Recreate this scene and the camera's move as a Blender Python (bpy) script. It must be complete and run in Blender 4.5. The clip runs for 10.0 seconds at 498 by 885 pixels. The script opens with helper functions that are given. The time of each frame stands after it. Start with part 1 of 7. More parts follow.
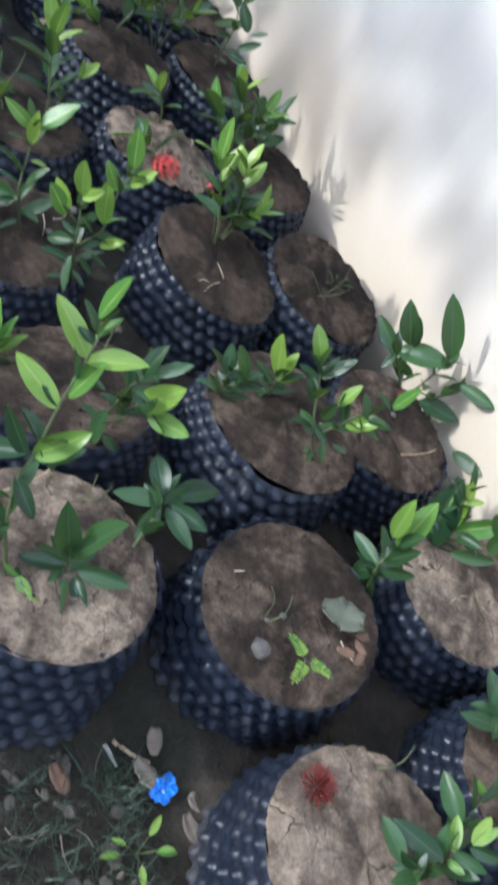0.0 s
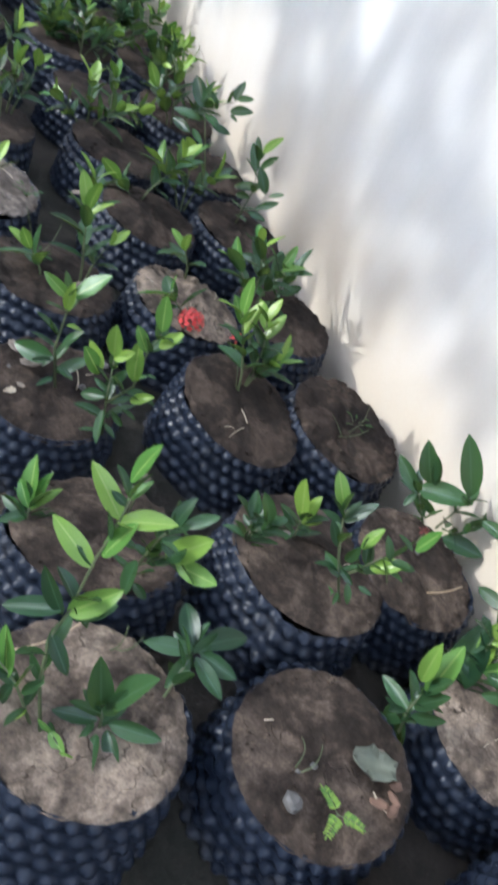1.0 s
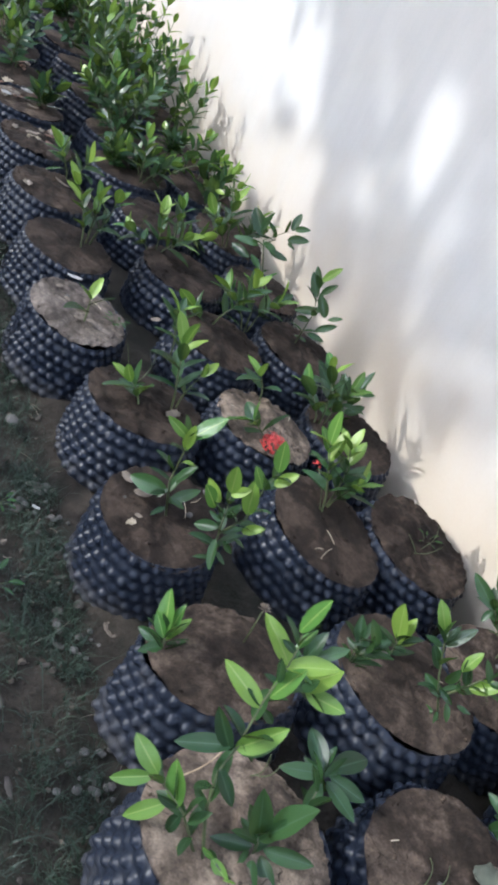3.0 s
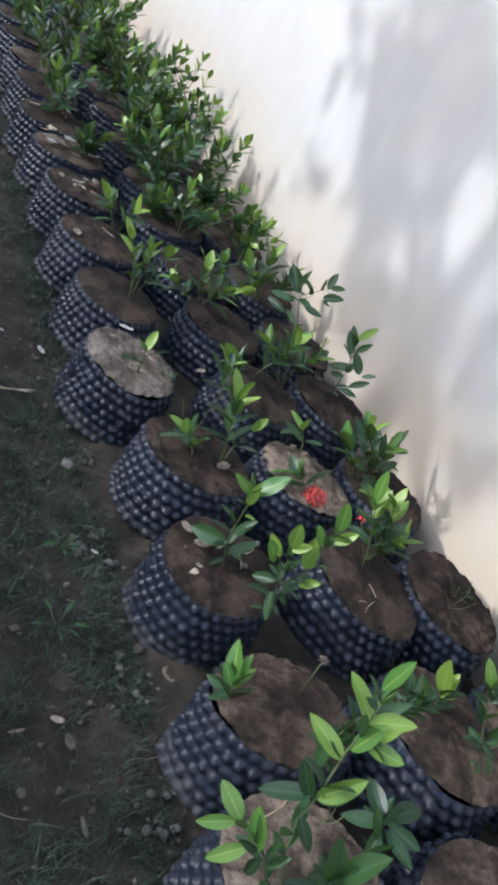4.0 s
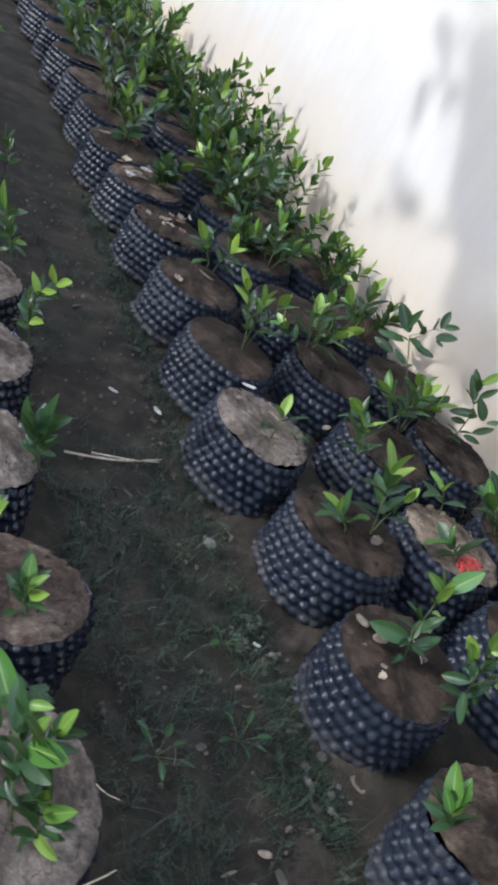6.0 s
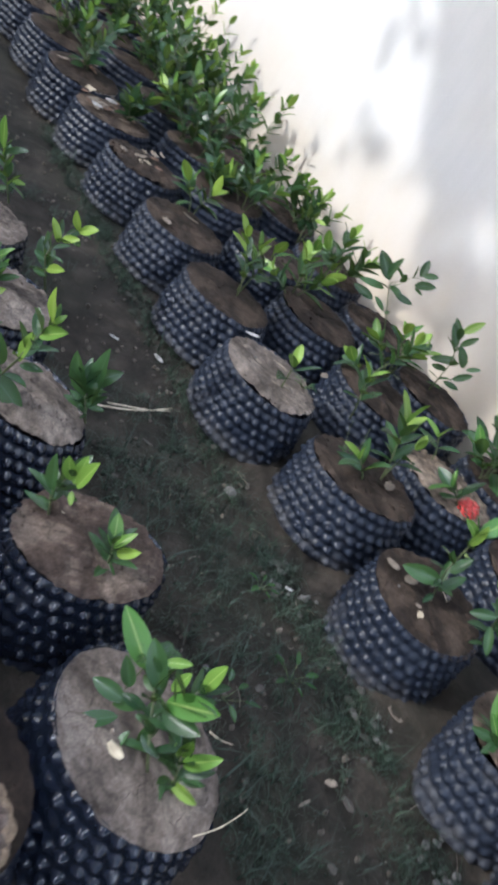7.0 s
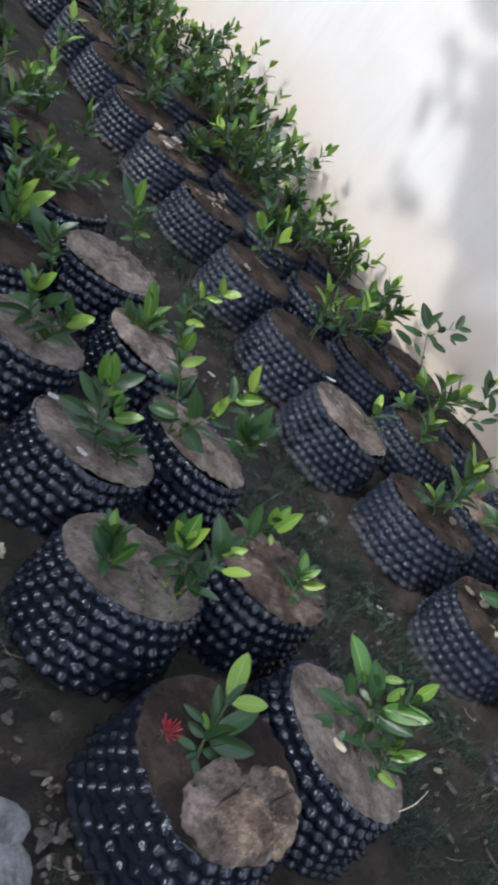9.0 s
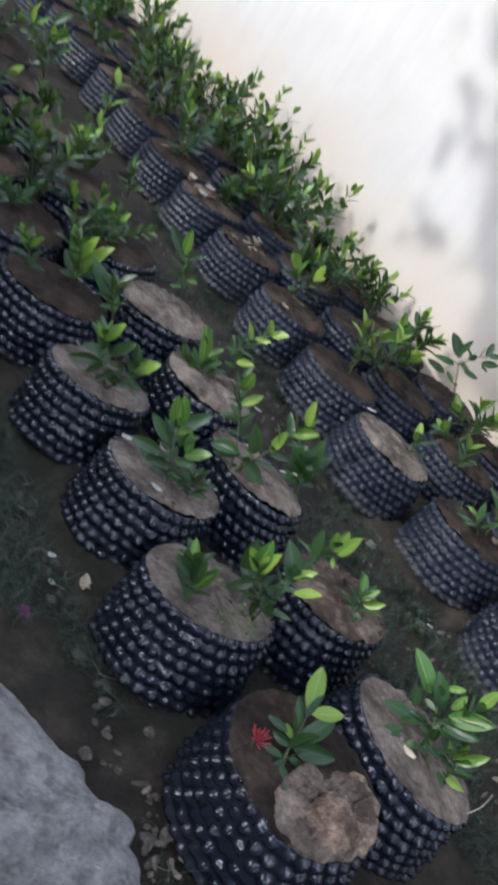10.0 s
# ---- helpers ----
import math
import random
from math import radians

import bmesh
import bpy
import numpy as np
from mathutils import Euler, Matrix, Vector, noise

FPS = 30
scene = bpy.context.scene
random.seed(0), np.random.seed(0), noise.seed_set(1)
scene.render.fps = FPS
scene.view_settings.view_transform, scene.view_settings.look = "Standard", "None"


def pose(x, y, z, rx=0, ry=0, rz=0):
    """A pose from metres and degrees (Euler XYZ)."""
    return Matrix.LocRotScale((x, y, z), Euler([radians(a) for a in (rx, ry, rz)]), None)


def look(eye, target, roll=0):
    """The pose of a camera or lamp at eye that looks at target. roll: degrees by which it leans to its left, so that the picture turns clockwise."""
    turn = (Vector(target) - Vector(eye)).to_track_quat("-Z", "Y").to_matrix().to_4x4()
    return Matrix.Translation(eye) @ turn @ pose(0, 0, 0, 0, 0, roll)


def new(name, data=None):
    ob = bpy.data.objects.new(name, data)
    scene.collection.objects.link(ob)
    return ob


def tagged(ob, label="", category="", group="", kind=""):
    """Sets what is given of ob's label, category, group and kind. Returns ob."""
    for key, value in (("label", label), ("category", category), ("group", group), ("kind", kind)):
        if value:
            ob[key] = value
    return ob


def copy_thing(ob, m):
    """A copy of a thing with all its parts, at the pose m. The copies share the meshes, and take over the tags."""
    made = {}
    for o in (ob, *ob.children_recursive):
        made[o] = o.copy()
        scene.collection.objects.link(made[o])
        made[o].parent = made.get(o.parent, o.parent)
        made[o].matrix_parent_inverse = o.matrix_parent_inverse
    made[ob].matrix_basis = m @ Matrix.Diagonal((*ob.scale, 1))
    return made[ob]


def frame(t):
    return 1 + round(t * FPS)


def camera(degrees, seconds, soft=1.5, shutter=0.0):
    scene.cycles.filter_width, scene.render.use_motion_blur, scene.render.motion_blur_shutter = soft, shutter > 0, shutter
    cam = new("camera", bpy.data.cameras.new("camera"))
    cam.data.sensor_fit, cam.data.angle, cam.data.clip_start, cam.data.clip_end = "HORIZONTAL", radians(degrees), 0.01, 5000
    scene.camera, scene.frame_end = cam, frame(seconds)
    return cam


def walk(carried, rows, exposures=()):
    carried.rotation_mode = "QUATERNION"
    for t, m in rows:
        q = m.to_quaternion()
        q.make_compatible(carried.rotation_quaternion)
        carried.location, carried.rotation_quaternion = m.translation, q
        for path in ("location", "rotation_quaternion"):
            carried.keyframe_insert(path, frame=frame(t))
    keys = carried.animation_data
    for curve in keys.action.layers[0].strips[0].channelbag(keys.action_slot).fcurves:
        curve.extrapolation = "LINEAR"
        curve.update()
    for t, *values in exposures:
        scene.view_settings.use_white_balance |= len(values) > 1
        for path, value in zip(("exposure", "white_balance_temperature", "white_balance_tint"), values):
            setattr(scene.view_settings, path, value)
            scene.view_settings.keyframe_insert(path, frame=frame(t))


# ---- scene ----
cam = camera(33.38, 10.0, soft=3.5, shutter=0.5)
PATH = [
    (0, (0.098, 0.077, 1.332), (1.139, 1.112, -0.026), 36.34),
    (0.5, (0.084, 0.081, 1.373), (1.095, 1.241, 0.096), 32.84),
    (1, (0.069, 0.085, 1.403), (1.039, 1.356, 0.202), 30.01),
    (1.5, (0.051, 0.086, 1.431), (0.941, 1.463, 0.286), 26.70),
    (2, (0.036, 0.097, 1.456), (0.838, 1.535, 0.321), 22.26),
    (3.5, (-0.414, 0.172, 1.499), (0.629, 1.530, 0.467), 31.57),
    (4, (-0.485, 0.176, 1.509), (0.530, 1.584, 0.516), 31.49),
    (4.5, (-0.521, 0.203, 1.498), (0.473, 1.614, 0.488), 30.60),
    (5, (-0.605, 0.274, 1.485), (0.342, 1.701, 0.452), 29.39),
    (5.5, (-0.702, 0.426, 1.485), (0.262, 1.845, 0.456), 29.06),
    (7, (-1.138, 0.697, 1.344), (0.115, 1.872, 0.319), 35.06),
    (7.5, (-1.391, 0.714, 1.388), (0.006, 1.755, 0.406), 37.77),
    (8, (-1.520, 0.732, 1.369), (-0.137, 1.825, 0.424), 40.20),
    (8.5, (-1.674, 0.795, 1.342), (-0.270, 1.879, 0.418), 40.27),
    (9, (-1.839, 0.843, 1.324), (-0.422, 1.901, 0.389), 41.44),
    (9.5, (-1.892, 0.856, 1.310), (-0.490, 1.902, 0.341), 41.25),
    (10, (-2.019, 0.806, 1.347), (-0.646, 1.936, 0.432), 38.12),
]
walk(cam, [(t, look(eye, target, roll)) for t, eye, target, roll in PATH],
     exposures=[(0.0, 0.54, 5580, 6), (2.0, 0.47, 5680, 7), (3.5, 0.37, 5740, 8), (4.2, 0.17, 5760, 8), (5.5, 0.19, 5820, 8), (7.0, 0.44, 5820, 8), (8.0, 0.19, 5900, 9), (10.0, 0.14, 5900, 9)])

# ---------------------------------------------------------------- light
SUN_UP, SUN_ROUND = 23.0, -67.0          # height, and way round from +y towards +x


def make_world():
    w = bpy.data.worlds.new("sky")
    scene.world = w
    w.use_nodes = True
    nt = w.node_tree
    nt.nodes.clear()
    out = nt.nodes.new("ShaderNodeOutputWorld")
    bg = nt.nodes.new("ShaderNodeBackground")
    sky = nt.nodes.new("ShaderNodeTexSky")
    sky.sky_type = "NISHITA"
    sky.sun_disc = False
    sky.sun_elevation = radians(SUN_UP)
    sky.sun_rotation = radians(SUN_ROUND)
    sky.dust_density = 3.5
    cloud = nt.nodes.new("ShaderNodeTexNoise")
    cloud.inputs["Scale"].default_value = 4.6
    cloud.inputs["Detail"].default_value = 6
    cloud.inputs["Roughness"].default_value = 0.55
    ramp = nt.nodes.new("ShaderNodeValToRGB")
    ramp.color_ramp.elements[0].position = 0.575
    ramp.color_ramp.elements[1].position = 0.64
    mix = nt.nodes.new("ShaderNodeMix")
    mix.data_type = "RGBA"
    mix.inputs["B"].default_value = (43.0, 44.0, 49.0, 1)
    nt.links.new(cloud.outputs["Fac"], ramp.inputs["Fac"])
    nt.links.new(ramp.outputs["Color"], mix.inputs["Factor"])
    dim = nt.nodes.new("ShaderNodeVectorMath")
    dim.operation = "SCALE"
    dim.inputs["Scale"].default_value = 0.36
    nt.links.new(sky.outputs["Color"], dim.inputs[0])
    nt.links.new(dim.outputs["Vector"], mix.inputs["A"])
    nt.links.new(mix.outputs["Result"], bg.inputs["Color"])
    bg.inputs["Strength"].default_value = 0.33
    nt.links.new(bg.outputs["Background"], out.inputs["Surface"])


make_world()
sun = new("sun", bpy.data.lights.new("sun", "SUN"))
sun.data.energy = 3.0
sun.data.angle = radians(0.55)
sun.data.color = (1.0, 0.94, 0.85)
ce, se = math.cos(radians(SUN_UP)), math.sin(radians(SUN_UP))
TO_SUN = Vector((ce * math.sin(radians(SUN_ROUND)), ce * math.cos(radians(SUN_ROUND)), se))
sun.matrix_world = look(TO_SUN * 30, (0, 0, 0))


# ---------------------------------------------------------------- materials
class Mat:
    """A small helper to write node materials in few lines."""

    def __init__(self, name):
        self.m = bpy.data.materials.new(name)
        self.m.use_nodes = True
        self.nt = self.m.node_tree
        self.b = self.nt.nodes["Principled BSDF"]
        self.out = self.nt.nodes["Material Output"]
        self.tc = self.nt.nodes.new("ShaderNodeTexCoord")

    def node(self, kind, **values):
        n = self.nt.nodes.new(kind)
        for k, v in values.items():
            n.inputs[k].default_value = v
        return n

    def link(self, a, b):
        self.nt.links.new(a, b)

    def noise(self, scale, detail=4, rough=0.55, coords="Object", distort=0.0):
        n = self.node("ShaderNodeTexNoise", Scale=scale, Detail=detail, Roughness=rough, Distortion=distort)
        self.link(self.tc.outputs[coords], n.inputs["Vector"])
        return n.outputs["Fac"]

    def world_noise(self, scale, detail=4, rough=0.55, stretch=None):
        g = self.nt.nodes.new("ShaderNodeNewGeometry")
        n = self.node("ShaderNodeTexNoise", Scale=scale, Detail=detail, Roughness=rough)
        src = g.outputs["Position"]
        if stretch:
            mp = self.nt.nodes.new("ShaderNodeMapping")
            mp.inputs["Scale"].default_value = stretch[0]
            mp.inputs["Rotation"].default_value = (0, 0, radians(stretch[1]))
            self.link(src, mp.inputs["Vector"])
            src = mp.outputs["Vector"]
        self.link(src, n.inputs["Vector"])
        return n.outputs["Fac"]

    def ramp(self, fac, *stops):
        r = self.nt.nodes.new("ShaderNodeValToRGB")
        els = r.color_ramp.elements
        while len(els) < len(stops):
            els.new(0.5)
        for e, (p, c) in zip(els, stops):
            e.position = p
            e.color = (*c, 1) if isinstance(c, tuple) else (c, c, c, 1)
        self.link(fac, r.inputs["Fac"])
        return r.outputs["Color"]

    def mix(self, fac, a, b, blend="MIX"):
        n = self.nt.nodes.new("ShaderNodeMix")
        n.data_type, n.blend_type = "RGBA", blend
        for key, v in (("Factor", fac), ("A", a), ("B", b)):
            s = n.inputs[key]
            if isinstance(v, (int, float)):
                s.default_value = v if key == "Factor" else (v, v, v, 1)
            elif isinstance(v, tuple):
                s.default_value = (*v, 1)
            else:
                self.link(v, s)
        return n.outputs["Result"]

    def math(self, op, a, b=0.0):
        n = self.nt.nodes.new("ShaderNodeMath")
        n.operation = op
        for s, v in zip(n.inputs, (a, b)):
            if isinstance(v, (int, float)):
                s.default_value = v
            else:
                self.link(v, s)
        return n.outputs["Value"]

    def random(self):
        return self.nt.nodes.new("ShaderNodeObjectInfo").outputs["Random"]

    def bump(self, height, strength=0.4, distance=0.01):
        n = self.node("ShaderNodeBump", Strength=strength, Distance=distance)
        self.link(height, n.inputs["Height"])
        self.link(n.outputs["Normal"], self.b.inputs["Normal"])

    def set(self, color=None, rough=None, **more):
        for key, v in (("Base Color", color), ("Roughness", rough), *more.items()):
            if v is None:
                continue
            s = self.b.inputs[key]
            if isinstance(v, tuple):
                s.default_value = (*v, 1)
            elif isinstance(v, (int, float)):
                s.default_value = v
            else:
                self.link(v, s)
        return self


def soil_material(name, pale, mid, dark, crack=1.0):
    m = Mat(name)
    big = m.noise(6.5, 4, 0.55, distort=0.6)
    fine = m.noise(190, 6, 0.75)
    rnd = m.random()
    mott = m.math("ADD", m.math("MULTIPLY", big, 0.75), m.math("MULTIPLY", m.noise(34, 5, 0.65), 0.25))
    c = m.ramp(mott, (0.41, dark), (0.49, mid), (0.56, pale))
    c = m.mix(m.math("MULTIPLY", rnd, 0.3), c, mid)
    c = m.mix(0.75, c, m.ramp(fine, (0.32, 0.35), (0.62, 1.1)), "MULTIPLY")
    c = m.mix(0.7, c, m.ramp(m.noise(42, 6, 0.7), (0.36, 0.4), (0.62, 1.2)), "MULTIPLY")
    v = m.node("ShaderNodeTexVoronoi", Scale=17.0)
    v.feature = "DISTANCE_TO_EDGE"
    warp = m.node("ShaderNodeTexNoise", Scale=14.0, Detail=3.0)
    m.link(m.tc.outputs["Object"], warp.inputs["Vector"])
    vm = m.nt.nodes.new("ShaderNodeVectorMath")
    vm.operation = "MULTIPLY_ADD"
    m.link(warp.outputs["Color"], vm.inputs[0])
    vm.inputs[1].default_value = (0.09, 0.09, 0.0)
    m.link(m.tc.outputs["Object"], vm.inputs[2])
    m.link(vm.outputs["Vector"], v.inputs["Vector"])
    line = m.ramp(v.outputs["Distance"], (0.0, 1.0), (0.014, 0.0))
    where = m.ramp(m.noise(6, 2), (0.48, 0.0), (0.58, crack))
    line = m.math("MULTIPLY", line, where)
    c = m.mix(line, c, (dark[0] * 0.35, dark[1] * 0.35, dark[2] * 0.35))
    h = m.math("ADD", m.math("MULTIPLY", fine, 0.5), m.math("MULTIPLY", m.noise(60, 4, 0.6), 0.3))
    h = m.math("SUBTRACT", h, m.math("MULTIPLY", line, 1.0))
    m.bump(h, 0.8, 0.006)
    return m.set(c, 0.9, **{"Specular IOR Level": 0.15}).m


def plastic_material(name, clean, dusty, dirt, gloss, shine, uneven=0.12):
    m = Mat(name)
    dust = m.world_noise(16, 5, 0.65)
    fine = m.noise(170, 4, 0.7)
    z = m.nt.nodes.new("ShaderNodeSeparateXYZ")
    g = m.nt.nodes.new("ShaderNodeNewGeometry")
    m.link(g.outputs["Position"], z.inputs["Vector"])
    low = m.ramp(z.outputs["Z"], (0.0, 0.32), (0.08, 0.0))
    film = m.ramp(m.world_noise(3.5, 4, 0.6), (0.3, 0.05), (0.7, 0.6))
    c = m.mix(film, clean, dusty)
    mud = m.ramp(m.math("ADD", dust, low), (0.55, 0.0), (0.80, dirt))
    mud = m.math("MULTIPLY", mud, m.ramp(fine, (0.3, 0.35), (0.7, 1.0)))
    c = m.mix(mud, c, (0.070, 0.066, 0.064))
    m.bump(m.noise(60 if uneven < 0.2 else 130, 3), uneven, 0.004)
    rough = m.mix(mud, m.ramp(film, (0.05, gloss), (0.55, gloss * 2.0)), 0.85)
    return m.set(c, rough, **{"Specular IOR Level": shine}).m


def leaf_material(name, dark, light, rib, gloss):
    m = Mat(name)
    uv = m.nt.nodes.new("ShaderNodeSeparateXYZ")
    m.link(m.tc.outputs["UV"], uv.inputs["Vector"])
    c = m.ramp(m.random(), (0.0, dark), (1.0, light))
    across = m.math("ABSOLUTE", m.math("SUBTRACT", uv.outputs["X"], 0.5))
    # side veins slant forward from the midrib
    phase = m.math("SUBTRACT", m.math("MULTIPLY", uv.outputs["Y"], 13.0), m.math("MULTIPLY", across, 7.0))
    vein = m.math("POWER", m.math("ABSOLUTE", m.math("SINE", m.math("MULTIPLY", phase, math.pi))), 0.5)
    ribs = m.ramp(across, (0.02, 1.0), (0.055, 0.0))
    c = m.mix(m.math("MULTIPLY", m.ramp(vein, (0.0, 0.35), (0.5, 0.0)), 0.25), c, rib)
    c = m.mix(m.math("MULTIPLY", ribs, 0.75), c, rib)
    c = m.mix(0.35, c, m.ramp(m.noise(45, 4), (0.3, 0.55), (0.7, 1.0)), "MULTIPLY")
    m.bump(m.math("SUBTRACT", m.math("ADD", vein, m.noise(60, 3)), ribs), 0.14, 0.003)
    m.set(c, gloss, **{"Specular IOR Level": 0.34})
    tr = m.node("ShaderNodeBsdfTranslucent")
    m.link(m.mix(0.4, c, (0.35, 0.5, 0.06)), tr.inputs["Color"])
    mx = m.node("ShaderNodeMixShader", Fac=0.19)
    m.link(m.b.outputs["BSDF"], mx.inputs[1])
    m.link(tr.outputs["BSDF"], mx.inputs[2])
    m.link(mx.outputs["Shader"], m.out.inputs["Surface"])
    return m.m


def plain(name, a, b, scale=40.0, rough=0.7, bump=0.3, by_object=False):
    m = Mat(name)
    f = m.noise(scale, 5, 0.6)
    c = m.ramp(f, (0.3, a), (0.7, b))
    if by_object:
        c = m.mix(0.5, c, m.ramp(m.random(), (0.0, a), (1.0, b)))
    m.bump(f, bump, 0.004)
    return m.set(c, rough).m


def ground_material():
    m = Mat("dark_earth")
    big = m.world_noise(1.6, 5, 0.6)
    mid = m.world_noise(11, 5, 0.65)
    fine = m.world_noise(120, 5, 0.7)
    c = m.ramp(mid, (0.28, (0.015, 0.0128, 0.0104)), (0.5, (0.033, 0.0272, 0.0215)), (0.74, (0.070, 0.056, 0.044)))
    c = m.mix(m.ramp(big, (0.46, 0.0), (0.62, 0.45)), c, (0.020, 0.024, 0.016))
    c = m.mix(0.6, c, m.ramp(fine, (0.3, 0.4), (0.7, 1.0)), "MULTIPLY")
    h = m.math("ADD", m.math("MULTIPLY", fine, 0.5), mid)
    m.bump(h, 0.8, 0.02)
    return m.set(c, 0.92, **{"Specular IOR Level": 0.2}).m


def wall_material():
    """Old whitewash on plaster: faint rain streaks, grain, and a yellowish splash of mud along the foot."""
    m = Mat("whitewashed_plaster")
    g = m.nt.nodes.new("ShaderNodeNewGeometry")
    xyz = m.nt.nodes.new("ShaderNodeSeparateXYZ")
    m.link(g.outputs["Position"], xyz.inputs["Vector"])
    mp = m.node("ShaderNodeMapping", Scale=(1.0, 1.0, 0.12))
    m.link(g.outputs["Position"], mp.inputs["Vector"])
    runs = m.node("ShaderNodeTexNoise", Scale=9.0, Detail=5.0, Roughness=0.6)
    m.link(mp.outputs["Vector"], runs.inputs["Vector"])
    cloud = m.world_noise(1.6, 4, 0.55)
    c = m.mix(m.ramp(cloud, (0.35, 0.0), (0.65, 1.0)), (0.425, 0.415, 0.395), (0.46, 0.455, 0.445))
    c = m.mix(m.ramp(runs.outputs["Fac"], (0.38, 0.22), (0.55, 0.0)), c, (0.36, 0.36, 0.36))
    rise = m.math("ADD", xyz.outputs["Z"], m.math("MULTIPLY", m.math("SUBTRACT", m.world_noise(3.0, 5, 0.6), 0.5), 0.7))
    c = m.mix(m.ramp(rise, (0.20, 0.9), (0.80, 0.0)), c, (0.43, 0.365, 0.28))
    fine = m.world_noise(85, 5, 0.7)
    c = m.mix(0.12, c, m.ramp(fine, (0.3, 0.7), (0.7, 1.0)), "MULTIPLY")
    m.bump(m.math("ADD", fine, m.world_noise(14, 4)), 0.15, 0.004)
    return m.set(c, 0.75, **{"Specular IOR Level": 0.3}).m


SOIL_PALE = soil_material("dry_clay_soil", (0.205, 0.170, 0.144), (0.131, 0.107, 0.090), (0.058, 0.046, 0.038))
# Dry soil of the right block: sunlight is put into its warmer, lighter colour.
SOIL_TAN = soil_material("sunny_tan_soil", (0.250, 0.194, 0.147), (0.142, 0.109, 0.083), (0.056, 0.043, 0.034))
SOIL_CLOD = soil_material("pale_dry_clod", (0.40, 0.30, 0.215), (0.28, 0.20, 0.145), (0.09, 0.064, 0.047))
SOIL_DAMP = soil_material("damp_brown_soil", (0.108, 0.080, 0.060), (0.043, 0.0310, 0.0235), (0.021, 0.0155, 0.012), 0.7)
# Damp soil darkened further: the shade under the plants is put into its colour.
SOIL_SHADED = soil_material("shaded_dark_soil", (0.060, 0.043, 0.032), (0.026, 0.0185, 0.0142), (0.014, 0.0102, 0.0082), 0.5)
SOIL_MIXED = soil_material("half_dry_soil", (0.165, 0.128, 0.102), (0.075, 0.053, 0.042), (0.034, 0.024, 0.019))
CLOD_CRUST = soil_material("grey_clod_crust", (0.255, 0.203, 0.170), (0.150, 0.117, 0.096), (0.060, 0.045, 0.036), 0.0)
SOIL_OCHRE = soil_material("ochre_clod_edge", (0.36, 0.27, 0.19), (0.27, 0.20, 0.14), (0.12, 0.085, 0.058), 0.0)
# Besides dust, the paler base colour carries sunlight and the darker one shade.
PLASTIC_DUSTY_LIT = plastic_material("sunlit_dusty_black_plastic", (0.010, 0.0132, 0.022), (0.018, 0.022, 0.033), 0.66, 0.22, 0.17)
PLASTIC_CLEAN_SHADED = plastic_material("shaded_clean_black_plastic", (0.006, 0.0082, 0.015), (0.011, 0.014, 0.023), 0.22, 0.06, 0.40, 0.14)
LEAF_OLD = leaf_material("mature_leaf", (0.012, 0.034, 0.017), (0.034, 0.080, 0.029), (0.05, 0.095, 0.047), 0.27)
LEAF_NEW = leaf_material("young_leaf", (0.050, 0.140, 0.030), (0.200, 0.300, 0.050), (0.24, 0.33, 0.09), 0.24)
STEM = plain("green_brown_stem", (0.045, 0.07, 0.025), (0.09, 0.10, 0.04), 60)
WOOD = plain("dry_stalk", (0.22, 0.15, 0.09), (0.42, 0.32, 0.2), 60)
EARTH = ground_material()
WHITEWASH = wall_material()
BARK = plain("tree_bark", (0.06, 0.045, 0.035), (0.14, 0.11, 0.085), 12, 0.9, 0.8)
GRASS = plain("grass_blade", (0.007, 0.019, 0.010), (0.021, 0.038, 0.018), 14, 0.6)
STRAW = plain("dry_straw", (0.26, 0.215, 0.15), (0.46, 0.40, 0.30), 30, 0.7)
RED = plain("red_petal", (0.50, 0.02, 0.025), (0.72, 0.09, 0.075), 90, 0.5)
DARK_RED = plain("dark_red_petal", (0.06, 0.008, 0.008), (0.20, 0.022, 0.016), 90, 0.6)
SPIKE_RED = plain("spiky_red_petal", (0.20, 0.010, 0.018), (0.42, 0.026, 0.042), 90, 0.45)
WHITE = plain("white_scrap", (0.20, 0.19, 0.18), (0.36, 0.35, 0.33), 50, 0.5)
BLUE = plain("blue_plastic", (0.015, 0.10, 0.42), (0.03, 0.20, 0.62), 40, 0.3)
DEAD = plain("dead_leaf", (0.07, 0.055, 0.042), (0.19, 0.155, 0.12), 45, 0.8, 0.4, True)
RUSTY = plain("rusty_leaf", (0.07, 0.038, 0.024), (0.15, 0.085, 0.055), 45, 0.8, 0.4, True)
OLIVE = plain("withered_leaf", (0.035, 0.048, 0.034), (0.10, 0.105, 0.075), 30, 0.7, 0.4, True)
ROTTEN = plain("rotting_leaf", (0.022, 0.018, 0.015), (0.085, 0.072, 0.060), 45, 0.85, 0.4, True)
STONE = plain("grey_stone", (0.05, 0.047, 0.044), (0.12, 0.11, 0.10), 50, 0.85, 0.6, True)
WALL_RENDER = plain("weathered_cement_render", (0.16, 0.155, 0.145), (0.30, 0.29, 0.27), 6, 0.9, 0.5)
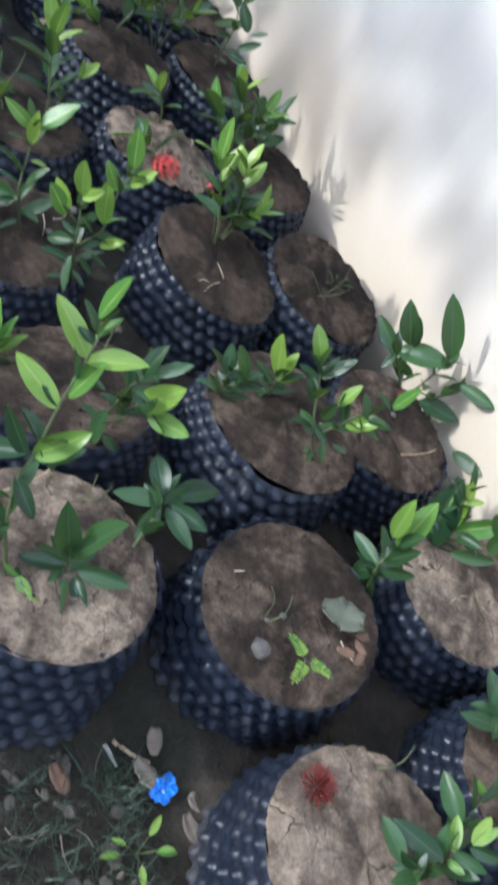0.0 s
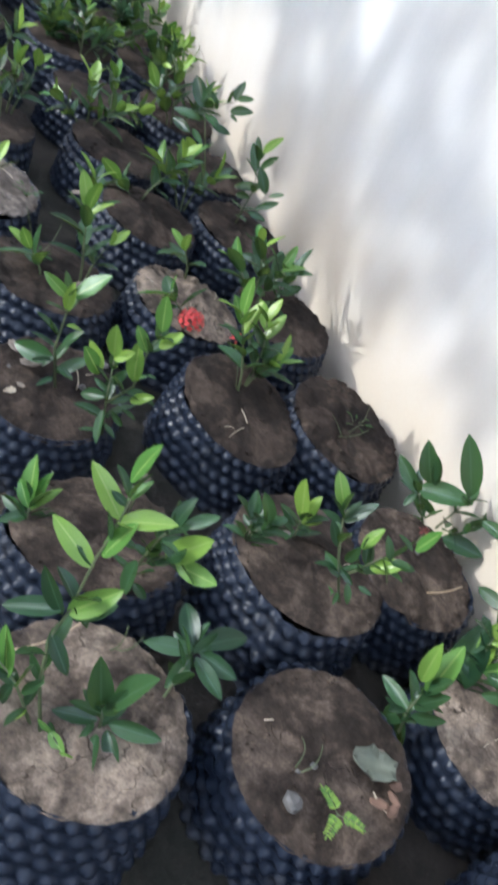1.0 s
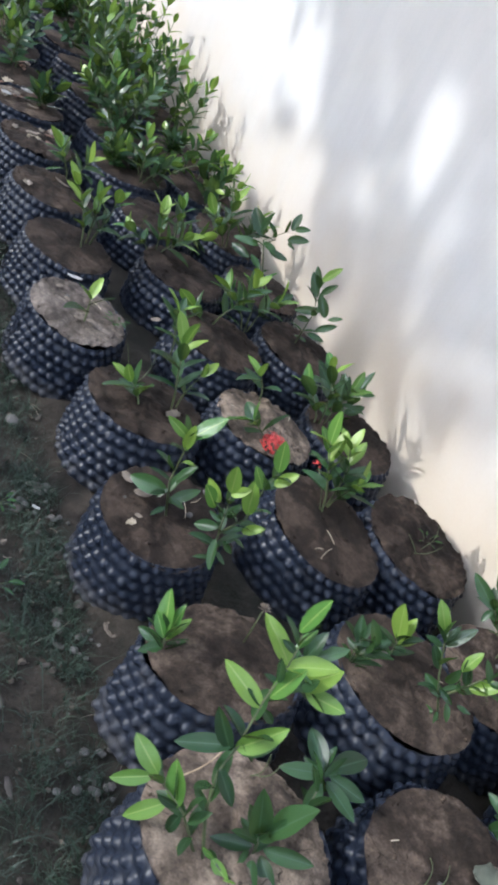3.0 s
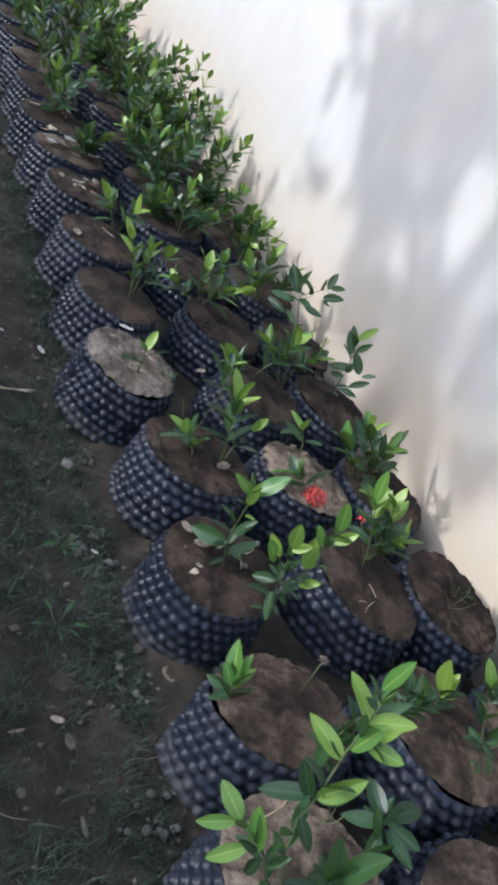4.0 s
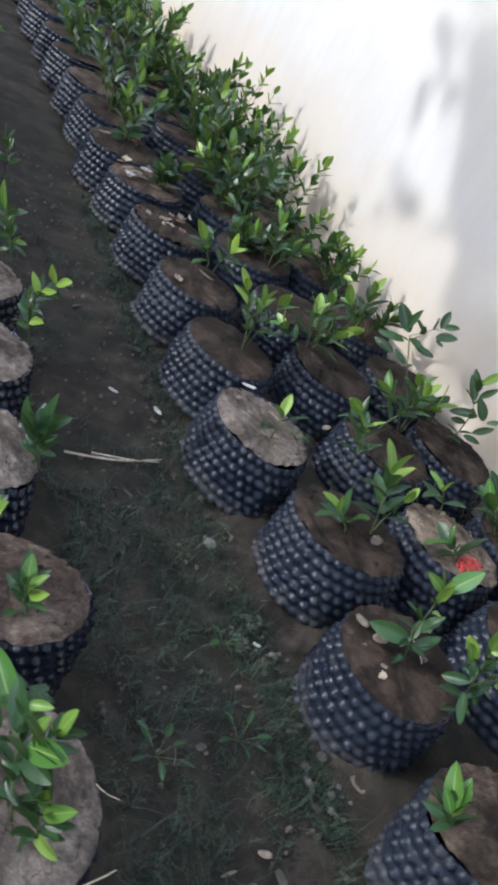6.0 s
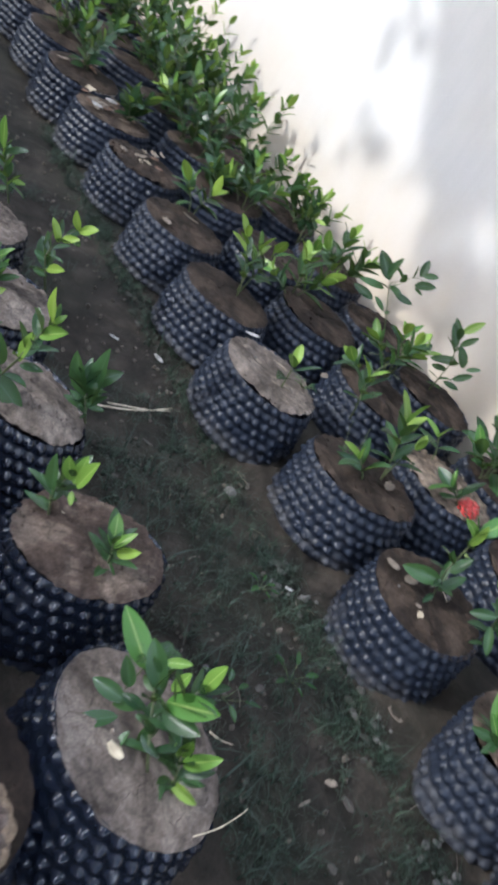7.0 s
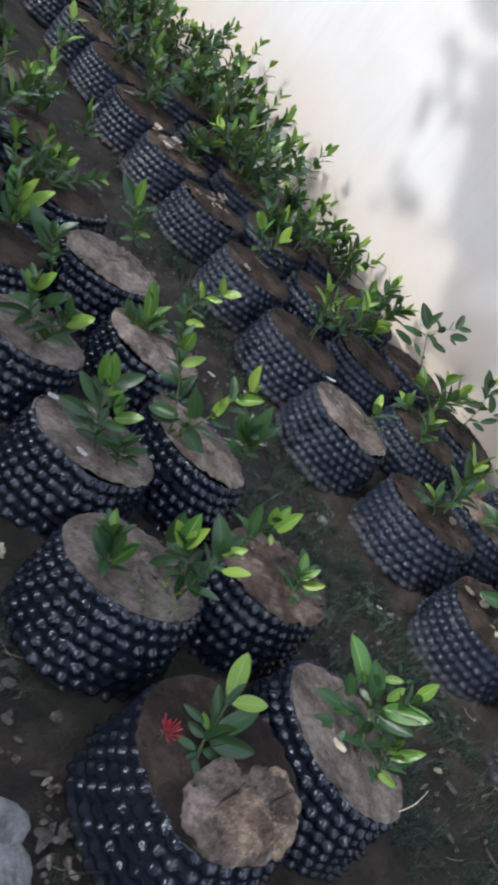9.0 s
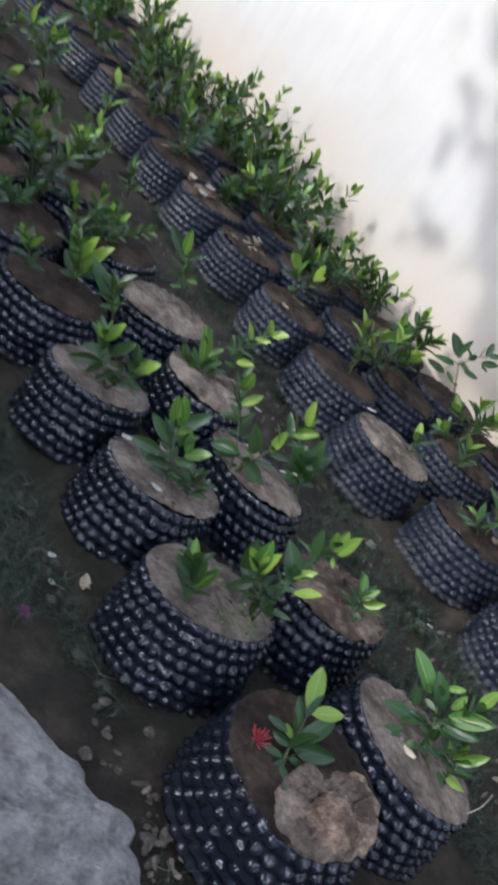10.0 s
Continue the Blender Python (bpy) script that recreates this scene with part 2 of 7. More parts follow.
def cement_material():
    m = Mat("pale_cement")
    fine, mid, big = m.world_noise(110, 5, 0.7), m.world_noise(22, 5, 0.65), m.world_noise(5, 4, 0.6)
    c = m.ramp(mid, (0.32, (0.23, 0.222, 0.22)), (0.5, (0.44, 0.425, 0.415)), (0.66, (0.60, 0.58, 0.565)))
    c = m.mix(m.ramp(big, (0.40, 0.45), (0.55, 0.0)), c, (0.24, 0.23, 0.215))
    c = m.mix(0.6, c, m.ramp(fine, (0.3, 0.45), (0.65, 1.15)), "MULTIPLY")
    m.bump(m.math("ADD", m.math("MULTIPLY", fine, 0.9), mid), 1.0, 0.035)
    return m.set(c, 0.92).m


LUMP = cement_material()
PURPLE = plain("purple_petal", (0.09, 0.012, 0.07), (0.16, 0.02, 0.11), 90, 0.6)


# ---------------------------------------------------------------- mesh helpers
def to_mesh(name, bm, material, smooth=True):
    me = bpy.data.meshes.new(name)
    bm.normal_update()
    bm.to_mesh(me)
    bm.free()
    for mat in material if isinstance(material, tuple) else (material,):
        me.materials.append(mat)
    if smooth:
        me.polygons.foreach_set("use_smooth", [True] * len(me.polygons))
    return me


def part(name, bm, material, parent, label="", at=None, smooth=True):
    me = bm if isinstance(bm, bpy.types.Mesh) else to_mesh(name, bm, material, smooth)
    ob = new(name, me)
    ob.parent = parent
    if at is not None:
        ob.matrix_basis = at
    return tagged(ob, label)


def tube(bm, points, radii, sides=6):
    rings = []
    for i, p in enumerate(points):
        a = points[max(i - 1, 0)]
        b = points[min(i + 1, len(points) - 1)]
        d = (Vector(b) - Vector(a)).normalized()
        u = d.orthogonal().normalized()
        w = d.cross(u)
        rings.append([bm.verts.new(Vector(p) + (u * math.cos(k * math.tau / sides) + w * math.sin(k * math.tau / sides)) * radii[i])
                      for k in range(sides)])
    for r, s in zip(rings, rings[1:]):
        for k in range(sides):
            bm.faces.new((r[k], r[(k + 1) % sides], s[(k + 1) % sides], s[k]))
    bm.faces.new(rings[0][::-1])
    bm.faces.new(rings[-1])


def grid_faces(bm, rows, closed=False):
    for r, s in zip(rows, rows[1:]):
        n = len(r)
        for k in range(n if closed else n - 1):
            bm.faces.new((r[k], r[(k + 1) % n], s[(k + 1) % n], s[k]))


# ---------------------------------------------------------------- the ground
def sheet(name, x0, x1, y0, y1, z, material, label, near=None, cell=0.05, amp=0.0, freq=2.5):
    """One ground sheet: a fine middle (near) inside a coarse rest."""
    bm = bmesh.new()
    xs, ys = [x0], [y0]
    if near:
        nx0, nx1, ny0, ny1 = near
        xs += [nx0 + i * cell for i in range(int((nx1 - nx0) / cell) + 1)]
        ys += [ny0 + i * cell for i in range(int((ny1 - ny0) / cell) + 1)]
    xs.append(x1)
    ys.append(y1)
    rows = []
    for y in ys:
        row = []
        for x in xs:
            inside = near and nx0 < x < nx1 and ny0 < y < ny1
            dz = amp * noise.fractal(Vector((x * freq, y * freq, 3.1)), 0.9, 2.1, 5) if inside and amp else 0.0
            for a, b, y_from in ((0.40, 1.36, 0.42), (-0.93, -0.14, 0.98)):
                dz += 0.045 * max(0.0, min(1.0, (x - a) * 9, (b - x) * 9, (y - y_from - (0.0 if x < 0.75 else -0.45)) * 9)) if inside else 0.0
            row.append(bm.verts.new((x, y, z + dz)))
        rows.append(row)
    grid_faces(bm, rows)
    ob = new(name, to_mesh(name, bm, material))
    return tagged(ob, label, kind="structure")


sheet("ground", -400, 400, -400, 400, -0.012, EARTH, "dark damp earth with sparse grass between the rows of pots",
      (-1.6, 1.9, -0.6, 8.0), 0.03, 0.012, 5.0)


def plot_wall(name, face, back, y0, y1, top, material, label, step):
    """A plastered wall, slightly uneven, with rounded top edges; its face is the side towards the pots."""
    bm = bmesh.new()
    rows = []
    n = round((y1 - y0) / step)
    d = 0.015 if back > face else -0.015
    for k in range(n + 1):
        y = y0 + (y1 - y0) * k / n
        up = top + 0.012 * noise.noise(Vector((y * 1.7, 0, 2)))
        off = 0.006 * noise.noise(Vector((y * 0.9, 4, 0)))
        rows.append([bm.verts.new((face + off, y, -0.1)), bm.verts.new((face + off, y, up - 0.015)), bm.verts.new((face + d, y, up)),
                     bm.verts.new((back - d, y, up)), bm.verts.new((back, y, up - 0.015)), bm.verts.new((back, y, -0.1))])
    grid_faces(bm, rows)
    bm.faces.new(rows[0])
    bm.faces.new(rows[-1][::-1])
    bmesh.ops.recalc_face_normals(bm, faces=bm.faces[:])
    tagged(new(name, to_mesh(name, bm, material, False)), label, kind="structure")


plot_wall("wall_east", 1.555, 1.705, -5.0, 32.0, 2.3, WHITEWASH, "old whitewashed plaster wall behind the pots, yellowish at its foot", 0.2)
# Added out of view; its height sets how far shade reaches over the left pots.
plot_wall("wall_west", -3.0, -3.12, -9.0, 14.0, 1.40, WALL_RENDER, "low plain weathered cement wall, unseen, added to shade the left pots", 0.25)


def shade_tree(x, y, height, radius, seed):
    """A slender tree beyond the low wall; its thin crown dapples the whitewash with shade."""
    rnd = random.Random(seed)
    base = new("tree")
    base.matrix_basis = Matrix.Translation((x, y, 0))
    tagged(base, "slender tree with a thin leafy crown beyond the low wall", "tree")
    top = Vector((0.0, 0.0, height))
    bm = bmesh.new()
    tube(bm, [Vector((0, 0, -0.1)), Vector((0.06, -0.03, height * 0.35)), Vector((-0.03, 0.03, height * 0.7)), top], [0.11, 0.09, 0.065, 0.03], 10)
    part("trunk", bm, BARK, base)
    tips = []
    for k in range(15):
        a, f = k * 2.4 + rnd.uniform(-0.3, 0.3), rnd.uniform(0.70, 0.98)
        root = Vector((0, 0, height * f))
        out = Vector((math.cos(a), math.sin(a), rnd.uniform(0.1, 0.7))).normalized() * radius * rnd.uniform(0.5, 1.1)
        pts = [root, root + out * 0.5 + Vector((0, 0, 0.06)), root + out]
        bm = bmesh.new()
        tube(bm, pts, [0.028, 0.018, 0.007], 6)
        part("limb", bm, BARK, base)
        tips += [(root + out * rnd.uniform(0.3, 1.1) + Vector((rnd.gauss(0, 0.2), rnd.gauss(0, 0.2), rnd.gauss(0, 0.16)))) for _ in range(7)]
    bm = bmesh.new()
    for tip in tips:
        for _ in range(15):
            p = tip + Vector((rnd.gauss(0, 0.09), rnd.gauss(0, 0.09), rnd.gauss(0, 0.075)))
            axis = Vector((rnd.uniform(-1, 1), rnd.uniform(-1, 1), rnd.uniform(-0.9, 0.3)))
            leaf_bm(bm, leaf_frame(p, axis, Vector((rnd.uniform(-0.6, 0.6), rnd.uniform(-0.6, 0.6), 1)), rnd.uniform(0.11, 0.20)), 4, 2, 0.30, 0.2, -0.15, 0)
    part("crown", bm, LEAF_OLD, base, "thin crown of small dark green leaves")


# ---------------------------------------------------------------- the pots
POT_R, POT_H = 0.176, 0.212


def pot_wall_mesh(seed, per_col, per_row, material):
    """Sheet of moulded plastic rolled to a drum: level rows of round knobs with a dimple at the tip, each row a ridge with a groove under it, and a scalloped rim."""
    rnd = random.Random(seed)
    cols, nrow = 35, 7
    step_t, step_z = math.tau / cols, POT_H / nrow
    nt, nz = cols * per_col, nrow * per_row
    bm = bmesh.new()
    oval, tw = rnd.uniform(0.0, 0.02), rnd.uniform(0, math.tau)
    rows = []
    for j in range(nz + 1):
        z = POT_H * j / nz
        low = 1 - z / POT_H
        row = []
        for i in range(nt):
            t = math.tau * i / nt
            ring = Vector((math.cos(t), math.sin(t), 0))
            sag = 0.011 * noise.noise(ring * 1.7 + Vector((0, 0, seed * 2.3)))
            kr = (z - sag * low) / step_z - 0.4
            best, tall = 9.0, 1.0
            for k in range(math.floor(kr), math.floor(kr) + 2):
                c = t / step_t - 0.5 * (k % 2)
                off = noise.cell_vector(Vector((round(c) % cols + 0.5, k + 0.5, seed + 0.5)))
                dx = (c - round(c)) * step_t * POT_R + (off.x - 0.5) * 0.004
                dz = (kr - k) * step_z + (off.y - 0.5) * 0.0035
                away = math.hypot(dx, dz * 0.96)
                if away < best:
                    best, tall = away, 0.45 + 0.85 * off.z
            near = min(best / 0.0122, 1.0)
            h = 0.0115 * tall * (0.55 * math.sqrt(1 - near * near) + 0.45 * (0.5 + 0.5 * math.cos(math.pi * near)))
            h -= 0.0040 * tall * math.exp(-(near / 0.24) ** 2)
            h += 0.0018 * (0.5 + 0.5 * math.cos(math.tau * kr))
            droop = 0.12 * h * min(1.0, low * 7)
            dent = noise.fractal(ring * 1.6 + Vector((0, 0, z * 5 + seed * 5.1)), 0.8, 2.0, 3)
            h += 0.007 * math.sin(math.pi * min(1.0, low * 0.8)) + 0.020 * low + 0.010 * dent * min(1.0, low * 3)
            r = POT_R * (1 + oval * math.cos(2 * t + tw)) - 0.006 + h
            lap = (t / math.tau * 9) % 9
            if lap < 1.0:
                r += 0.011 * min(1.0, lap * 9) * (1 - lap ** 4)
            zz = z - droop if j else z
            if j == nz:
                zz += 0.0015 * math.cos(cols * t) - 0.008 + 0.005 * noise.noise(ring * 3 + Vector((0, 0, seed)))
            row.append(bm.verts.new((r * math.cos(t), r * math.sin(t), zz)))
        rows.append(row)
    for drop in (0.0, 0.03):
        rows.append([bm.verts.new((v.co.x * 0.975, v.co.y * 0.975, v.co.z - drop)) for v in rows[nz]])
    grid_faces(bm, rows, True)
    return to_mesh("wall", bm, material)


WALLS_NEAR = [[pot_wall_mesh(s, 10, 9, m) for s in range(4)] for m in (PLASTIC_DUSTY_LIT, PLASTIC_CLEAN_SHADED)]
WALLS_FAR = [[pot_wall_mesh(s, 5, 5, m) for s in (11, 12, 13)] for m in (PLASTIC_DUSTY_LIT, PLASTIC_CLEAN_SHADED)]


def soil_mesh(seed, material, rough=0.010, fine=True):
    """Soil that fills a pot: gently heaped, sunken or spilling along its edge, with crumbs strewn over it."""
    bm = bmesh.new()
    n, m = (128, 22) if fine else (48, 9)
    rnd = random.Random(seed)
    sx, sy = rnd.uniform(-0.012, 0.012), rnd.uniform(-0.012, 0.012)

    def height(x, y, f):
        big = noise.fractal(Vector((x * 7, y * 7, seed * 3.7)), 1.0, 2.0, 3)
        small = noise.fractal(Vector((x * 38, y * 38, seed * 1.3)), 0.8, 2.2, 4)
        edge = noise.noise(Vector((x * 16, y * 16, seed + 40.0)))
        flat = 1 - 0.6 * f ** 4
        return ((rough * 1.0 * big + sx * x / POT_R + sy * y / POT_R) * flat + rough * 0.26 * small * (1 + 1.5 * f ** 6)
                + 0.004 * (1 - f * f) - (0.003 + 0.005 * max(0.0, edge)) * f ** 10)

    rows = []
    for j in range(1, m + 1):
        f = j / m
        row = []
        for i in range(n):
            t = math.tau * i / n
            r = POT_R * 0.99 * f * (1 + (0.016 * noise.noise(Vector((math.cos(t) * 7, math.sin(t) * 7, seed))) if j >= m - 1 else 0))
            x, y = r * math.cos(t), r * math.sin(t)
            row.append(bm.verts.new((x, y, height(x, y, f))))
        rows.append(row)
    mid = bm.verts.new((0, 0, rows[0][0].co.z))
    for k in range(n):
        bm.faces.new((mid, rows[0][k], rows[0][(k + 1) % n]))
    grid_faces(bm, rows[::-1], True)
    for _ in range(int(90 * rough / 0.01) if fine else 0):
        t, f = rnd.uniform(0, math.tau), rnd.random() ** 0.45 * 0.97
        x, y = POT_R * f * math.cos(t), POT_R * f * math.sin(t)
        if noise.noise(Vector((x * 14, y * 14, seed + 9.0))) < -0.05 and f < 0.85:
            continue
        size = rnd.uniform(0.0015, 0.0035) * (2.2 if rnd.random() < 0.12 else 1)
        c = Vector((x, y, height(x, y, f) + size * 0.25))
        tips = [bm.verts.new(c + Vector(d) * size * rnd.uniform(0.7, 1.3)) for d in ((1, 0, 0), (0, 1, 0), (-1, 0, 0), (0, -1, 0), (0, 0, 0.8), (0, 0, -0.8))]
        for a, b in ((0, 1), (1, 2), (2, 3), (3, 0)):
            bm.faces.new((tips[a], tips[b], tips[4]))
            bm.faces.new((tips[b], tips[a], tips[5]))
    return to_mesh("soil", bm, material)


SOILS_FAR = [soil_mesh(s, SOIL_SHADED if s % 3 else SOIL_DAMP, 0.012, False) for s in range(20, 26)]
pot_count = [0]


def pot(x, y, damp=True, lumpy=1.0, rx=0.172, ry=0.178, lean=(0.0, 0.0), up=0.0, far=False):
    """lean: rise of the rim along x and along y, in degrees; up: how much higher than usual the pot stands."""
    k = pot_count[0]
    pot_count[0] += 1
    rnd = random.Random(900 + k)
    base = new("plant_pot")
    if far:
        lean, up = (rnd.uniform(-5, 1), rnd.uniform(-4, 2)), rnd.uniform(-0.006, 0.004)
    base.matrix_basis = pose(x, y, up, lean[1], -lean[0], 0) @ Matrix.Diagonal((rx / POT_R, ry / POT_R, 1, 1))
    tagged(base, ("black dimpled plastic planter filled with " + ("damp brown soil" if damp else "dry cracked clay soil")), "plant pot", "pots in rows")
    # Right block takes the plastic toned as sunlit, left block the one toned as shaded.
    part("wall", (WALLS_FAR if far else WALLS_NEAR)[0 if x > 0 else 1][k % (3 if far else 4)], None, base, "", pose(0, 0, 0, 0, 0, rnd.uniform(0, 360)))
    if far:
        me = SOILS_FAR[k % 6]
    else:
        # Pots further along and far left get the damp soil with shade in its colour.
        me = soil_mesh(k, (SOIL_SHADED if (y > 1.4 and x > 0) or x < -0.75 else SOIL_MIXED if x < 0 else SOIL_DAMP) if damp else (SOIL_PALE if x < 0 or damp is None else SOIL_TAN), 0.0135 * lumpy)
    part("soil", me, None, base, "damp brown soil" if damp else "dry cracked grey-brown clay soil", pose(0, 0, POT_H - 0.003 + 0.004 * lumpy))
    return base


# block along the whitewashed wall, three pots wide, and block across the path, two pots wide
for x, y, damp, lumpy, rx, ry, lean, up in (
        (0.501, 0.668, False, 1.0, 0.181, 0.187, (-4.2, -6.5), 0.0), (0.604, 1.035, True, 1.0, 0.180, 0.160, (-2.1, -6.1), -0.004),
        (0.575, 1.476, True, 1.0, 0.155, 0.170, (0.7, 0.9), -0.008), (0.611, 1.887, True, 1.1, 0.173, 0.186, (-4.3, -4.4), 0.004),
        (0.489, 2.323, None, 1.0, 0.154, 0.180, (-2.9, 1.4), 0.004), (0.520, 2.740, True, 0.7, 0.156, 0.185, (-4.4, -2.0), 0.002),
        (0.527, 3.170, True, 1.0, 0.160, 0.180, (-4.0, -2.0), 0.0), (0.530, 3.620, True, 1.3, 0.160, 0.182, (-3.0, -2.0), 0.0)):
    pot(x, y, damp, lumpy, rx, ry, lean, up)
for x, y, damp, lumpy, rx, ry, lean, up in (
        (0.894, 0.170, False, 1.2, 0.172, 0.165, (-2.0, 0.1), 0.0), (0.932, 0.586, True, 0.8, 0.178, 0.174, (1.0, 4.6), -0.004),
        (1.049, 0.996, True, 0.8, 0.186, 0.193, (-5.1, -0.6), 0.0), (1.040, 1.479, True, 0.8, 0.157, 0.199, (-3.7, 1.9), 0.0),
        (0.993, 1.891, False, 1.4, 0.158, 0.175, (-6.2, -1.5), -0.004), (0.985, 2.330, True, 1.0, 0.156, 0.180, (-4.0, 0.0), 0.0),
        (0.962, 2.748, True, 1.0, 0.160, 0.182, (-3.0, -1.0), 0.0), (0.959, 3.165, True, 1.0, 0.165, 0.182, (-3.0, 0.0), 0.0)):
    pot(x, y, damp, lumpy, rx, ry, lean, up)
for x, y, damp, lumpy, rx, ry, lean, up in (
        (1.316, 0.197, True, 1.0, 0.170, 0.170, (0.0, 0.0), 0.0), (1.370, 0.585, False, 1.2, 0.165, 0.165, (1.4, 2.6), 0.0),
        (1.353, 0.995, True, 1.2, 0.142, 0.168, (1.0, 3.5), 0.0), (1.342, 1.446, True, 1.5, 0.155, 0.185, (-3.8, 2.9), 0.0),
        (1.321, 1.901, True, 1.0, 0.150, 0.178, (-3.0, 0.0), 0.0), (1.321, 2.368, True, 1.0, 0.150, 0.180, (-3.0, 0.0), 0.0),
        (1.313, 2.775, True, 1.0, 0.155, 0.180, (-3.0, 0.0), 0.0), (1.299, 3.199, True, 1.0, 0.155, 0.182, (-3.0, 0.0), 0.0)):
    pot(x, y, damp, lumpy, rx, ry, lean, up)
for x, y, damp, lumpy, rx, ry, lean, up in (
        (-0.753, 1.219, True, 0.8, 0.178, 0.185, (-2.0, -2.0), 0.0), (-0.756, 1.640, False, 0.6, 0.184, 0.166, (-7.8, -11.0), -0.018),
        (-0.715, 2.033, False, 0.6, 0.175, 0.163, (-8.0, -6.0), -0.021), (-0.772, 2.391, False, 0.8, 0.158, 0.152, (-7.5, -7.5), -0.017),
        (-0.770, 2.800, True, 0.8, 0.170, 0.170, (-3.0, -3.0), 0.0)):
    pot(x, y, damp, lumpy, rx, ry, lean, up)
for x, y, damp, lumpy, rx, ry, lean, up in (
        (-0.410, 1.223, False, 0.5, 0.156, 0.184, (-8.0, 0.2), 0.006), (-0.360, 1.624, True, 1.0, 0.168, 0.149, (-5.0, -3.0), 0.008),
        (-0.366, 2.069, False, 1.0, 0.132, 0.192, (-4.5, -5.5), -0.003), (-0.345, 2.450, False, 1.0, 0.150, 0.165, (-2.0, -2.0), 0.008),
        (-0.352, 2.820, False, 1.2, 0.170, 0.161, (-2.0, -3.2), 0.012)):
    pot(x, y, damp, lumpy, rx, ry, lean, up)
FAR_POTS = []
for column, (x, y0, pitch, count) in enumerate(((0.52, 4.02, 0.43, 17), (0.955, 3.57, 0.43, 18), (1.275, 3.6, 0.43, 18), (-0.78, 3.20, 0.42, 14), (-0.38, 3.25, 0.44, 14))):
    rnd = random.Random(column)
    for k in range(count):
        px, py = x + rnd.uniform(-0.02, 0.02), y0 + k * pitch + rnd.uniform(-0.03, 0.03)
        pot(px, py, True, 1.0, 0.155 if column == 2 else 0.172, 0.18, far=True)
        FAR_POTS.append((px, py, column))


# ---------------------------------------------------------------- the shrubs
def leaf_bm(bm, m, nl, nw, width, fold, curl, wave):
    uvs = bm.loops.layers.uv.verify()
    rows, marks = [], {}
    for j in range(nl + 1):
        v = j / nl
        w = width * (math.sin(math.pi * min(1.0, v ** 0.9 * 0.985 + 0.012)) ** 0.66)
        row = []
        for i in range(nw + 1):
            u = i / nw * 2 - 1
            z = fold * abs(u) * w + curl * v * v + wave * math.sin(v * 9) * u * w
            vert = bm.verts.new(m @ Vector((u * w, v, z)))
            marks[vert] = ((u + 1) / 2, v)
            row.append(vert)
        rows.append(row)
    for r, s in zip(rows, rows[1:]):
        for k in range(nw):
            f = bm.faces.new((r[k], r[k + 1], s[k + 1], s[k]))
            f.smooth = True
            for loop in f.loops:
                loop[uvs].uv = marks[loop.vert]
    return bm


def leaf_mesh(seed, material):
    rnd = random.Random(seed)
    bm = leaf_bm(bmesh.new(), Matrix(), 10, 4, rnd.uniform(0.160, 0.225), rnd.uniform(0.14, 0.48), rnd.uniform(-0.22, 0.02), rnd.uniform(0.0, 0.12))
    return to_mesh("leaf", bm, material)


OLD_LEAVES = [leaf_mesh(s, LEAF_OLD) for s in range(5)]
NEW_LEAVES = [leaf_mesh(s + 50, LEAF_NEW) for s in range(4)]


def leaf_frame(p, axis, up, size):
    y = axis.normalized()
    z = (up - y * up.dot(y)).normalized()
    x = y.cross(z)
    m = Matrix((x, y, z)).transposed().to_4x4()
    return Matrix.Translation(p) @ m @ Matrix.Scale(size, 4)


def leaf_poses(rnd, points, size, pairs, young, start=0.18):
    """Opposite pairs of leaves along one stem, each pair turned against the last; short bright ones at the tip."""
    res = []
    turn = rnd.uniform(0, math.pi)
    n = len(points) - 1
    for k in range(pairs):
        f = start + (1 - start) * (k + 0.6) / (pairs + 0.1)
        f = min(f, 1.0)
        i = min(int(f * n), n - 1)
        p = points[i].lerp(points[i + 1], f * n - i)
        d = (points[i + 1] - points[i]).normalized()
        u = d.orthogonal().normalized()
        w = d.cross(u)
        turn += math.pi / 2 + rnd.uniform(-0.35, 0.35)
        top = k / max(1, pairs - 1)
        for side in (0, 1):
            if rnd.random() < 0.08 and k < pairs - 1:
                continue
            a = turn + side * math.pi + rnd.uniform(-0.25, 0.25)
            r = u * math.cos(a) + w * math.sin(a)
            open_ = radians(rnd.uniform(42, 75) * (1 - top) + rnd.uniform(16, 46) * top)
            axis = d * math.cos(open_) + r * math.sin(open_)
            s = size * rnd.uniform(0.78, 1.12) * (1.0 if top < 0.75 else rnd.uniform(0.7, 1.0))
            res.append((leaf_frame(p, axis, d + Vector((0, 0, 0.25)), s), top > 1 - young + rnd.uniform(-0.12, 0.12)))
    return res


def stem_points(base, reach, rnd, bend=0.12):
    b = Vector(base)
    t = Vector(reach)
    side = Vector((rnd.uniform(-1, 1), rnd.uniform(-1, 1), 0)) * t.length * bend
    lift = Vector((0, 0, 1)) * t.length * 0.12
    return [b + t * f + (side + lift) * math.sin(math.pi * f) * 0.5 for f in (0, 0.2, 0.4, 0.6, 0.8, 1.0)]


shade_tree(-8.66, 6.75, 6.75, 1.65, 21)

shrub_count = [0]


